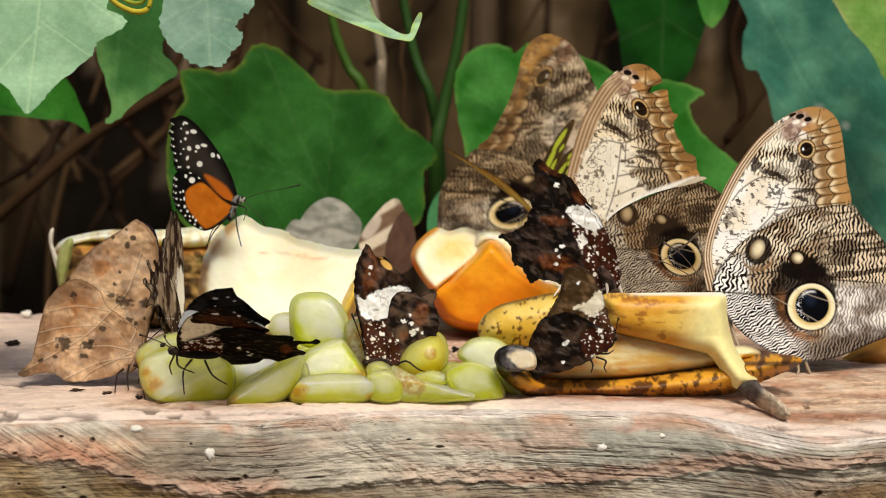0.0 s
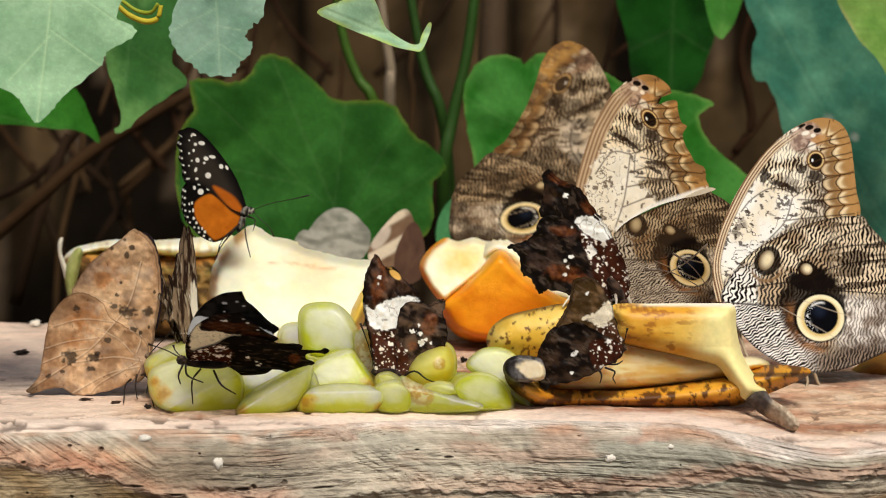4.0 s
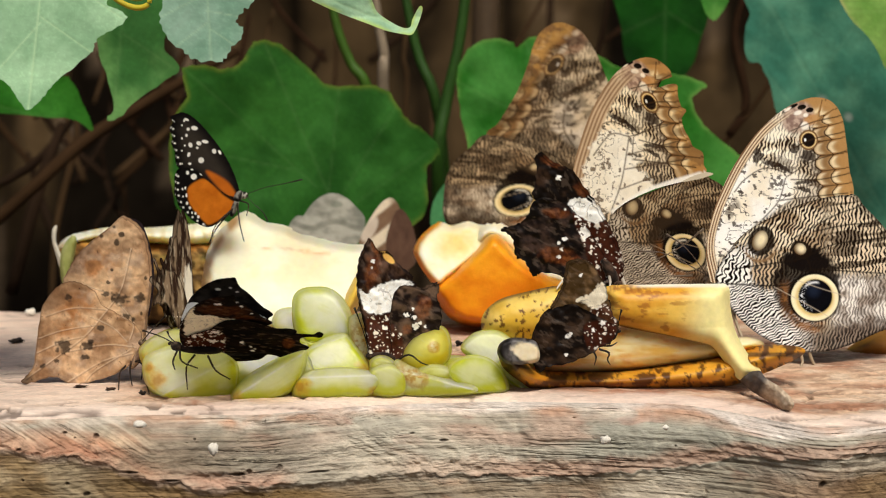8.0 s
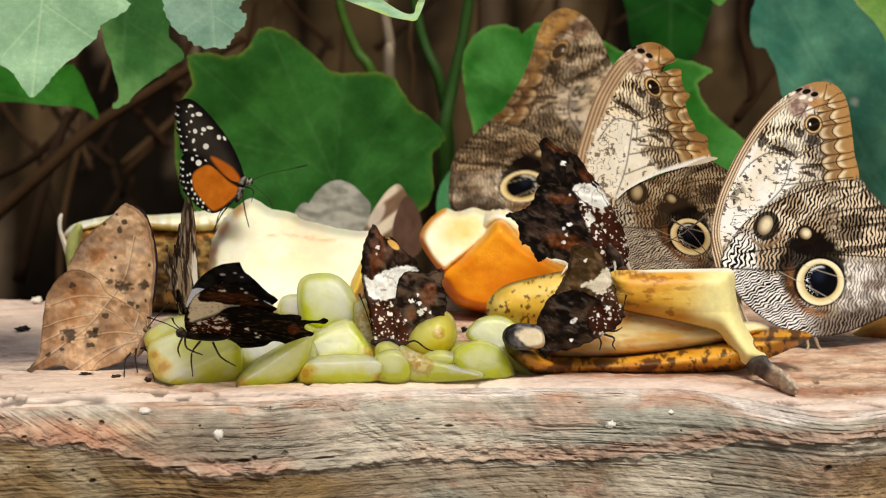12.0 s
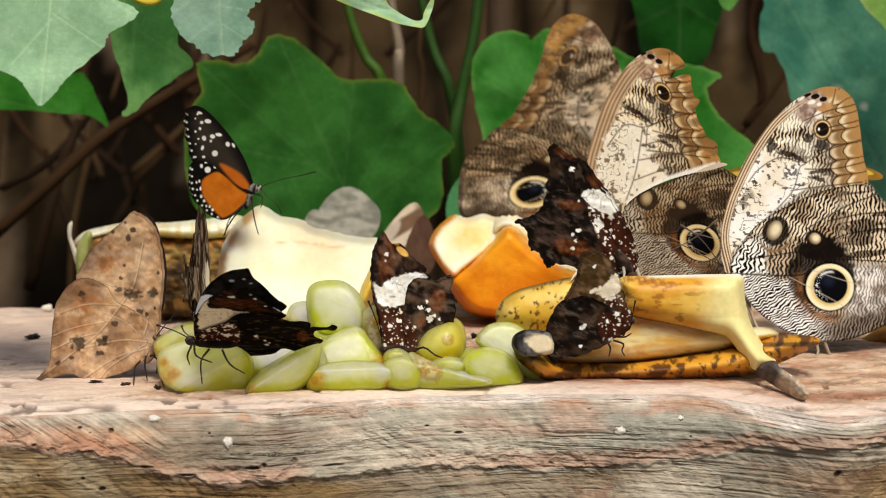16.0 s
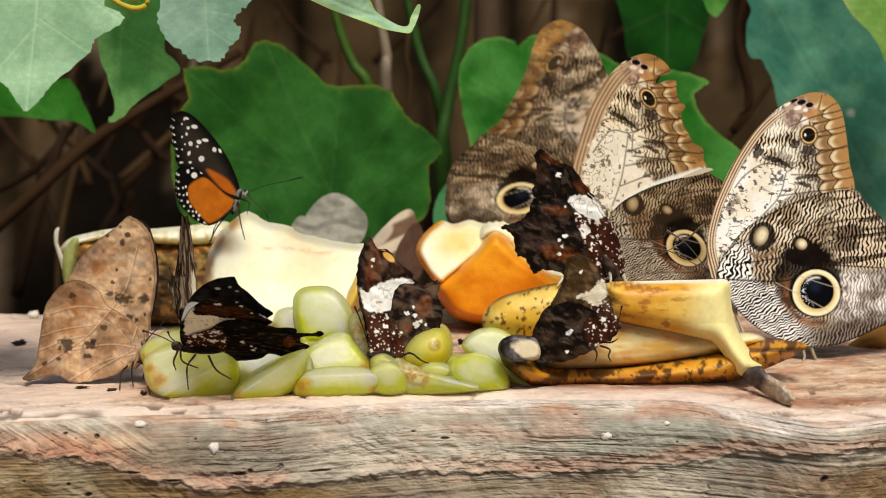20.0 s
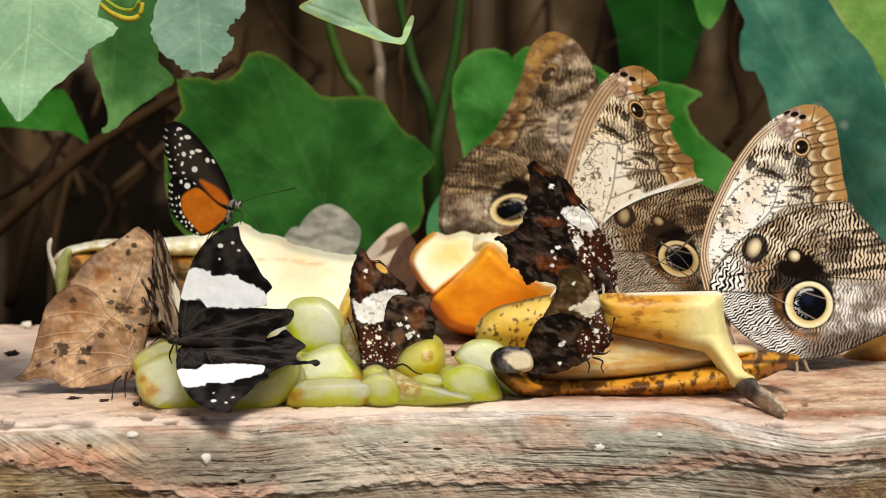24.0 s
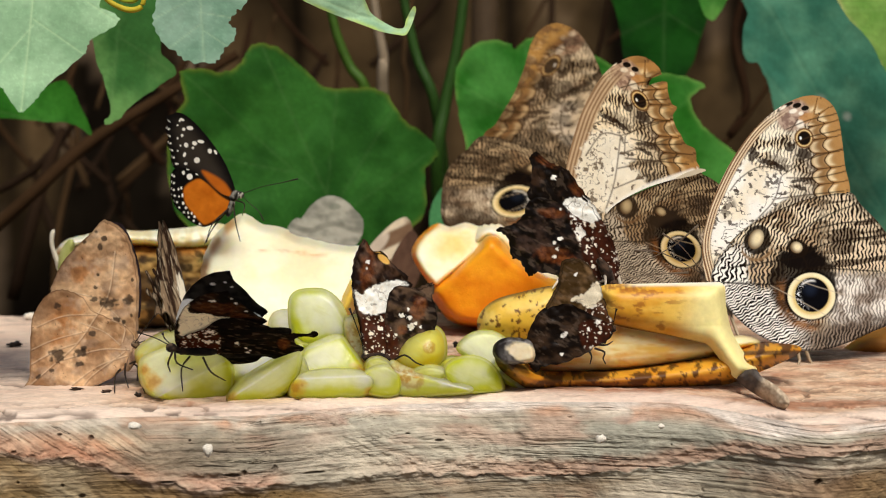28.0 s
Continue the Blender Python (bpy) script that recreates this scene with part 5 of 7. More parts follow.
def owl_hind(u, v, d):
    shade = step(0.42, 0.60, fbm(u / 40, v / 20, 21))
    # upper part: brown and cream, lines across the wing
    c = mix(mix(lin("#f0e2c6"), lin("#b59c7c"), shade), lin("#1f130b"), zig(u, v, 22, 6.2, 23, 0.42 + 0.18 * shade))
    # beside the body: bold black and white
    low = step(1395, 1330, u - 0.25 * (v - 500)) * step(425, 450, v)
    c = mix(c, mix(lin("#fbf8f0"), lin("#110c09"), zig(u, v, 24, 8.0, 25, 0.46, 1.4)), low * step(525, 500, v))
    c = mix(c, mix(lin("#f4f2ec"), lin("#100c0a"), zig(u, v, 60, 5.0, 26, 0.50, 1.45)), step(496, 514, v + 0.1 * (u - 1290)) * step(1455, 1430, u))
    c = mix(c, mix(lin("#cdb594"), lin("#20150d"), zig(u, v, 5, 7.5, 30, 0.58)), 0.95 * step(1.15, 0.8, ell(u, v, 1362, 478, 34, 38, 15)))
    right = step(1440, 1490, u)
    bars = step(0.46, 0.54, fbm(u / 60, (v + 0.12 * u) / 11, 27, 2))
    c = mix(c, mix(mix(lin("#e4d2b4"), lin("#4a3624"), 0.75 * bars), lin("#1c120b"), zig(u, v, 4, 6.6, 28, 0.42 + 0.16 * bars)), right * step(500, 480, v))
    fl = np.clip(0.75 * zig(u, v, 6, 6.2, 29, 0.46, 1.3) + 0.5 * step(0.45, 0.65, fbm(u / 16, v / 16, 38)) + 0.5 * step(545, 580, v), 0, 1)
    c = mix(c, mix(mix(lin("#f4efe6"), lin("#a3968a"), step(0.4, 0.65, fbm(u / 30, v / 30, 32))), lin("#3f3127"), 0.85 * fl), right * step(478, 500, v))
    c = mix(c, mix(lin("#8a7a6c"), lin("#1c1511"), zig(u, v, 12, 6.0, 31, 0.6)), 0.9 * step(572, 600, v + 0.10 * (u - 1440)) * step(1400, 1450, u))
    bigd = ell(u, v, 1443, 524, 1, 1)
    halo = ell(u, v, 1426, 500, 60, 62, 30)
    c = mix(c, lin("#150d09"), 0.94 * step(1.08, 0.86, halo + 0.18 * (vn(u / 7, v / 7, 33) - 0.5)))
    c = mix(c, mix(lin("#8f6034"), lin("#4f331c"), step(0.4, 0.65, fbm(u / 9, v / 9, 34))), 0.9 * np.exp(-((bigd - 56) / 9) ** 2) * step(1465, 1440, u - 0.5 * (v - 560)) * step(500, 540, v - 0.3 * (u - 1441)))
    for a, b, rx, ry, rot in ((1436, 466, 32, 17, -8), (1404, 462, 24, 14, 20), (1440, 450, 12, 12, 0)):
        c = mix(c, lin("#120c0a"), 0.94 * step(1.1, 0.8, ell(u, v, a, b, rx, ry, rot) + 0.3 * (vn(u / 6, v / 6, 35) - 0.5)))
    c = mix(c, lin("#0c0806"), 0.95 * step(1.06, 0.94, ell(u, v, 1441, 526, 47, 45)))
    ring = ell(u, v, 1442, 527, 42, 41)
    c = mix(c, mix(lin("#dcc480"), lin("#f6ecc4"), step(0.72, 0.92, ring)), step(1.03, 0.97, ring))
    pupil = ell(u, v, 1443, 525, 30, 30.5)
    c = mix(c, mix(lin("#08080d"), lin("#1c2436"), step(0.9, 0.1, ell(u, v, 1440, 515, 20, 20)) * 0.8), step(1.05, 0.95, pupil))
    c = mix(c, lin("#e6ebf2"), 0.9 * step(0.60, 0.70, vn(u / 2.0, v / 2.0, 37)) * np.exp(-((pupil - 0.84) / 0.13) ** 2) * step(1440, 1428, u))
    c = mix(c, lin("#f4f6f8"), 0.85 * np.exp(-((pupil - 0.82) / 0.06) ** 2) * step(1452, 1444, u) * step(510, 505, v))
    for x, y, rx, ry, rot in ((1345, 426, 14, 20, 24), (1416, 441, 12, 11, 30)):
        o = ell(u, v, x + 2, y + 1, rx * 1.65, ry * 1.35, rot)
        c = mix(c, lin("#1a110b"), 0.95 * step(1.06, 0.92, o))
        e = ell(u, v, x, y, rx * 0.95, ry * 0.95, rot)
        c = mix(c, mix(lin("#6a5238"), lin("#efe2bc"), step(1.1, 0.2, ell(u, v, x + 2, y - 1, rx, ry, rot))), step(1.05, 0.9, e))
    c = mix(c, lin("#8a6c4c"), 0.9 * np.exp(-((ell(u, v, 1347, 430, 29, 33, 20) - 1.0) / 0.10) ** 2) * step(440, 452, v))
    fan = [[(1275, 502), (1380, 506), (1412, 496), (1436, 478), (1560, 484)], [(1432, 452), (1480, 432), (1575, 420)], [(1436, 478), (1426, 458), (1400, 462), (1300, 476)], [(1400, 425), (1470, 385), (1520, 366)], [(1440, 410), (1500, 398), (1550, 396)]]
    pale = [[(1370, 508), (1430, 540), (1500, 580)], [(1412, 497), (1450, 510), (1502, 526)], [(1290, 510), (1300, 555), (1350, 600), (1430, 622)]]
    c = mix(c, lin("#1a120c"), 0.85 * veins(u, v, fan, 1.5))
    c = mix(c, lin("#c4b6a2"), 0.55 * veins(u, v, pale, 1.0))
    return mix(c, lin("#241a13"), 0.7 * step(5, 1, d))


def affine(src, dst):
    """The map that carries the drawing of one owl butterfly onto another: from dst points to src points."""
    a = np.hstack([np.array(dst, float), np.ones((len(dst), 1))])
    m = np.linalg.lstsq(a, np.array(src, float), rcond=None)[0]
    return lambda u, v: (u * m[0, 0] + v * m[1, 0] + m[2, 0], u * m[0, 1] + v * m[1, 1] + m[2, 1])


def legs(root, at, items, colour="#2a201a", r=0.00032):
    for pts in items:
        tube("leg", [spot(*p) for p in pts], [r * 1.3, r, r * 0.6], CHITIN, root, at, 5, lin(colour), 3)


def feelers(root, at, items, colour="#2a201a", r=0.0002):
    for pts in items:
        tube("antenna", [spot(*p) for p in pts], [r, r, r * 1.1, r * 2.4], CHITIN, root, at, 5, lin(colour), 4)


def fuzzy(root, at, name, u, v, y, a, b, rot, dark, pale, c=None, seed=0):
    k = (y + 0.77) / 4033
    paint = lambda p: mix(lin(dark), lin(pale), step(0.4, 0.65, fbm(p[:, 0] * 900, p[:, 2] * 900, seed)))
    return blob(name, spot(u, v, y), (a * k, (c or b) * k, b * k), BODY, root, at, paint, 0.12, seed, 12, 16, rot)


def sheet_wings(root, at, fore, hind, y, paint_f, paint_h, matl=WING, size=1.3, gap=0.0022, far=(4, -3), tilt=None, hind_front=True, ragged=0.0):
    """Two closed pairs of wings: the near pair in full, the far pair just behind it."""
    t = tilt or (lambda u, v: 0 * u)
    n = 8
    if ragged:
        fore, hind, n = toothed(fore, ragged, 5, 3), toothed(hind, ragged, 6, 4), 1
    crumple = (lambda u, v: 0.0014 * (fbm(u / 16, v / 16, 79, 2) - 0.5)) if ragged else None
    f, h = (0.0006, 0.0) if hind_front else (0.0, 0.0006)
    wave = lambda u, v: 0.0012 * (fbm(u / 60, v / 60, 77) - 0.5)
    solid("forewing", fore, lambda u, v: y + f + t(u, v) + wave(u, v), matl, root, at, paint_f, size, 0.00018, relief=crumple, n=n)
    solid("hindwing", hind, lambda u, v: y + h + t(u, v) + wave(u, v), matl, root, at, paint_h, size, 0.00018, relief=crumple, n=n)
    move = lambda p: [(a + far[0], b + far[1]) for a, b in p]
    shift = lambda fn: (lambda u, v, d: fn(u - far[0], v - far[1], d))
    solid("forewing", move(fore), lambda u, v: y + gap + f + t(u, v), matl, root, at, shift(paint_f), size * 2, 0.00018, n=n)
    solid("hindwing", move(hind), lambda u, v: y + gap + 0.0005 + h + t(u, v), matl, root, at, shift(paint_h), size * 2, 0.00018, n=n)


R_F = [(1440, 178), (1431, 248), (1252, 440), (1503, 345), (1393, 312), (1300, 290)]
R_H = [(1441, 527), (1345, 430), (1416, 441), (1503, 345), (1290, 540)]


def owls():
    made = {}
    # the owl butterfly beside the banana stem
    at = spot(1300, 600, 0.075)
    o = thing("owl_butterfly", at, "large owl butterfly with yellow-ringed eyespot and closed wings beside banana", "butterfly", "owl butterflies")
    fore = [(1268, 500), (1254, 485), (1250, 440), (1259, 388), (1278, 335), (1304, 285), (1335, 241), (1368, 208), (1400, 186), (1430, 175), (1458, 178), (1476, 193), (1486, 216), (1492, 255), (1497, 300), (1504, 348), (1470, 372), (1400, 410), (1330, 460)]
    hind = [(1266, 486), (1285, 452), (1305, 425), (1330, 404), (1362, 386), (1400, 368), (1450, 352), (1504, 346), (1524, 368), (1548, 392), (1564, 412), (1592, 455), (1606, 510), (1600, 555), (1572, 580), (1545, 592), (1505, 610), (1465, 622), (1420, 623), (1380, 612), (1342, 592), (1312, 567), (1290, 540), (1276, 512)]
    sheet_wings(o, at, fore, hind, 0.075, owl_fore, owl_hind, far=(6, -2), size=0.9, tilt=lambda u, v: 0.00005 * (u - 1400))
    fuzzy(o, at, "body", 1278, 520, 0.0765, 46, 13, 62, "#5a4a3a", "#a08f78", seed=3)
    fuzzy(o, at, "head", 1258, 494, 0.0765, 13, 11, 0, "#6a5a48", "#b8a890", seed=4)
    legs(o, at, [[(1290, 535, 0.074), (1310, 590, 0.07), (1318, 604, 0.068)], [(1275, 525, 0.08), (1290, 600, 0.08), (1296, 615, 0.075)], [(1415, 618, 0.076), (1420, 640, 0.076), (1416, 652, 0.074)], [(1430, 618, 0.077), (1438, 640, 0.078), (1444, 648, 0.078)]], "#a8967c", 0.0006)
    feelers(o, at, [[(1252, 488, 0.072), (1215, 440, 0.068), (1180, 415, 0.066)], [(1256, 490, 0.076), (1180, 450, 0.072), (1130, 445, 0.07)]], "#5a4c40")
    made["beside"] = o

    # the torn one on the banana
    at = spot(1075, 500, 0.10)
    o = thing("owl_butterfly", at, "owl butterfly with torn scalloped wing edge standing on the banana", "butterfly", "owl butterflies")
    mf = affine(R_F, [(1152, 104), (1138, 172), (1008, 330), (1240, 305), (1113, 242), (1040, 215)])
    mh = affine(R_H, [(1213, 445), (1120, 368), (1173, 378), (1240, 305), (1090, 460)])
    fore = [(1068, 470), (1030, 420), (1010, 350), (1014, 300), (1030, 240), (1052, 185), (1080, 140), (1108, 114), (1135, 104), (1158, 108), (1178, 124), (1184, 138), (1184, 138), (1166, 145), (1160, 158), (1160, 158), (1175, 152), (1192, 152), (1194, 170), (1200, 190), (1209, 198), (1201, 212), (1206, 232), (1214, 246), (1222, 262), (1238, 272), (1240, 292), (1238, 312), (1150, 338), (1088, 374), (1075, 420)]
    hind = [(1065, 480), (1070, 430), (1086, 374), (1150, 340), (1236, 312), (1252, 318), (1272, 330), (1292, 350), (1320, 400), (1325, 450), (1300, 485), (1250, 512), (1180, 515), (1110, 508), (1078, 500)]

    def m_fore(u, v, d):
        c = owl_fore(*mf(u, v), d) * np.array([0.97, 0.88, 0.74])
        c = mix(c, lin("#3a2b1e"), 0.45 * step(0.45, 0.6, fbm(u / 26, v / 14, 66)) * step(1110, 1150, u + 0.1 * (v - 250)))
        dc = near(u, v, smooth([(1006, 340), (1016, 290), (1034, 232), (1056, 180), (1084, 138), (1108, 114)], 6, False))[0]
        c = mix(c, mix(lin("#c9ab86"), lin("#8a6a4c"), 0.5 + 0.5 * np.sin(dc * 0.95 + 1.5 * vn(u / 30, v / 30, 69))), step(30, 22, dc) * step(118, 150, v))
        low = near(u, v, smooth([(1088, 374), (1150, 338), (1238, 310)], 6, False))[0]
        w = depth_in(u, v, [(1066, 232), (1108, 240), (1122, 290), (1156, 332), (1092, 372), (1046, 372), (1030, 330), (1040, 275)]) + 10 * (vn(u / 7, v / 7, 68) - 0.5)
        net = step(0.035, 0.015, np.abs(fbm(u / 11, v / 11, 70, 3) - 0.52)) * step(1108, 1080, u) + step(0.66, 0.70, fbm(u / 9, v / 9, 71))
        c = mix(c, mix(mix(lin("#faf2e0"), lin("#e8d8ba"), fbm(u / 24, v / 24, 72)), lin("#5a442e"), 0.85 * np.clip(net, 0, 1)), step(-4, 4, w))
        c = mix(c, lin("#4a3826"), 0.8 * veins(u, v, [[(1113, 242), (1100, 320), (1082, 372)], [(1113, 242), (1080, 238), (1050, 275)], [(1113, 242), (1180, 222)], [(1108, 275), (1200, 250)], [(1104, 300), (1215, 282)], [(1098, 335), (1160, 312)]], 1.4))
        return mix(c, lin("#f7f1e4"), 0.9 * step(9, 3, low))

    def m_hind(u, v, d):
        c = owl_hind(*mh(u, v), d) * np.array([0.80, 0.68, 0.54])
        c = mix(c, lin("#4a3826"), 0.35 * step(1.05, 1.25, ell(u, v, 1213, 445, 48, 46)))
        return mix(c, lin("#2a2019"), 0.5 * step(0.45, 0.6, fbm(u / 30, v / 12, 64)) * step(1150, 1200, u) * step(410, 370, v))
    sheet_wings(o, at, fore, hind, 0.100, m_fore, m_hind, far=(5, -2), size=0.95, hind_front=False)
    solid("torn_edge", [(1206, 322), (1228, 311), (1250, 305), (1262, 308), (1250, 313), (1232, 318)], 0.0985, WING, o, at, lambda u, v, d: np.broadcast_to(lin("#cfc0a6"), (len(u), 3)), 1.6, 0.0004)
    fuzzy(o, at, "body", 1086, 480, 0.1015, 42, 12, 70, "#4a3c30", "#8f7f6a", seed=5)
    fuzzy(o, at, "head", 1090, 500, 0.0985, 12, 10, 0, "#6a5a48", "#a89878", seed=6)
    legs(o, at, [[(1085, 480, 0.098), (1082, 500, 0.07), (1080, 505, 0.05)], [(1100, 490, 0.098), (1105, 503, 0.07), (1108, 508, 0.04)]], "#cfc4b4", 0.0006)
    feelers(o, at, [[(1090, 495, 0.096), (1140, 470, 0.09), (1200, 440, 0.085), (1245, 405, 0.08)], [(1092, 498, 0.096), (1150, 490, 0.09), (1225, 488, 0.085)]], "#6a5c4c")
    made["torn"] = o

    # the soft-focused one at the back, facing the other way
    at = spot(1000, 470, 0.215)
    o = thing("owl_butterfly", at, "brown owl butterfly with folded wings perched at the back", "butterfly", "owl butterflies")
    lf = affine(R_F, [(1000, 43), (1003, 106), (1112, 300), (868, 240), (985, 175), (1080, 150)])
    lh = affine(R_H, [(916, 350), (1014, 282), (960, 290), (868, 240), (1060, 370)])
    fore = [(1100, 430), (1118, 380), (1112, 280), (1090, 190), (1072, 135), (1055, 95), (1030, 58), (1000, 42), (972, 50), (952, 75), (938, 120), (920, 165), (902, 195), (885, 222), (866, 242), (900, 290), (980, 370)]
    hind = [(1100, 430), (1060, 340), (1000, 285), (930, 255), (866, 240), (835, 265), (812, 285), (796, 312), (790, 350), (790, 385), (806, 410), (850, 440), (920, 465), (1000, 475), (1060, 465)]

    def tone(fn, m):
        def paint(u, v, d):
            c = fn(*m(u, v), d)
            n = fbm(u / 22, v / 12, 61, 3)
            eye = step(1.25, 1.05, ell(u, v, 916, 350, 44, 44))
            return mix(mix(c * np.array([0.80, 0.68, 0.54]), lin("#54432f"), 0.42) * (0.55 + 0.7 * step(0.38, 0.62, n))[:, None], c * np.array([0.9, 0.8, 0.66]), eye)
        return paint

    def l_fore(u, v, d):
        c = tone(owl_fore, lf)(u, v, d)
        dm = near(u, v, smooth([(1000, 42), (955, 72), (935, 125), (902, 195), (866, 242)], 6, False))[0]
        return mix(c, mix(lin("#cf9c52"), lin("#7f5e3c"), step(0.35, 0.65, fbm(u / 11, v / 11, 62))), 0.6 * step(30, 12, dm) * step(200, 90, v))

    sheet_wings(o, at, fore, hind, 0.215, l_fore, tone(owl_hind, lh), far=(-5, -2), size=2.2)
    fuzzy(o, at, "body", 1080, 430, 0.217, 46, 13, -60, "#4a3c30", "#8f7f6a", seed=7)
    legs(o, at, [[(1040, 465, 0.214), (1030, 520, 0.21), (1020, 560, 0.2)], [(1010, 470, 0.214), (1000, 520, 0.2), (990, 556, 0.19)], [(960, 465, 0.216), (950, 500, 0.205), (940, 520, 0.19)]], "#5a4c3e", 0.0006)
    made["rear"] = o
    return made


def clearwing_tones(spots_zone, white, rust=(), seed=0, base="#1c130e", mid="#4a3324", dots=(), grain=30, milk="#fffdf6", warm=0.45):
    """Underside of the dark brown, white-banded butterflies: smooth dark fields, rust clouds, cream flecks."""
    ca, sa = math.cos(radians(grain)), math.sin(radians(grain))

    def paint(u, v, d):
        p, q = u * ca + v * sa, -u * sa + v * ca
        c = mix(0.55 * lin(base), lin(mid), step(0.42, 0.80, fbm(p / 20, q / 14, seed, 3)))
        c = mix(c, lin("#8a7462"), 0.20 * step(0.58, 0.72, fbm(p / 14, q / 6, seed + 3)))
        for x, y, rx, ry, rot in rust:
            e = ell(u, v, x, y, rx, ry, rot) + 0.7 * (fbm(u / 9, v / 9, seed + 5) - 0.5)
            c = mix(c, mix(lin("#6a3214"), lin("#94552a"), step(0.4, 0.65, fbm(p / 6, q / 6, seed + 6))), warm * step(1.15, 0.55, e))
        if spots_zone is not None:
            z = depth_in(u, v, spots_zone)
            c = mix(c, mix(lin("#2a120a"), lin("#54240f"), fbm(u / 8, v / 8, seed + 8)), 0.8 * step(-3, 3, z))
            c = mix(c, lin("#f6ecdc"), np.maximum(specks(u, v, 13, seed + 7, 0.66, 1.4, 4.4), specks(u + 5, v, 7, seed + 9, 0.42, 0.7, 1.5)) * step(-2, 4, z))
        if white is not None:
            w = depth_in(u, v, white) + 5 * (vn(u / 4, v / 4, seed + 11) - 0.5)
            tone = mix(lin(milk), lin("#e2d2ba"), 0.4 * step(0.55, 0.75, fbm(u / 8, v / 8, seed + 13)))
            net = step(0.035, 0.015, np.abs(fbm(u / 12, v / 12, seed + 15, 2) - 0.5))
            c = mix(c, mix(tone, lin("#5a4838"), 0.55 * net * step(0.42, 0.6, fbm(u / 26, v / 26, seed + 16))), step(-1.5, 1.5, w))
        for x, y, r in dots:
            c = mix(c, lin("#f8f4ec"), step(r + 0.8, r - 0.6, np.hypot(u - x, (v - y) * (0.8 + 0.1 * (int(x) % 7))) + 0.5 * r * (vn(u / 3, v / 3, seed + 17) - 0.5) * 2))
        return mix(c, lin("#0c0705"), 0.55 * step(3, 1, d))
    return paint


def dark_ones():
    """The dark white-banded butterflies that sit still."""
    made = {}
    g = "dark white-banded butterflies"
    # on the grapes
    at = spot(690, 648, 0.020)
    o = thing("banded_butterfly", at, "dark brown butterfly with white band and white flecks feeding on grapes", "butterfly", g)
    fore = [(655, 632), (650, 600), (645, 570), (638, 540), (634, 505), (636, 472), (644, 446), (655, 424), (664, 436), (672, 446), (690, 448), (702, 464), (722, 482), (732, 490), (726, 500), (738, 505), (715, 560), (700, 642), (672, 642)]
    hind = [(698, 645), (690, 600), (692, 545), (700, 516), (715, 505), (745, 512), (760, 507), (776, 503), (777, 515), (774, 528), (780, 545), (782, 570), (776, 585), (760, 600), (735, 620), (712, 632)]
    pf = clearwing_tones([(655, 640), (648, 575), (655, 560), (690, 555), (710, 545), (705, 640), (680, 645)], [(636, 512), (650, 520), (664, 508), (690, 498), (718, 495), (734, 504), (712, 508), (702, 525), (696, 545), (680, 556), (650, 553), (640, 535)], [(660, 478, 14, 34, 8), (664, 438, 8, 14, 0)], 101, base="#2a1a12", mid="#5a4030", dots=((660, 463, 3.5), (658, 474, 1.5)), grain=70)
    pf2 = lambda u, v, d: mix(pf(u, v, d), lin("#e6b45c"), step(1.1, 0.8, ell(u, v, 688, 458, 13, 6, 40)))
    ph = clearwing_tones([(690, 640), (690, 575), (712, 600), (712, 640)], None, [(720, 584, 10, 11, 0), (750, 545, 16, 22, 0)], 105, base="#241812", mid="#66503f", dots=((720, 558, 5), (733, 562, 4), (735, 578, 5), (744, 572, 3), (731, 547, 3), (709, 592, 2.5), (752, 578, 2.5)))
    sheet_wings(o, at, fore, hind, 0.020, pf2, ph, GLOSSY_WING, 1.2, ragged=2.5, far=(-3, -3), tilt=lambda u, v: 0.00006 * (u - 690))
    fuzzy(o, at, "body", 676, 634, 0.0195, 26, 11, 8, "#140e0b", "#3a2a20", seed=11)
    fuzzy(o, at, "head", 655, 630, 0.0195, 8, 7, 0, "#140e0b", "#4a3a2e", seed=12)
    feelers(o, at, [[(654, 626, 0.019), (644, 590, 0.017), (634, 562, 0.015), (627, 545, 0.014)]])
    legs(o, at, [[(700, 640, 0.017), (724, 628, 0.012), (745, 642, 0.008), (762, 648, 0.010)], [(660, 640, 0.018), (656, 655, 0.012), (655, 668, 0.010)], [(690, 645, 0.018), (688, 656, 0.014), (690, 664, 0.012)]])
    made["grapes"] = o

    # behind the banana flap
    at = spot(1085, 500, 0.050)
    o = thing("banded_butterfly", at, "ragged dark brown butterfly with cream flecks standing on the banana", "butterfly", g)
    fore = [(1090, 502), (1100, 475), (1092, 440), (1078, 408), (1060, 375), (1038, 345), (1012, 308), (988, 296), (968, 284), (955, 272), (946, 280), (950, 296), (948, 320), (944, 350), (980, 360), (1020, 400), (1060, 460)]
    hind = [(1085, 500), (1062, 440), (1030, 390), (1000, 362), (965, 350), (945, 356), (935, 380), (920, 396), (900, 404), (886, 408), (902, 416), (910, 432), (914, 456), (928, 462), (938, 480), (948, 490), (958, 482), (985, 486), (1010, 496), (1050, 502)]
    pf = clearwing_tones([(1012, 370), (1040, 390), (1080, 400), (1100, 460), (1095, 500), (1060, 470), (1020, 400)], [(1006, 360), (1024, 350), (1044, 356), (1062, 374), (1066, 390), (1048, 394), (1022, 380)], [(975, 289, 24, 6, 28), (1030, 336, 16, 12, 40)], 111, base="#1a120c", mid="#3c2a1e", dots=((988, 315, 4.5),), grain=60)
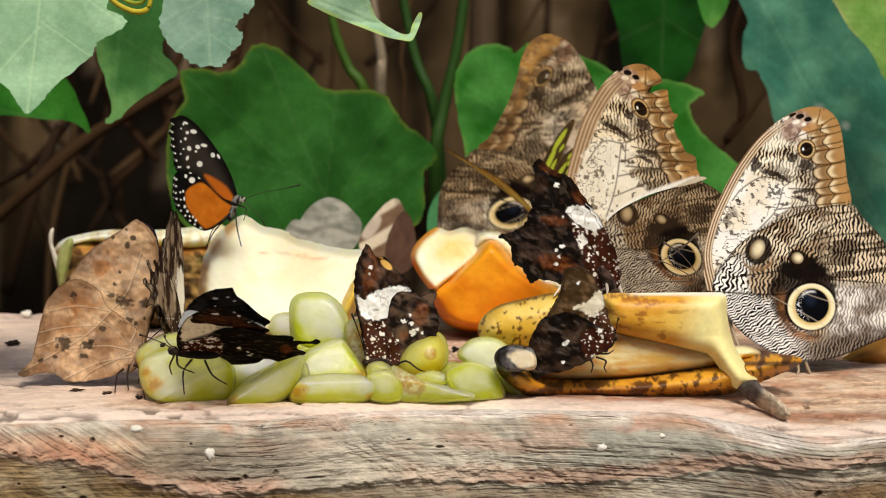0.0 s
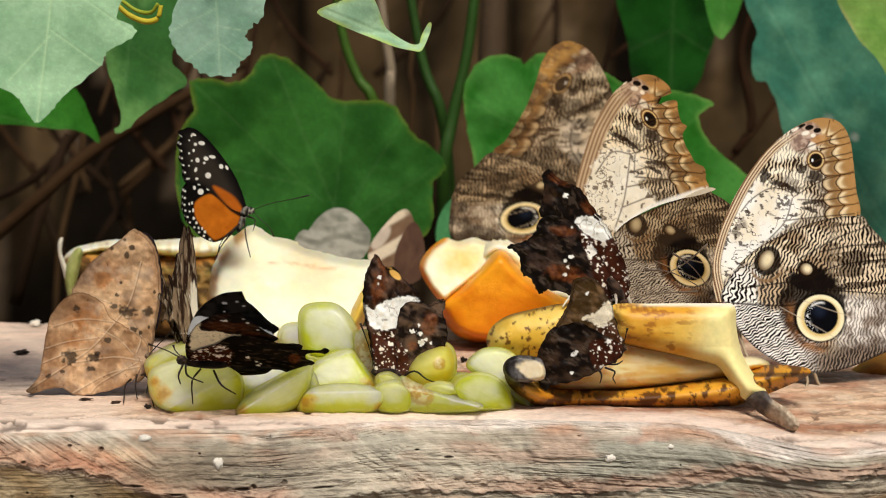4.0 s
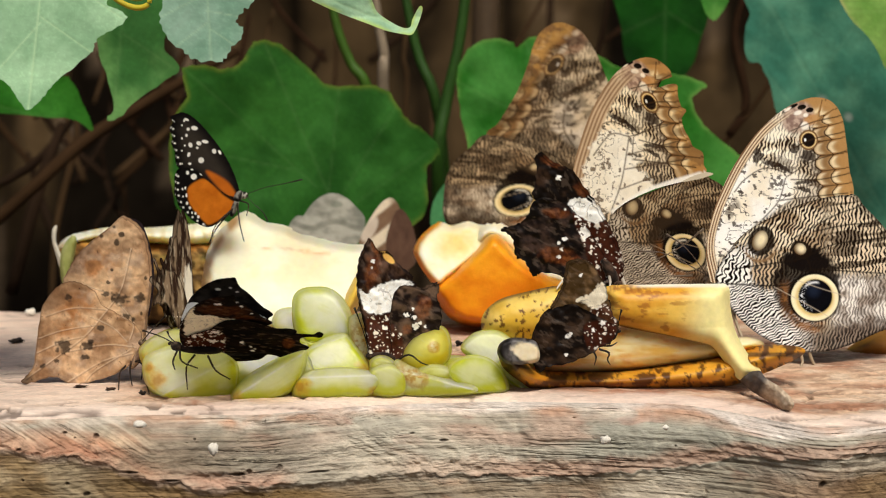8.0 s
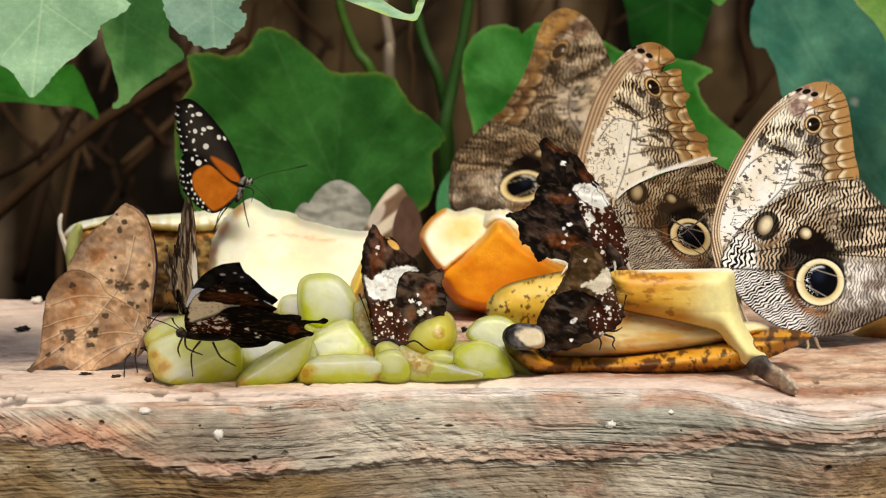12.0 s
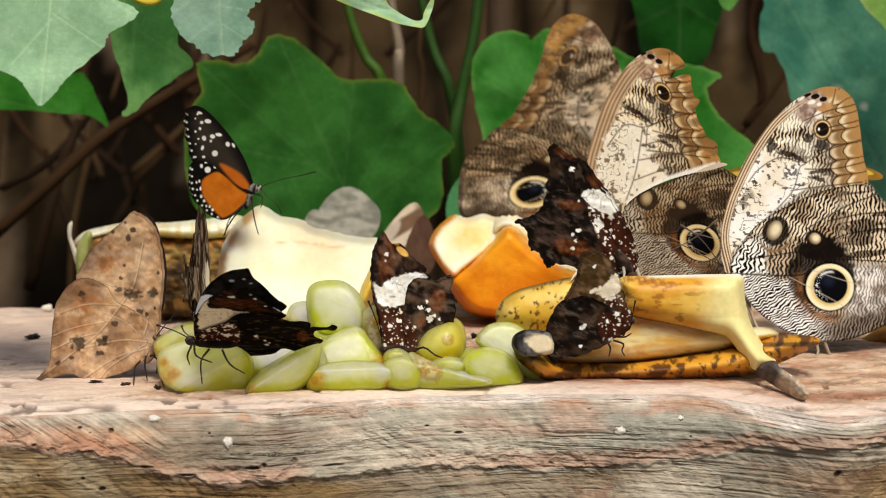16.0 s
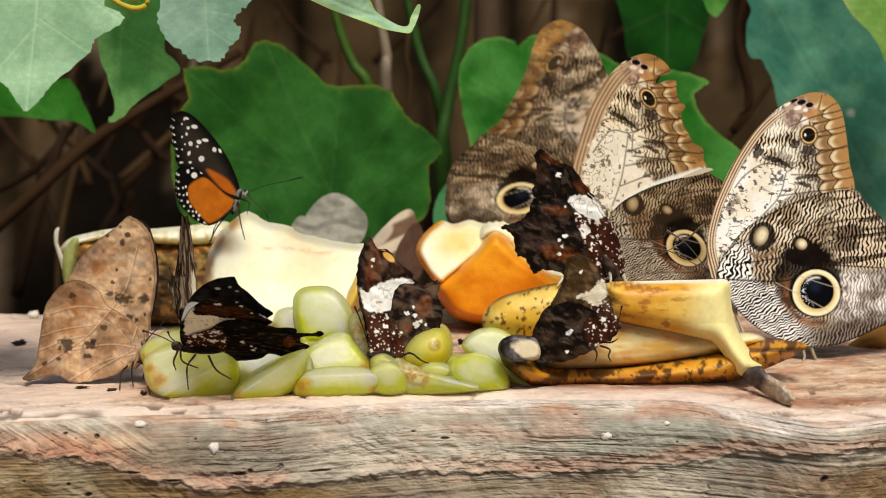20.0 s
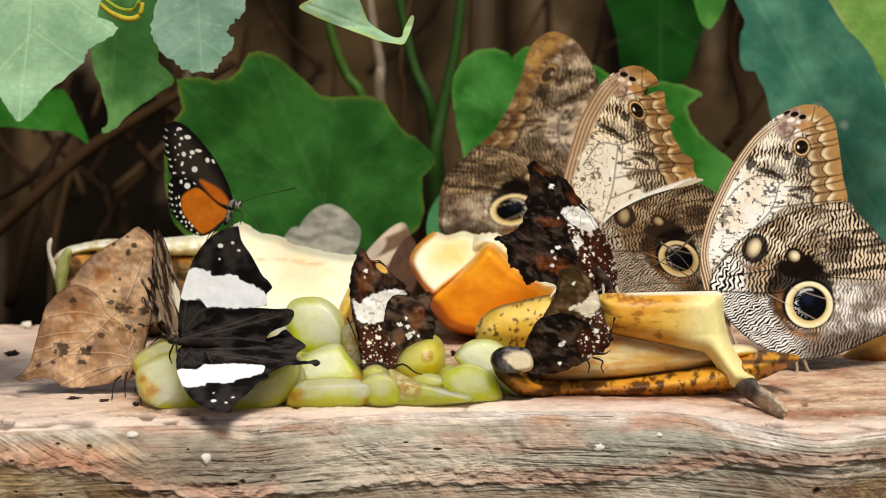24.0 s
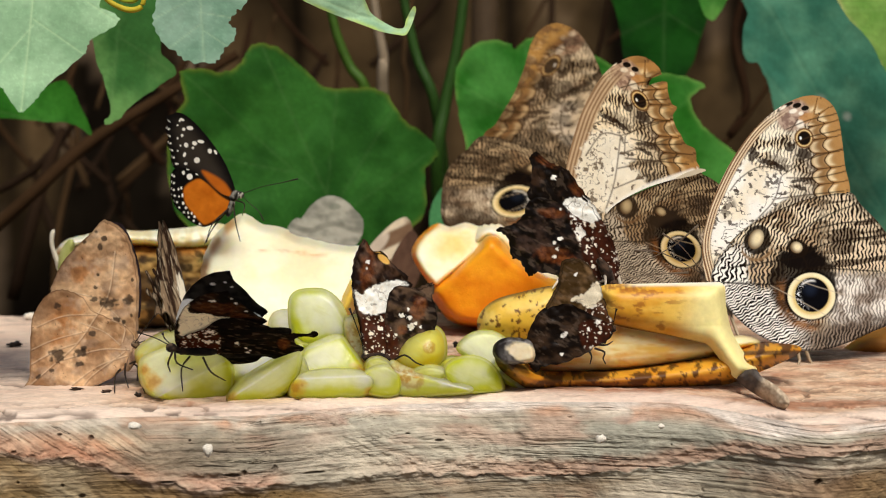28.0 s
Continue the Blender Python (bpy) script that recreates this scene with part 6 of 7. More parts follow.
    ph = clearwing_tones([(1020, 372), (1060, 430), (1085, 495), (1050, 490), (1035, 440), (1015, 390)], None, [(985, 452, 36, 16, 10), (1010, 462, 26, 10, 0), (985, 378, 26, 10, 5)], 113, base="#17100c", mid="#43322a", dots=((999, 423, 4.5), (1001, 371, 2), (990, 455, 4), (989, 430, 2.5), (994, 442, 2.5), (1036, 410, 9), (1026, 383, 7)))
    sheet_wings(o, at, fore, hind, 0.050, pf, ph, GLOSSY_WING, 1.3, ragged=3.5, far=(4, -3), tilt=lambda u, v: 0.00006 * (1085 - u))
    fuzzy(o, at, "body", 1080, 482, 0.0495, 28, 10, 60, "#1a120d", "#4a372a", seed=13)
    fuzzy(o, at, "head", 1094, 504, 0.0485, 8, 7, 0, "#1a120d", "#4a372a", seed=14)
    legs(o, at, [[(1078, 490, 0.048), (1080, 500, 0.035), (1079, 508, 0.026)], [(1060, 495, 0.048), (1064, 503, 0.034), (1064, 512, 0.026)], [(1000, 492, 0.05), (992, 502, 0.048), (985, 512, 0.045)]], "#cfc2ae", 0.0005)
    made["behind"] = o

    # on the banana flesh
    at = spot(1020, 650, 0.012)
    o = thing("banded_butterfly", at, "small dark brown butterfly with pale patch sitting on banana flesh", "butterfly", g)
    fore = [(1094, 578), (1084, 556), (1080, 534), (1076, 528), (1072, 504), (1064, 494), (1052, 472), (1030, 462), (1008, 466), (1002, 488), (998, 508), (988, 528), (978, 556), (1010, 590), (1050, 600)]
    hind = [(1094, 580), (1060, 562), (1020, 540), (992, 542), (966, 556), (952, 578), (942, 604), (928, 611), (936, 622), (942, 632), (948, 650), (956, 659), (968, 650), (1000, 645), (1034, 632), (1062, 616), (1082, 606)]
    pf = clearwing_tones([(1045, 550), (1078, 540), (1092, 575), (1060, 592)], [(1020, 532), (1046, 518), (1062, 500), (1072, 506), (1076, 528), (1052, 547), (1040, 540)], [], 121, base="#5a4222", mid="#7d6040", dots=((1028, 487, 3.5), (1042, 560, 6)), milk="#efe2c6")
    ph = clearwing_tones([(1035, 575), (1085, 570), (1085, 600), (1045, 620)], None, [], 123, base="#1c130d", mid="#3c2b1e", dots=((1006, 596, 5), (1011, 590, 3), (1002, 628, 3), (1066, 572, 4), (1050, 585, 3)))
    sheet_wings(o, at, fore, hind, 0.012, pf, ph, GLOSSY_WING, 1.2, ragged=3.0, far=(-3, -3), tilt=lambda u, v: 0.00004 * (1090 - u) - 0.003)
    fuzzy(o, at, "body", 1068, 596, 0.0125, 26, 9, -25, "#1a120d", "#4a372a", seed=15)
    fuzzy(o, at, "head", 1092, 584, 0.0125, 7, 6, 0, "#1a120d", "#4a372a", seed=16)
    legs(o, at, [[(1068, 612, 0.010), (1082, 612, 0.012), (1092, 606, 0.018)], [(1050, 622, 0.010), (1055, 632, 0.010), (1052, 646, 0.014)], [(1060, 618, 0.010), (1078, 625, 0.010), (1075, 636, 0.015), (1080, 646, 0.016)]])
    feelers(o, at, [[(1092, 580, 0.012), (1096, 566, 0.010), (1098, 556, 0.009), (1100, 548, 0.009)]])
    made["flesh"] = o
    return made


def dead_leaf_butterfly():
    at = spot(240, 668, 0.032)
    o = thing("leaf_butterfly", at, "brown dead-leaf butterfly with closed wings standing on the wooden slab", "butterfly")
    fore = [(247, 640), (254, 610), (259, 560), (266, 505), (264, 460), (254, 418), (240, 398), (220, 386), (212, 385), (192, 404), (166, 424), (138, 450), (122, 476), (112, 500), (135, 510), (180, 545), (215, 590)]
    hind = [(112, 501), (95, 514), (76, 540), (69, 572), (64, 615), (58, 650), (48, 664), (36, 676), (36, 676), (50, 680), (72, 672), (100, 668), (122, 679), (150, 678), (190, 668), (222, 652), (240, 632), (252, 600), (240, 575), (205, 553), (182, 540), (168, 516), (145, 502), (128, 498)]
    lines_h = [[(190, 548), (130, 545), (80, 560)], [(170, 575), (110, 585), (66, 600)], [(150, 595), (110, 605), (64, 625)], [(232, 618), (170, 655), (150, 676)], [(40, 675), (100, 632), (150, 595), (190, 548)], [(240, 615), (190, 610), (120, 622)], [(235, 625), (180, 640), (120, 676)], [(225, 605), (200, 580), (160, 560)], [(230, 600), (236, 575), (215, 560)]]
    lines_f = [[(190, 548), (215, 510), (232, 440)], [(250, 600), (230, 560), (190, 520), (150, 505)]]
    spots_h = ((122, 527, 6, 6, 0), (112, 612, 13, 14, 10), (155, 612, 12, 8, 0), (150, 632, 7, 5, 0), (100, 640, 5, 4, 0), (180, 580, 7, 5, 0), (75, 648, 6, 3, -30), (160, 605, 6, 4, 0))
    spots_f = ((248, 528, 10, 9, 30), (212, 530, 16, 11, 20), (225, 560, 8, 5, 30), (188, 520, 8, 6, 0), (215, 415, 5, 5, 0), (206, 430, 4, 6, 0), (202, 402, 3, 3, 0), (180, 418, 4, 3, 0), (198, 478, 3, 3, 0), (258, 492, 3, 4, 0), (236, 566, 3, 4, 0), (250, 555, 3, 3, 0), (192, 500, 4, 3, 0))

    def tone(lines, spots, orange, seed):
        def paint(u, v, d):
            c = mix(lin("#b08a66"), lin("#d9b48c"), step(0.3, 0.7, fbm(u / 30, v / 30, seed)))
            c = mix(c, lin("#b06a2a"), 0.7 * step(1.3, 0.3, ell(u, v, *orange)) * step(0.3, 0.6, fbm(u / 22, v / 22, seed + 1)))
            c = mix(c, lin("#a3968a"), 0.35 * step(0.55, 0.72, fbm(u / 24, v / 24, seed + 2)))
            c = mix(c, lin("#6a4a34"), 0.35 * step(0.45, 0.8, fbm(u / 8, v / 8, seed + 3)))
            c = mix(c, lin("#6e4c32"), 0.55 * step(0.5, 0.68, fbm(u / 34, v / 34, seed + 8)))
            c = c * (0.72 + 0.56 * fbm(u / 4, v / 4, seed + 6))[:, None]
            c = mix(c, lin("#5e4230"), 0.5 * veins(u - 1.5, v - 1.5, lines, 1.3))
            c = mix(c, lin("#e2c8a8"), 0.55 * veins(u, v, lines, 1.0))
            for s in spots:
                c = mix(c, lin("#2e2620"), 0.85 * step(1.25, 0.6, ell(u, v, *s) + 0.9 * (vn(u / 4, v / 4, seed + 4) - 0.5)))
            c = mix(c, lin("#3a2a1f"), specks(u, v, 22, seed + 5, 0.4, 0.6, 1.4) * 0.8)
            c = mix(c, lin("#241a14"), 0.8 * step(75, 45, u) * step(650, 672, v))
            return mix(c, lin("#5a4030"), 0.5 * step(3, 1, d))
        return paint
    sheet_wings(o, at, fore, hind, 0.032, tone(lines_f, spots_f, (175, 470, 45, 30, -30), 131), tone(lines_h, spots_h, (130, 560, 55, 40, -40), 141), WING, 1.4, far=(3, -2), ragged=1.6)
    upper = lambda u, v, d: mix(mix(lin("#140f10"), lin("#3a2f33"), fbm(u / 6, v / 14, 151)), lin("#f0eadf"), step(1.1, 0.7, ell(u, v, 246, 413, 4, 6, -20)))
    solid("forewing", [(222, 390), (238, 388), (252, 398), (264, 430), (272, 470), (272, 510), (264, 560), (255, 540), (256, 470), (246, 425)], 0.0365, WING, o, at, upper, 1.6, 0.0002)
    fuzzy(o, at, "body", 243, 634, 0.0325, 22, 8, -62, "#6a5040", "#a08468", seed=21)
    fuzzy(o, at, "head", 252, 606, 0.0325, 8, 7, 0, "#4a3a30", "#8f7860", seed=22)
    feelers(o, at, [[(252, 604, 0.031), (268, 585, 0.03), (280, 572, 0.029), (292, 560, 0.028)], [(254, 606, 0.032), (275, 602, 0.034), (300, 612, 0.035)]])
    legs(o, at, [[(232, 640, 0.030), (230, 660, 0.024), (234, 683, 0.020)], [(240, 640, 0.030), (266, 636, 0.022), (258, 670, 0.012), (264, 697, 0.004)], [(222, 648, 0.031), (212, 660, 0.026), (210, 690, 0.012)], [(236, 640, 0.034), (252, 645, 0.030), (250, 672, 0.026)]])
    return o


def tiger():
    at = spot(425, 375, 0.098)
    o = thing("tiger_butterfly", at, "black butterfly with orange hindwing and white dots perched on the melon", "butterfly")
    fore = [(420, 354), (423, 335), (410, 298), (392, 266), (366, 232), (342, 208), (325, 201), (316, 204), (304, 209), (309, 218), (303, 230), (308, 244), (306, 256), (312, 270), (313, 286), (320, 300), (350, 315), (390, 348)]
    hind = [(419, 352), (398, 343), (372, 322), (350, 304), (330, 297), (318, 302), (312, 314), (312, 328), (311, 342), (316, 356), (320, 368), (332, 380), (342, 391), (356, 399), (370, 402), (388, 394), (404, 380), (415, 368)]
    white_f = ((330, 212, 6, 3, 20), (344, 227, 8, 5, 10), (333, 229, 4, 4, 0), (330, 240, 3, 4, 0), (337, 257, 5, 6, -20), (352, 254, 6, 5, 20), (363, 251, 8, 4, 10), (349, 262, 3, 3, 0), (379, 268, 5, 6, -20), (389, 270, 3, 6, -30), (356, 284, 7, 7, 0), (334, 274, 3.5, 6, 20), (336, 290, 4, 3, 0), (322, 222, 2, 2, 0), (326, 214, 2, 3, 0), (322, 245, 2, 3, 0), (327, 258, 2, 2.5, 0), (322, 267, 2, 2, 0), (322, 290, 2, 2, 0))
    white_h = ((343, 313, 6, 6, 0), (357, 308, 4, 3, 0), (362, 303, 3, 3, 0), (332, 306, 3, 4, 0), (340, 300, 3, 2, 0), (328, 333, 2, 3, 0), (330, 346, 2, 4, 0), (331, 360, 2.5, 3.5, 0), (336, 368, 2.5, 3, 0), (340, 377, 2, 2.5, 0), (346, 378, 2, 3, 0), (351, 384, 2.5, 3, 0), (323, 335, 2, 2.5, 0), (324, 348, 2, 2, 0))

    def rim_dots(u, v, line, pitch):
        dm, s, _, _ = near(u, v, line)
        return step(2.5, 1.2, np.hypot(dm - 3.5, ((s / pitch) % 1 - 0.5) * pitch))

    def pf(u, v, d):
        c = mix(lin("#100e0d"), lin("#3a332c"), step(0.0, 26, d) * 0.8)
        c = mix(c, lin("#c4661a"), 0.9 * step(-4, 3, depth_in(u, v, [(420, 352), (405, 325), (380, 308), (365, 304), (385, 330), (408, 350)])))
        for e in white_f:
            c = mix(c, lin("#ece8de"), step(0.85, 0.6, ell(u, v, *e)))
        return mix(c, lin("#ece8de"), rim_dots(u, v, [(304, 209), (303, 230), (306, 256), (313, 286), (320, 300)], 13))

    def ph(u, v, d):
        z = depth_in(u, v, [(416, 360), (395, 345), (365, 318), (345, 322), (332, 335), (334, 358), (345, 375), (362, 394), (372, 398), (390, 388), (404, 376)])
        c = mix(lin("#100e0d"), mix(lin("#b35a12"), lin("#d77a20"), fbm(u / 16, v / 16, 161)), step(-2, 3, z))
        c = mix(c, lin("#2a1c10"), 0.9 * step(3.5, 1.5, near(u, v, [(410, 352), (380, 326), (360, 312)])[0]))
        for e in white_h:
            c = mix(c, lin("#ece8de"), step(1.0, 0.75, ell(u, v, *e)))
        return mix(c, lin("#ece8de"), rim_dots(u, v, [(312, 306), (311, 342), (320, 368), (342, 391), (360, 401)], 12))
    sheet_wings(o, at, fore, hind, 0.098, pf, ph, WING, 1.0, far=(-3, -2))
    fuzzy(o, at, "body", 416, 366, 0.0975, 20, 5.5, -70, "#0f0d0c", "#8a857a", seed=31)
    fuzzy(o, at, "thorax", 422, 348, 0.0975, 11, 8, -60, "#0f0d0c", "#8a857a", seed=32)
    fuzzy(o, at, "head", 432, 346, 0.0975, 7, 6.5, 0, "#0f0d0c", "#b8b2a4", seed=33)
    feelers(o, at, [[(436, 344, 0.097), (470, 332, 0.096), (505, 325, 0.095), (535, 318, 0.094)], [(437, 348, 0.097), (450, 362, 0.096), (465, 375, 0.095), (474, 392, 0.095)]], r=0.00014)
    legs(o, at, [[(420, 360, 0.096), (424, 395, 0.090), (432, 428, 0.088)], [(412, 370, 0.096), (382, 398, 0.094), (372, 430, 0.094)], [(426, 356, 0.097), (440, 362, 0.094), (436, 382, 0.10)], [(410, 374, 0.098), (385, 402, 0.10), (368, 434, 0.098)]], r=0.00026)
    return o


def hinged(name, outline, k, u0, v0, matl, root, paint, back, size=1.4):
    """A wing drawn flat from its hinge; its own origin lies on the hinge."""
    flat = lambda u, v, y: np.stack([(u - u0) * k, y + 0.0008 * (fbm(u / 40, v / 40, 5) - 0.5), (v0 - v) * k], -1)
    return solid(name, outline, 0.0, matl, root, None, paint, size, 0.00016, flat_map=flat, back=back)


def opening_butterfly():
    """The one that spreads and folds its wings on the grapes."""
    k = 0.000188
    at = spot(326, 612, 0.0)
    o = thing("banded_butterfly", at, "dark butterfly on grapes opening and folding black white-banded wings", "butterfly", "dark white-banded butterflies")
    fore = [(318, 604), (316, 565), (322, 525), (335, 484), (350, 452), (372, 425), (398, 408), (424, 402), (428, 408), (433, 430), (450, 456), (468, 490), (480, 502), (486, 514), (476, 526), (476, 545), (460, 549), (400, 562), (345, 604)]
    hind = [(320, 606), (360, 574), (400, 556), (450, 550), (490, 552), (516, 552), (526, 560), (516, 580), (492, 590), (478, 600), (474, 616), (494, 625), (490, 631), (462, 632), (430, 636), (390, 634), (340, 628)]
    hind_near = [(320, 642), (324, 576), (342, 552), (372, 536), (392, 510), (412, 497), (445, 500), (482, 522), (512, 550), (532, 552), (556, 555), (567, 546), (575, 556), (567, 568), (553, 564), (534, 568), (532, 590), (546, 612), (524, 640), (506, 668), (490, 648), (470, 640), (450, 662), (400, 668), (360, 664), (335, 652)]
    band = [(333, 482), (372, 482), (378, 491), (420, 490), (430, 500), (455, 510), (478, 528), (477, 545), (440, 551), (370, 548), (355, 535), (318, 530)]

    def upper_f(u, v, d):
        c = mix(lin("#0e0c0c"), lin("#2c2826"), step(0.35, 0.7, fbm(u / 22, v / 22, 171)))
        w = depth_in(u, v, band) + 4 * (vn(u / 6, v / 6, 172) - 0.5)
        c = mix(c, mix(lin("#eef1f3"), lin("#fdfdfb"), fbm(u / 20, v / 20, 173)), step(-1, 1.5, w))
        for x, y, a, b in ((394, 437, 5, 4), (416, 432, 3, 2.4), (427, 446, 3, 2.2), (392, 461, 2, 1.6)):
            c = mix(c, lin("#f2f0ea"), step(1.15, 0.8, ell(u, v, x, y, a, b)))
        return mix(c, lin("#4a4440"), 0.5 * veins(u, v, [[(322, 600), (350, 560), (378, 548)], [(322, 600), (390, 570), (460, 549)], [(322, 600), (330, 540)]], 1.2))

    def upper_h(u, v, d):
        c = mix(lin("#0f0d0c"), lin("#332e2b"), step(0.35, 0.7, fbm(u / 22, v / 10, 175)))
        return mix(c, lin("#5a524c"), 0.5 * veins(u, v, [[(325, 604), (400, 590), (500, 565)], [(325, 606), (420, 605), (475, 612)], [(325, 604), (410, 580), (470, 560)]], 1.3))
    under_f = clearwing_tones(None, [(328, 562), (333, 500), (345, 446), (354, 446), (352, 480), (380, 484), (402, 496), (422, 500), (404, 530), (372, 552)], [(400, 462, 46, 24, 12), (430, 500, 30, 14, -30)], 181, base="#120905", mid="#2e190d", dots=((397, 438, 6), (430, 430, 3), (436, 448, 3), (452, 476, 2.5)), grain=20, milk="#fff0cf", warm=0.25)
    under_h = clearwing_tones([(318, 660), (318, 550), (372, 528), (398, 560), (392, 620), (385, 668)], None, [(512, 590, 12, 22, 0)], 183, base="#0a0503", mid="#180e08", dots=((427, 588, 4), (441, 606, 3), (443, 622, 4), (448, 616, 2), (382, 546, 8), (374, 583, 7), (392, 586, 4), (368, 619, 5), (382, 640, 5), (343, 561, 4), (404, 668, 2), (470, 640, 2)), grain=10)
    near_pair = thing("near_wings", (0, 0, 0), "", "")
    far_pair = thing("far_wings", (0, 0, 0), "", "")
    for pair, front_f, back_f, front_h, back_h, y in ((near_pair, under_f, upper_f, under_h, upper_h, -0.0004), (far_pair, upper_f, under_f, upper_h, under_h, 0.0006)):
        f = hinged("forewing", fore, k, 320, 606, SHADED_WING, None, front_f, back_f)
        h = hinged("hindwing", hind if pair is far_pair else hind_near, k, 320, 606, SHADED_WING, None, front_h, back_h)
        f.location, h.location = (0, 0.0003, 0), (0, -0.0003, 0)
        f.parent = h.parent = pair
        pair.parent = o
        pair.location = (0, y, 0)
    fuzzy(o, at, "body", 352, 618, 0.0, 44, 9, 4, "#0f0b09", "#2f241d", c=10, seed=41)
    fuzzy(o, at, "head", 312, 613, -0.001, 10, 9, 0, "#17110d", "#5a4a3c", seed=42)
    feelers(o, at, [[(308, 608, -0.002), (285, 596, -0.004), (262, 588, -0.006), (252, 585, -0.007)], [(310, 606, 0.0), (300, 596, 0.0), (296, 586, 0.0)]])
    legs(o, at, [[(345, 628, -0.006), (330, 650, -0.009), (332, 690, -0.008)], [(368, 630, -0.006), (382, 656, -0.010), (408, 672, -0.008)], [(318, 620, -0.003), (322, 640, -0.006), (350, 652, -0.006)], [(314, 620, -0.002), (306, 640, -0.001), (310, 655, 0.0)]])
    return o, near_pair, far_pair


def edge_on():
    """A pale streaked butterfly seen almost along its closed wings."""
    k = 0.000196
    at = spot(333, 592, 0.032)
    o = thing("streaked_butterfly", at, "grey-brown streaked butterfly with ragged closed wings on the fruit", "butterfly")
    fore = [(0, 0), (-12, -60), (-16, -130), (-10, -196), (2, -226), (10, -214), (22, -196), (26, -180), (34, -176), (44, -150), (60, -128), (66, -104), (58, -70), (44, -36), (20, -8)]
    hind = [(0, 4), (8, -50), (24, -96), (44, -116), (66, -122), (78, -142), (84, -138), (72, -116), (76, -100), (90, -112), (97, -104), (86, -94), (74, -84), (84, -70), (90, -58), (76, -62), (64, -52), (60, -40), (40, -12), (14, 12)]

    def tone(seed, white):
        def paint(u, v, d):
            c = mix(lin("#332219"), lin("#8a735c"), step(0.40, 0.66, fbm(u / 9, v / 34, seed)))
            c = mix(c, lin("#b9a78e"), 0.7 * step(0.60, 0.72, fbm(u / 5, v / 22, seed + 2)))
            c = mix(c, lin("#ece0cc"), white * step(1.1, 0.7, ell(u, v, -2, -82, 15, 44) + 0.8 * (fbm(u / 6, v / 16, seed + 4) - 0.5)))
            c = mix(c, lin("#ece0d0"), specks(u, v, 8, seed, 0.35, 0.6, 1.8) * step(-60, -30, v))
            return mix(c, lin("#17100c"), 0.7 * step(3, 1, d))
        return paint
    for nm, pts, y, s in (("forewing", fore, -0.0006, 191), ("hindwing", hind, -0.0012, 193), ("forewing", fore, 0.0012, 195), ("hindwing", hind, 0.0018, 197)):
        w = hinged(nm, pts, k, 0, 0, WING, o, tone(s, 1.0 if "fore" in nm else 0.4), None, 1.4)
        w.location = (0, y, 0)
    blob("body", np.array([0.004, 0.0003, -0.001]), (0.008, 0.0016, 0.0018), BODY, o, None, lambda p: np.broadcast_to(lin("#2a1e16"), (len(p), 3)), 0.15, 51, 10, 12, 10)
    blob("head", np.array([-0.0045, 0.0003, -0.0012]), (0.0016, 0.0014, 0.0014), BODY, o, None, lambda p: np.broadcast_to(lin("#2a1e16"), (len(p), 3)), 0.15, 52, 8, 10)
    for y in (-0.0012, 0.0016):
        tube("antenna", [(-0.005, y * 0.3, -0.001), (-0.012, y * 2, 0.002), (-0.019, y * 4, 0.003)], [0.00016, 0.00016, 0.0004], CHITIN, o, None, 5, lin("#3a2c22"))
        for x in (-0.003, 0.0, 0.004):
            tube("leg", [(x, y * 0.5, -0.002), (x, y * 2.4, -0.001), (x - 0.001, y * 3, -0.009)], [0.0003, 0.0002], CHITIN, o, None, 5, lin("#2a201a"))
    return o


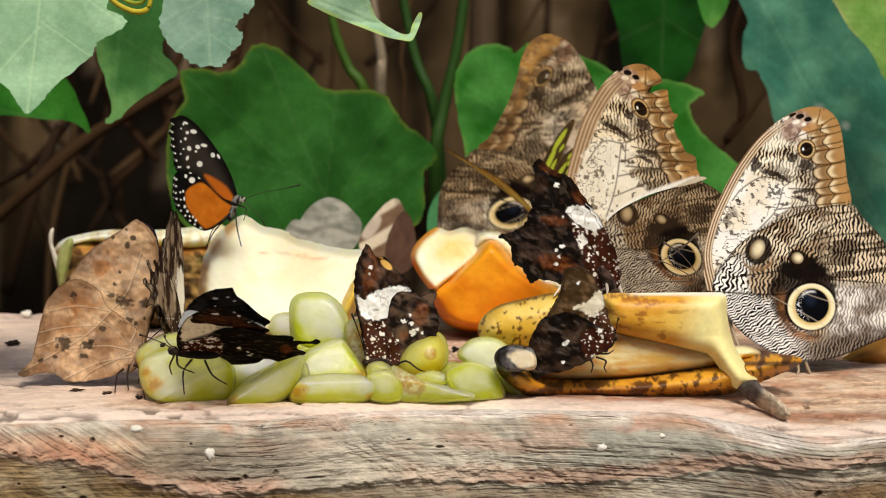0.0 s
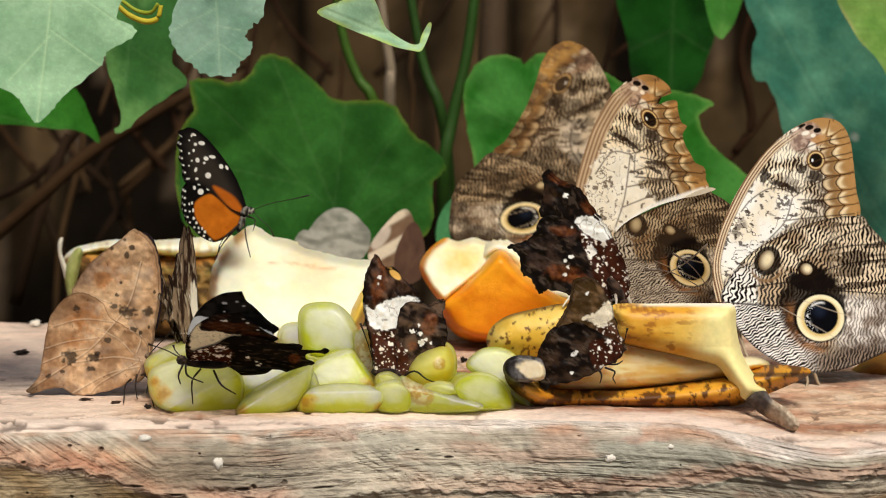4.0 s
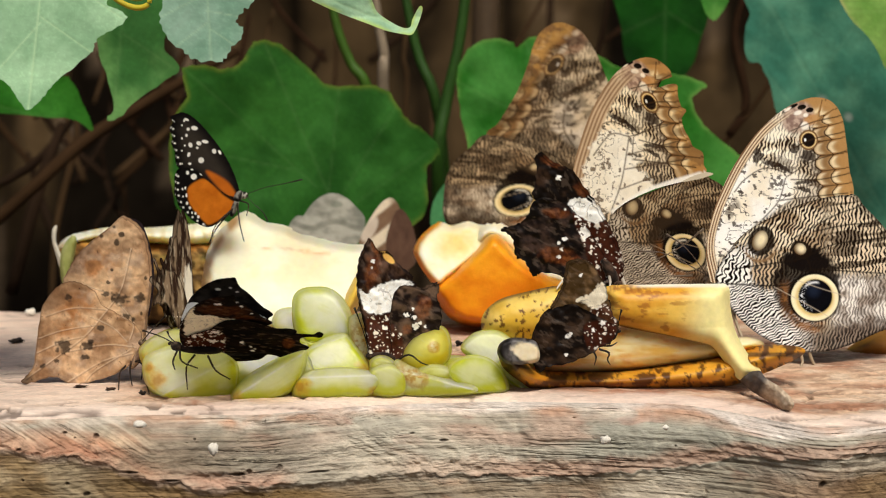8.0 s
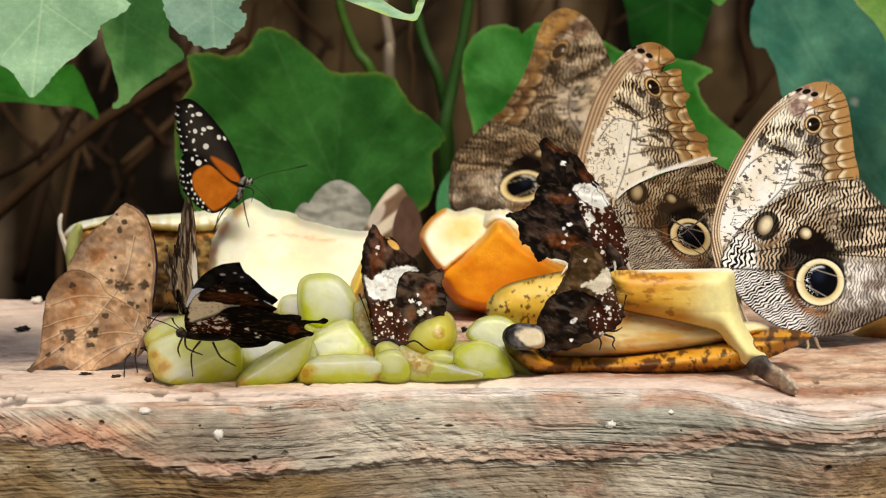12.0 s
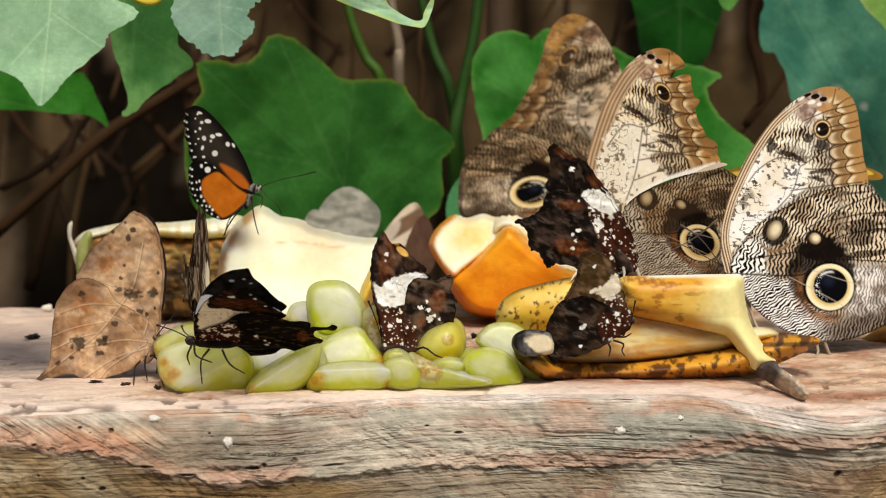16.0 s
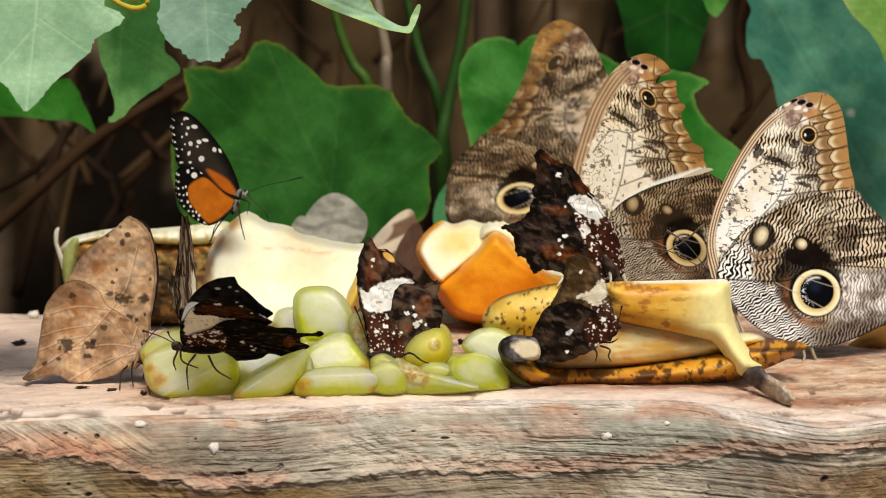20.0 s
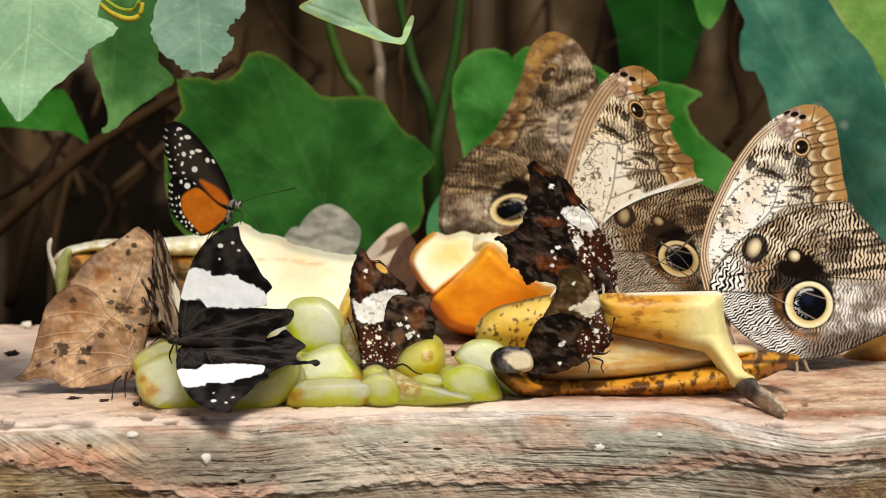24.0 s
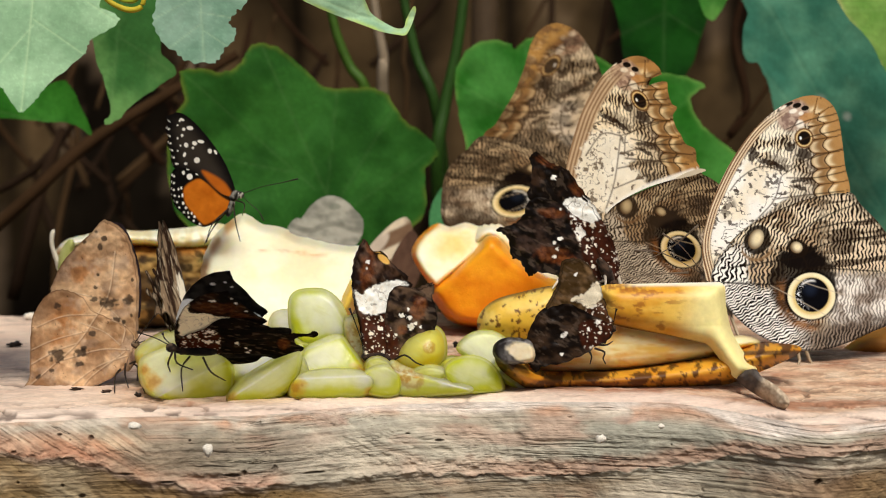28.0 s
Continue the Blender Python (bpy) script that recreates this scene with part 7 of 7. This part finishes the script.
def rear_pair():
    """Two soft-focused butterflies at the back of the table."""
    at = spot(690, 480, 0.235)
    a = thing("brown_butterfly", at, "brown striped butterfly with folded wings at the back of the table", "butterfly")

    def stripes(u, v, d):
        c = mix(lin("#6a503c"), lin("#8a7058"), fbm(u / 14, v / 14, 201))
        w = np.sin((v + 0.75 * (u - 690)) / 9.0)
        c = mix(c, lin("#e6d8bc"), 0.9 * step(-0.1, 0.5, w) * step(712, 692, u - 0.3 * (v - 380)))
        return mix(c, lin("#d9ccb8"), 0.8 * step(1.1, 0.8, ell(u, v, 655, 405, 12, 26, 30)))
    fore = [(690, 476), (650, 460), (636, 436), (642, 412), (658, 384), (676, 360), (690, 352), (702, 362), (712, 390), (716, 440)]
    hind = [(690, 478), (684, 430), (694, 392), (706, 372), (720, 384), (730, 408), (736, 440), (732, 470), (712, 482)]
    sheet_wings(a, at, fore, hind, 0.235, stripes, lambda u, v, d: mix(lin("#4a362c"), lin("#6a5040"), fbm(u / 12, v / 20, 203)), WING, 2.2, far=(3, -2))
    fuzzy(a, at, "body", 700, 474, 0.2365, 24, 8, 20, "#3a2c22", "#6a5644", seed=61)
    legs(a, at, [[(690, 480, 0.234), (688, 510, 0.225), (690, 556, 0.222)], [(712, 480, 0.236), (716, 512, 0.23), (714, 556, 0.226)]], r=0.0005)
    at = spot(585, 470, 0.245)
    b = thing("grey_butterfly", at, "pale grey butterfly resting with closed scalloped wings behind the melon", "butterfly")

    def grey(u, v, d):
        c = mix(lin("#7f8074"), lin("#b0aea0"), step(0.3, 0.7, fbm(u / 26, v / 16, 205)))
        c = mix(c, lin("#5f6256"), 0.5 * step(7, 3, np.abs(v - 398 - 6 * np.sin(u / 14))))
        return mix(c, lin("#6a7464"), 0.6 * step(1.1, 0.7, ell(u, v, 596, 362, 12, 6)))
    fore = [(585, 470), (552, 440), (535, 402), (548, 372), (568, 352), (590, 344), (612, 350), (630, 366), (646, 388), (640, 420), (612, 452)]
    hind = [(585, 472), (545, 462), (520, 430), (514, 404), (530, 384), (552, 392), (575, 410), (600, 436), (604, 462)]
    sheet_wings(b, at, fore, hind, 0.245, grey, grey, WING, 2.4, far=(-3, -2))
    fuzzy(b, at, "body", 588, 468, 0.2465, 26, 8, 15, "#55524a", "#8a867c", seed=62)
    legs(b, at, [[(575, 472, 0.244), (572, 510, 0.235), (574, 552, 0.23)], [(600, 470, 0.246), (604, 512, 0.238), (602, 552, 0.234)]], r=0.0005)
    return a, b


def malachite(label, k, upper=("#2a1d12", "#5a4426"), pane="#bcc43a"):
    """A brown butterfly with yellow-green panes; wings hinge on the body's length (local y)."""
    o = thing("malachite_butterfly", (0, 0, 0), label, "butterfly", "yellow-green butterflies")
    # drawn as the right-hand pair: u out along the wing, v along the body
    fore = [(0, 0), (30, -26), (70, -46), (110, -52), (140, -46), (148, -36), (140, -22), (118, -10), (90, 6), (50, 12), (14, 10)]
    hind = [(0, 2), (40, 6), (84, 8), (104, 22), (112, 44), (98, 60), (92, 78), (82, 70), (58, 66), (30, 52), (8, 34)]
    panes_f = ((110, -34, 20, 9, -5), (76, -24, 22, 9, -18), (60, -2, 22, 7, -6), (34, -8, 18, 7, -35), (100, -10, 7, 5, 0))
    panes_h = ((46, 26, 38, 9, 12), (40, 42, 26, 6, 20), (84, 42, 6, 5, 0), (72, 54, 6, 5, 0), (92, 30, 5, 5, 0))

    def tone(panes, under, seed):
        def paint(u, v, d):
            c = mix(lin("#8f6a34"), lin("#b98f48"), fbm(u / 12, v / 12, seed)) if under else mix(lin(upper[0]), lin(upper[1]), fbm(u / 12, v / 12, seed))
            for e in panes:
                c = mix(c, lin(pane) if not under else lin("#c9c06a"), step(1.12, 0.88, ell(u, v, *e)))
            return c
        return paint
    pairs = []
    for side, name in ((1, "right_wings"), (-1, "left_wings")):
        p = thing(name, (0, 0, 0), "", "")
        p.parent = o
        for nm, pts, panes, z, s in (("forewing", fore, panes_f, 0.0, 211), ("hindwing", hind, panes_h, -0.0004, 213)):
            flat = lambda u, v, y, side=side, z=z: np.stack([side * (u * k + 0.0012), -v * k, z + y + 0.0015 * np.sin(u / 50.0)], -1)
            up, dn = tone(panes, False, s), tone(panes, True, s + 1)
            solid(nm, pts, 0.0, WING, p, None, dn, 2.0, 0.00016, flat_map=flat, back=up)
        pairs.append(p)
    paint = lambda p: np.broadcast_to(lin("#2a2016"), (len(p), 3))
    th = blob("body", np.array([0.0, -0.006, -0.0005]), (0.0016, 0.0115, 0.0015), BODY, o, None, paint, 0.1, 71, 12, 12)
    blob("head", np.array([0.0, 0.0062, -0.0003]), (0.0014, 0.0014, 0.0013), BODY, o, None, paint, 0.1, 72, 8, 10)
    for s in (-1, 1):
        tube("antenna", [(s * 0.0006, 0.007, 0), (s * 0.004, 0.013, 0.002), (s * 0.007, 0.019, 0.003)], [0.00015, 0.00015, 0.0004], CHITIN, o, None, 5, lin("#2a2016"))
        for y in (0.002, -0.001):
            tube("leg", [(s * 0.001, y, -0.001), (s * 0.004, y, -0.003), (s * 0.005, y, -0.009)], [0.0003, 0.0002], CHITIN, o, None, 5, lin("#2a2016"))
    return o, pairs[0], pairs[1]


OWLS = owls()
DARK_ONES = dark_ones()
LEAF_ONE = dead_leaf_butterfly()
TIGER = tiger()
OPENER, NEAR_WINGS, FAR_WINGS = opening_butterfly()
EDGE_ON = edge_on()
BROWN_ONE, GREY_ONE = rear_pair()
FLYER, FLYER_R, FLYER_L = malachite("brown butterfly with yellow-green panes fluttering off over the leaves", 0.00029)
HIDER, HIDER_R, HIDER_L = malachite("brown butterfly with yellow panes half hidden behind the owl butterfly", 0.00023, ("#6a4618", "#8f6a2a"), "#b89c38")


# ---- what moves ----
def swing(ob, rows):
    """Turns a thing in the picture's plane about its foot: seconds, degrees clockwise, and moves in mm (x, z)."""
    home = ob.matrix_basis.translation.copy()
    walk(ob, [(t, pose(home.x + dx / 1000, home.y, home.z + dz / 1000, 0, a, 0)) for t, a, dx, dz in rows])


def motions():
    swing(OWLS["torn"], [(0, -2.2, 0, 0), (3, -2.4, 0, 0), (5.5, -1.8, 0, 0), (7, -2.0, 0, 0), (7.5, 0.1, 0, 0), (12.5, -0.2, 0, 0), (17, 0.2, 0, 0), (17.5, -2.8, 0, -0.6), (18.5, -2.7, 0, -0.8), (19, -0.2, 0, 0), (22.5, -0.2, 0, 0), (23.5, -1.6, 0, -0.4), (26, -1.5, 0, 0), (28, -1.5, 0, 0)])
    swing(OWLS["rear"], [(0, -2.6, 0, -2), (1.7, -2.2, 0, -2), (2.1, 0.2, 0, -1), (3, 0.2, 0, -1), (5.5, 0, 0, 0), (28, 0, 0, 0)])
    swing(LEAF_ONE, [(0, 5.5, 0, 0), (3, 2.2, 0, 0), (5.5, 0.7, 0, 0), (8, 0, 0, 0), (12.5, -0.8, 0, 0), (14.5, 1.3, 0, 0), (15.5, 0, 0, 0), (16.5, -1.5, 0, 0), (17.5, 0.4, 0, 0), (19, -0.6, 0, 0), (20, 2.3, 0, 0), (20.5, 4.2, 0, 0), (22.5, 5.0, 0, 0), (23.5, 8.0, 0, 0), (24.5, 6.0, 0, 0), (25, -6.0, 0, 0), (25.5, -3.2, 0, 0), (26, -2.4, 0, 0), (27, -3.0, 0, 0), (28, -5.0, 0, 0)])
    swing(TIGER, [(0, 0.6, 0, 0), (3, -0.2, 0, -0.5), (8, 0, 0, 0), (17, 0, 0, 0.6), (28, 0, 0, 0.9)])
    swing(BROWN_ONE, [(0, 6, 0, 2), (3.5, 7, 0, 2), (5.5, 3, 0, 1), (7.5, -1, 0, 0), (12.5, 1, 0, 0), (14.5, 5, 0, -2.5), (16, 7, 0, -5), (18, 13, 0, -4.5), (28, 13, 0, -7)])
    e = EDGE_ON.matrix_basis.translation.copy()
    walk(EDGE_ON, [(t, pose(e.x + dx / 1000, e.y, e.z + dz / 1000, 0, np.interp(t, [0, 8, 11, 15, 20, 22.5, 24, 28], [-4, -5, -4, -2, -5, -12, -18, -16]), 0) @ pose(0, 0, 0, 0, lean, yaw)) for t, yaw, lean, dx, dz in
                   [(0, -118, -3, -2, 1), (5.5, -116, -3, 0, -1), (8, -120, -4, 0, 0), (9, -122, -4, 0, 0), (11, -112, -4, 0, 0), (14.5, -108, -4, 0.6, -0.6), (17, -103, -4, 1.6, -1), (20, -104, -4, 2, -2), (22.5, -112, -5, 2, -2), (25, -114, -6, 2, -1.6), (28, -114, -6, 2.6, -2)]])
    # the wings that open on the grapes: seconds, lean of the near pair, lean of the far pair
    flaps = [(0, 60, 50), (5.5, 57, 46), (7, 56, 48), (8, 57, 47), (9, 56, 45), (12.5, 57, 46), (14.5, 56, 45), (17, 56, 45), (20.5, 58, 47), (22.5, 61, 48), (23.0, 60, 50), (23.2, 59, 40), (23.3, 66, 24), (23.4, 90, 8), (23.5, 106, 1), (23.7, 114, 0), (23.9, 117, 0), (24.1, 115, 0), (24.4, 113, 0), (24.6, 105, 2), (24.7, 98, 4), (24.8, 66, 22), (24.9, 55, 40), (25.0, 54, 43), (26, 54, 42), (28, 54, 42)]
    p = OPENER.matrix_basis.translation.copy()
    rise = [(0, 0), (23.0, 0), (23.3, 0.4), (23.5, 0.9), (23.8, 1), (24.5, 1), (24.7, 0.8), (24.9, 0.1), (25.1, 0), (28, 0)]
    walk(OPENER, [(t, pose(p.x + 0.0013 * h, p.y, p.z + 0.0059 * h)) for t, h in rise])
    walk(NEAR_WINGS, [(t, pose(0, -0.0006, -0.003 * max(0, min(1, (a - 64) / 45)), a, 0, 0)) for t, a, b in flaps])
    walk(FAR_WINGS, [(t, pose(0, 0.0006, 0, b, 0, 0)) for t, a, b in flaps])
    # the one that flutters behind the orange and leaves: u, v, depth, and the wings' lift
    flight = [(0, 945, 365, 0.188, 36), (0.2, 945, 365, 0.188, 30), (0.3, 945, 365, 0.188, 30), (0.4, 940, 365, 0.188, 40), (0.5, 937, 360, 0.188, 50), (0.7, 937, 360, 0.188, 48), (0.85, 938, 362, 0.188, 40), (1.0, 945, 368, 0.188, 26), (1.1, 945, 368, 0.188, 26), (1.3, 942, 366, 0.188, 38), (1.45, 938, 360, 0.188, 46), (1.65, 936, 360, 0.188, 50), (1.75, 915, 362, 0.165, -20), (1.8, 860, 372, 0.180, 10), (1.85, 740, 350, 0.190, 60), (1.9, 615, 322, 0.200, -10), (1.95, 604, 210, 0.205, 40), (2.0, 648, 92, 0.210, 52), (2.05, 620, -40, 0.215, 50), (2.15, 560, -260, 0.22, 0), (2.3, 500, -420, 0.22, 60), (3.0, 420, -520, 0.22, 70), (28, 420, -520, 0.22, 70)]
    tip = lambda t: np.interp(t, [0, 0.35, 0.5, 0.75, 0.95, 1.1, 1.3, 1.5, 1.7], [4, 6, 8, 8, 40, 42, 28, 8, 12])
    turn = lambda t: np.interp(t, [0, 0.5, 0.9, 1.2, 1.5, 1.65], [18, 24, 8, 8, 24, 32])
    other = lambda t, a: np.interp(t, [0, 0.4, 0.7, 0.9, 1.15, 1.4, 1.6, 1.7], [60, 64, 60, 34, 34, 62, 80, 80]) if t < 1.75 else a
    rest = lambda t: (tip(t), 0, turn(t)) if t < 1.75 else (40, 20 * math.sin(t * 40), 40)
    walk(FLYER, [(t, Matrix.Translation(spot(u, v, y)) @ pose(0, 0, 0, *rest(t))) for t, u, v, y, a in flight])
    walk(FLYER_R, [(t, pose(0, 0, 0, 0, -other(t, a), 0)) for t, u, v, y, a in flight])
    walk(FLYER_L, [(t, pose(0, 0, 0, 0, a, 0)) for t, u, v, y, a in flight])
    # the one behind the owl butterfly shows its wings for a while
    lift = [(0, 84, 84), (12.5, 84, 84), (13.5, 40, 40), (14.5, -4, -4), (15, -8, -10), (15.6, -14, -16), (16.2, -8, -14), (16.8, 10, -8), (17.2, 0, -10), (17.4, 30, 0), (17.6, 58, 12), (18.0, 58, 50), (18.3, 52, 60), (18.6, 46, 68), (19.0, 74, 80), (19.5, 84, 84), (28, 84, 84)]
    base = Matrix.Translation(spot(1390, 326, 0.125)) @ pose(0, 0, 0, 30, 0, 0)
    low = Matrix.Translation((0, 0, -0.012)) @ base
    walk(HIDER, [(0, low), (12.5, low), (14.5, base), (19, base), (20, low), (28, low)])
    walk(HIDER_R, [(t, pose(0, 0, 0, 0, -a, 0)) for t, a, b in lift])
    walk(HIDER_L, [(t, pose(0, 0, 0, 0, b, 0)) for t, a, b in lift])


motions()
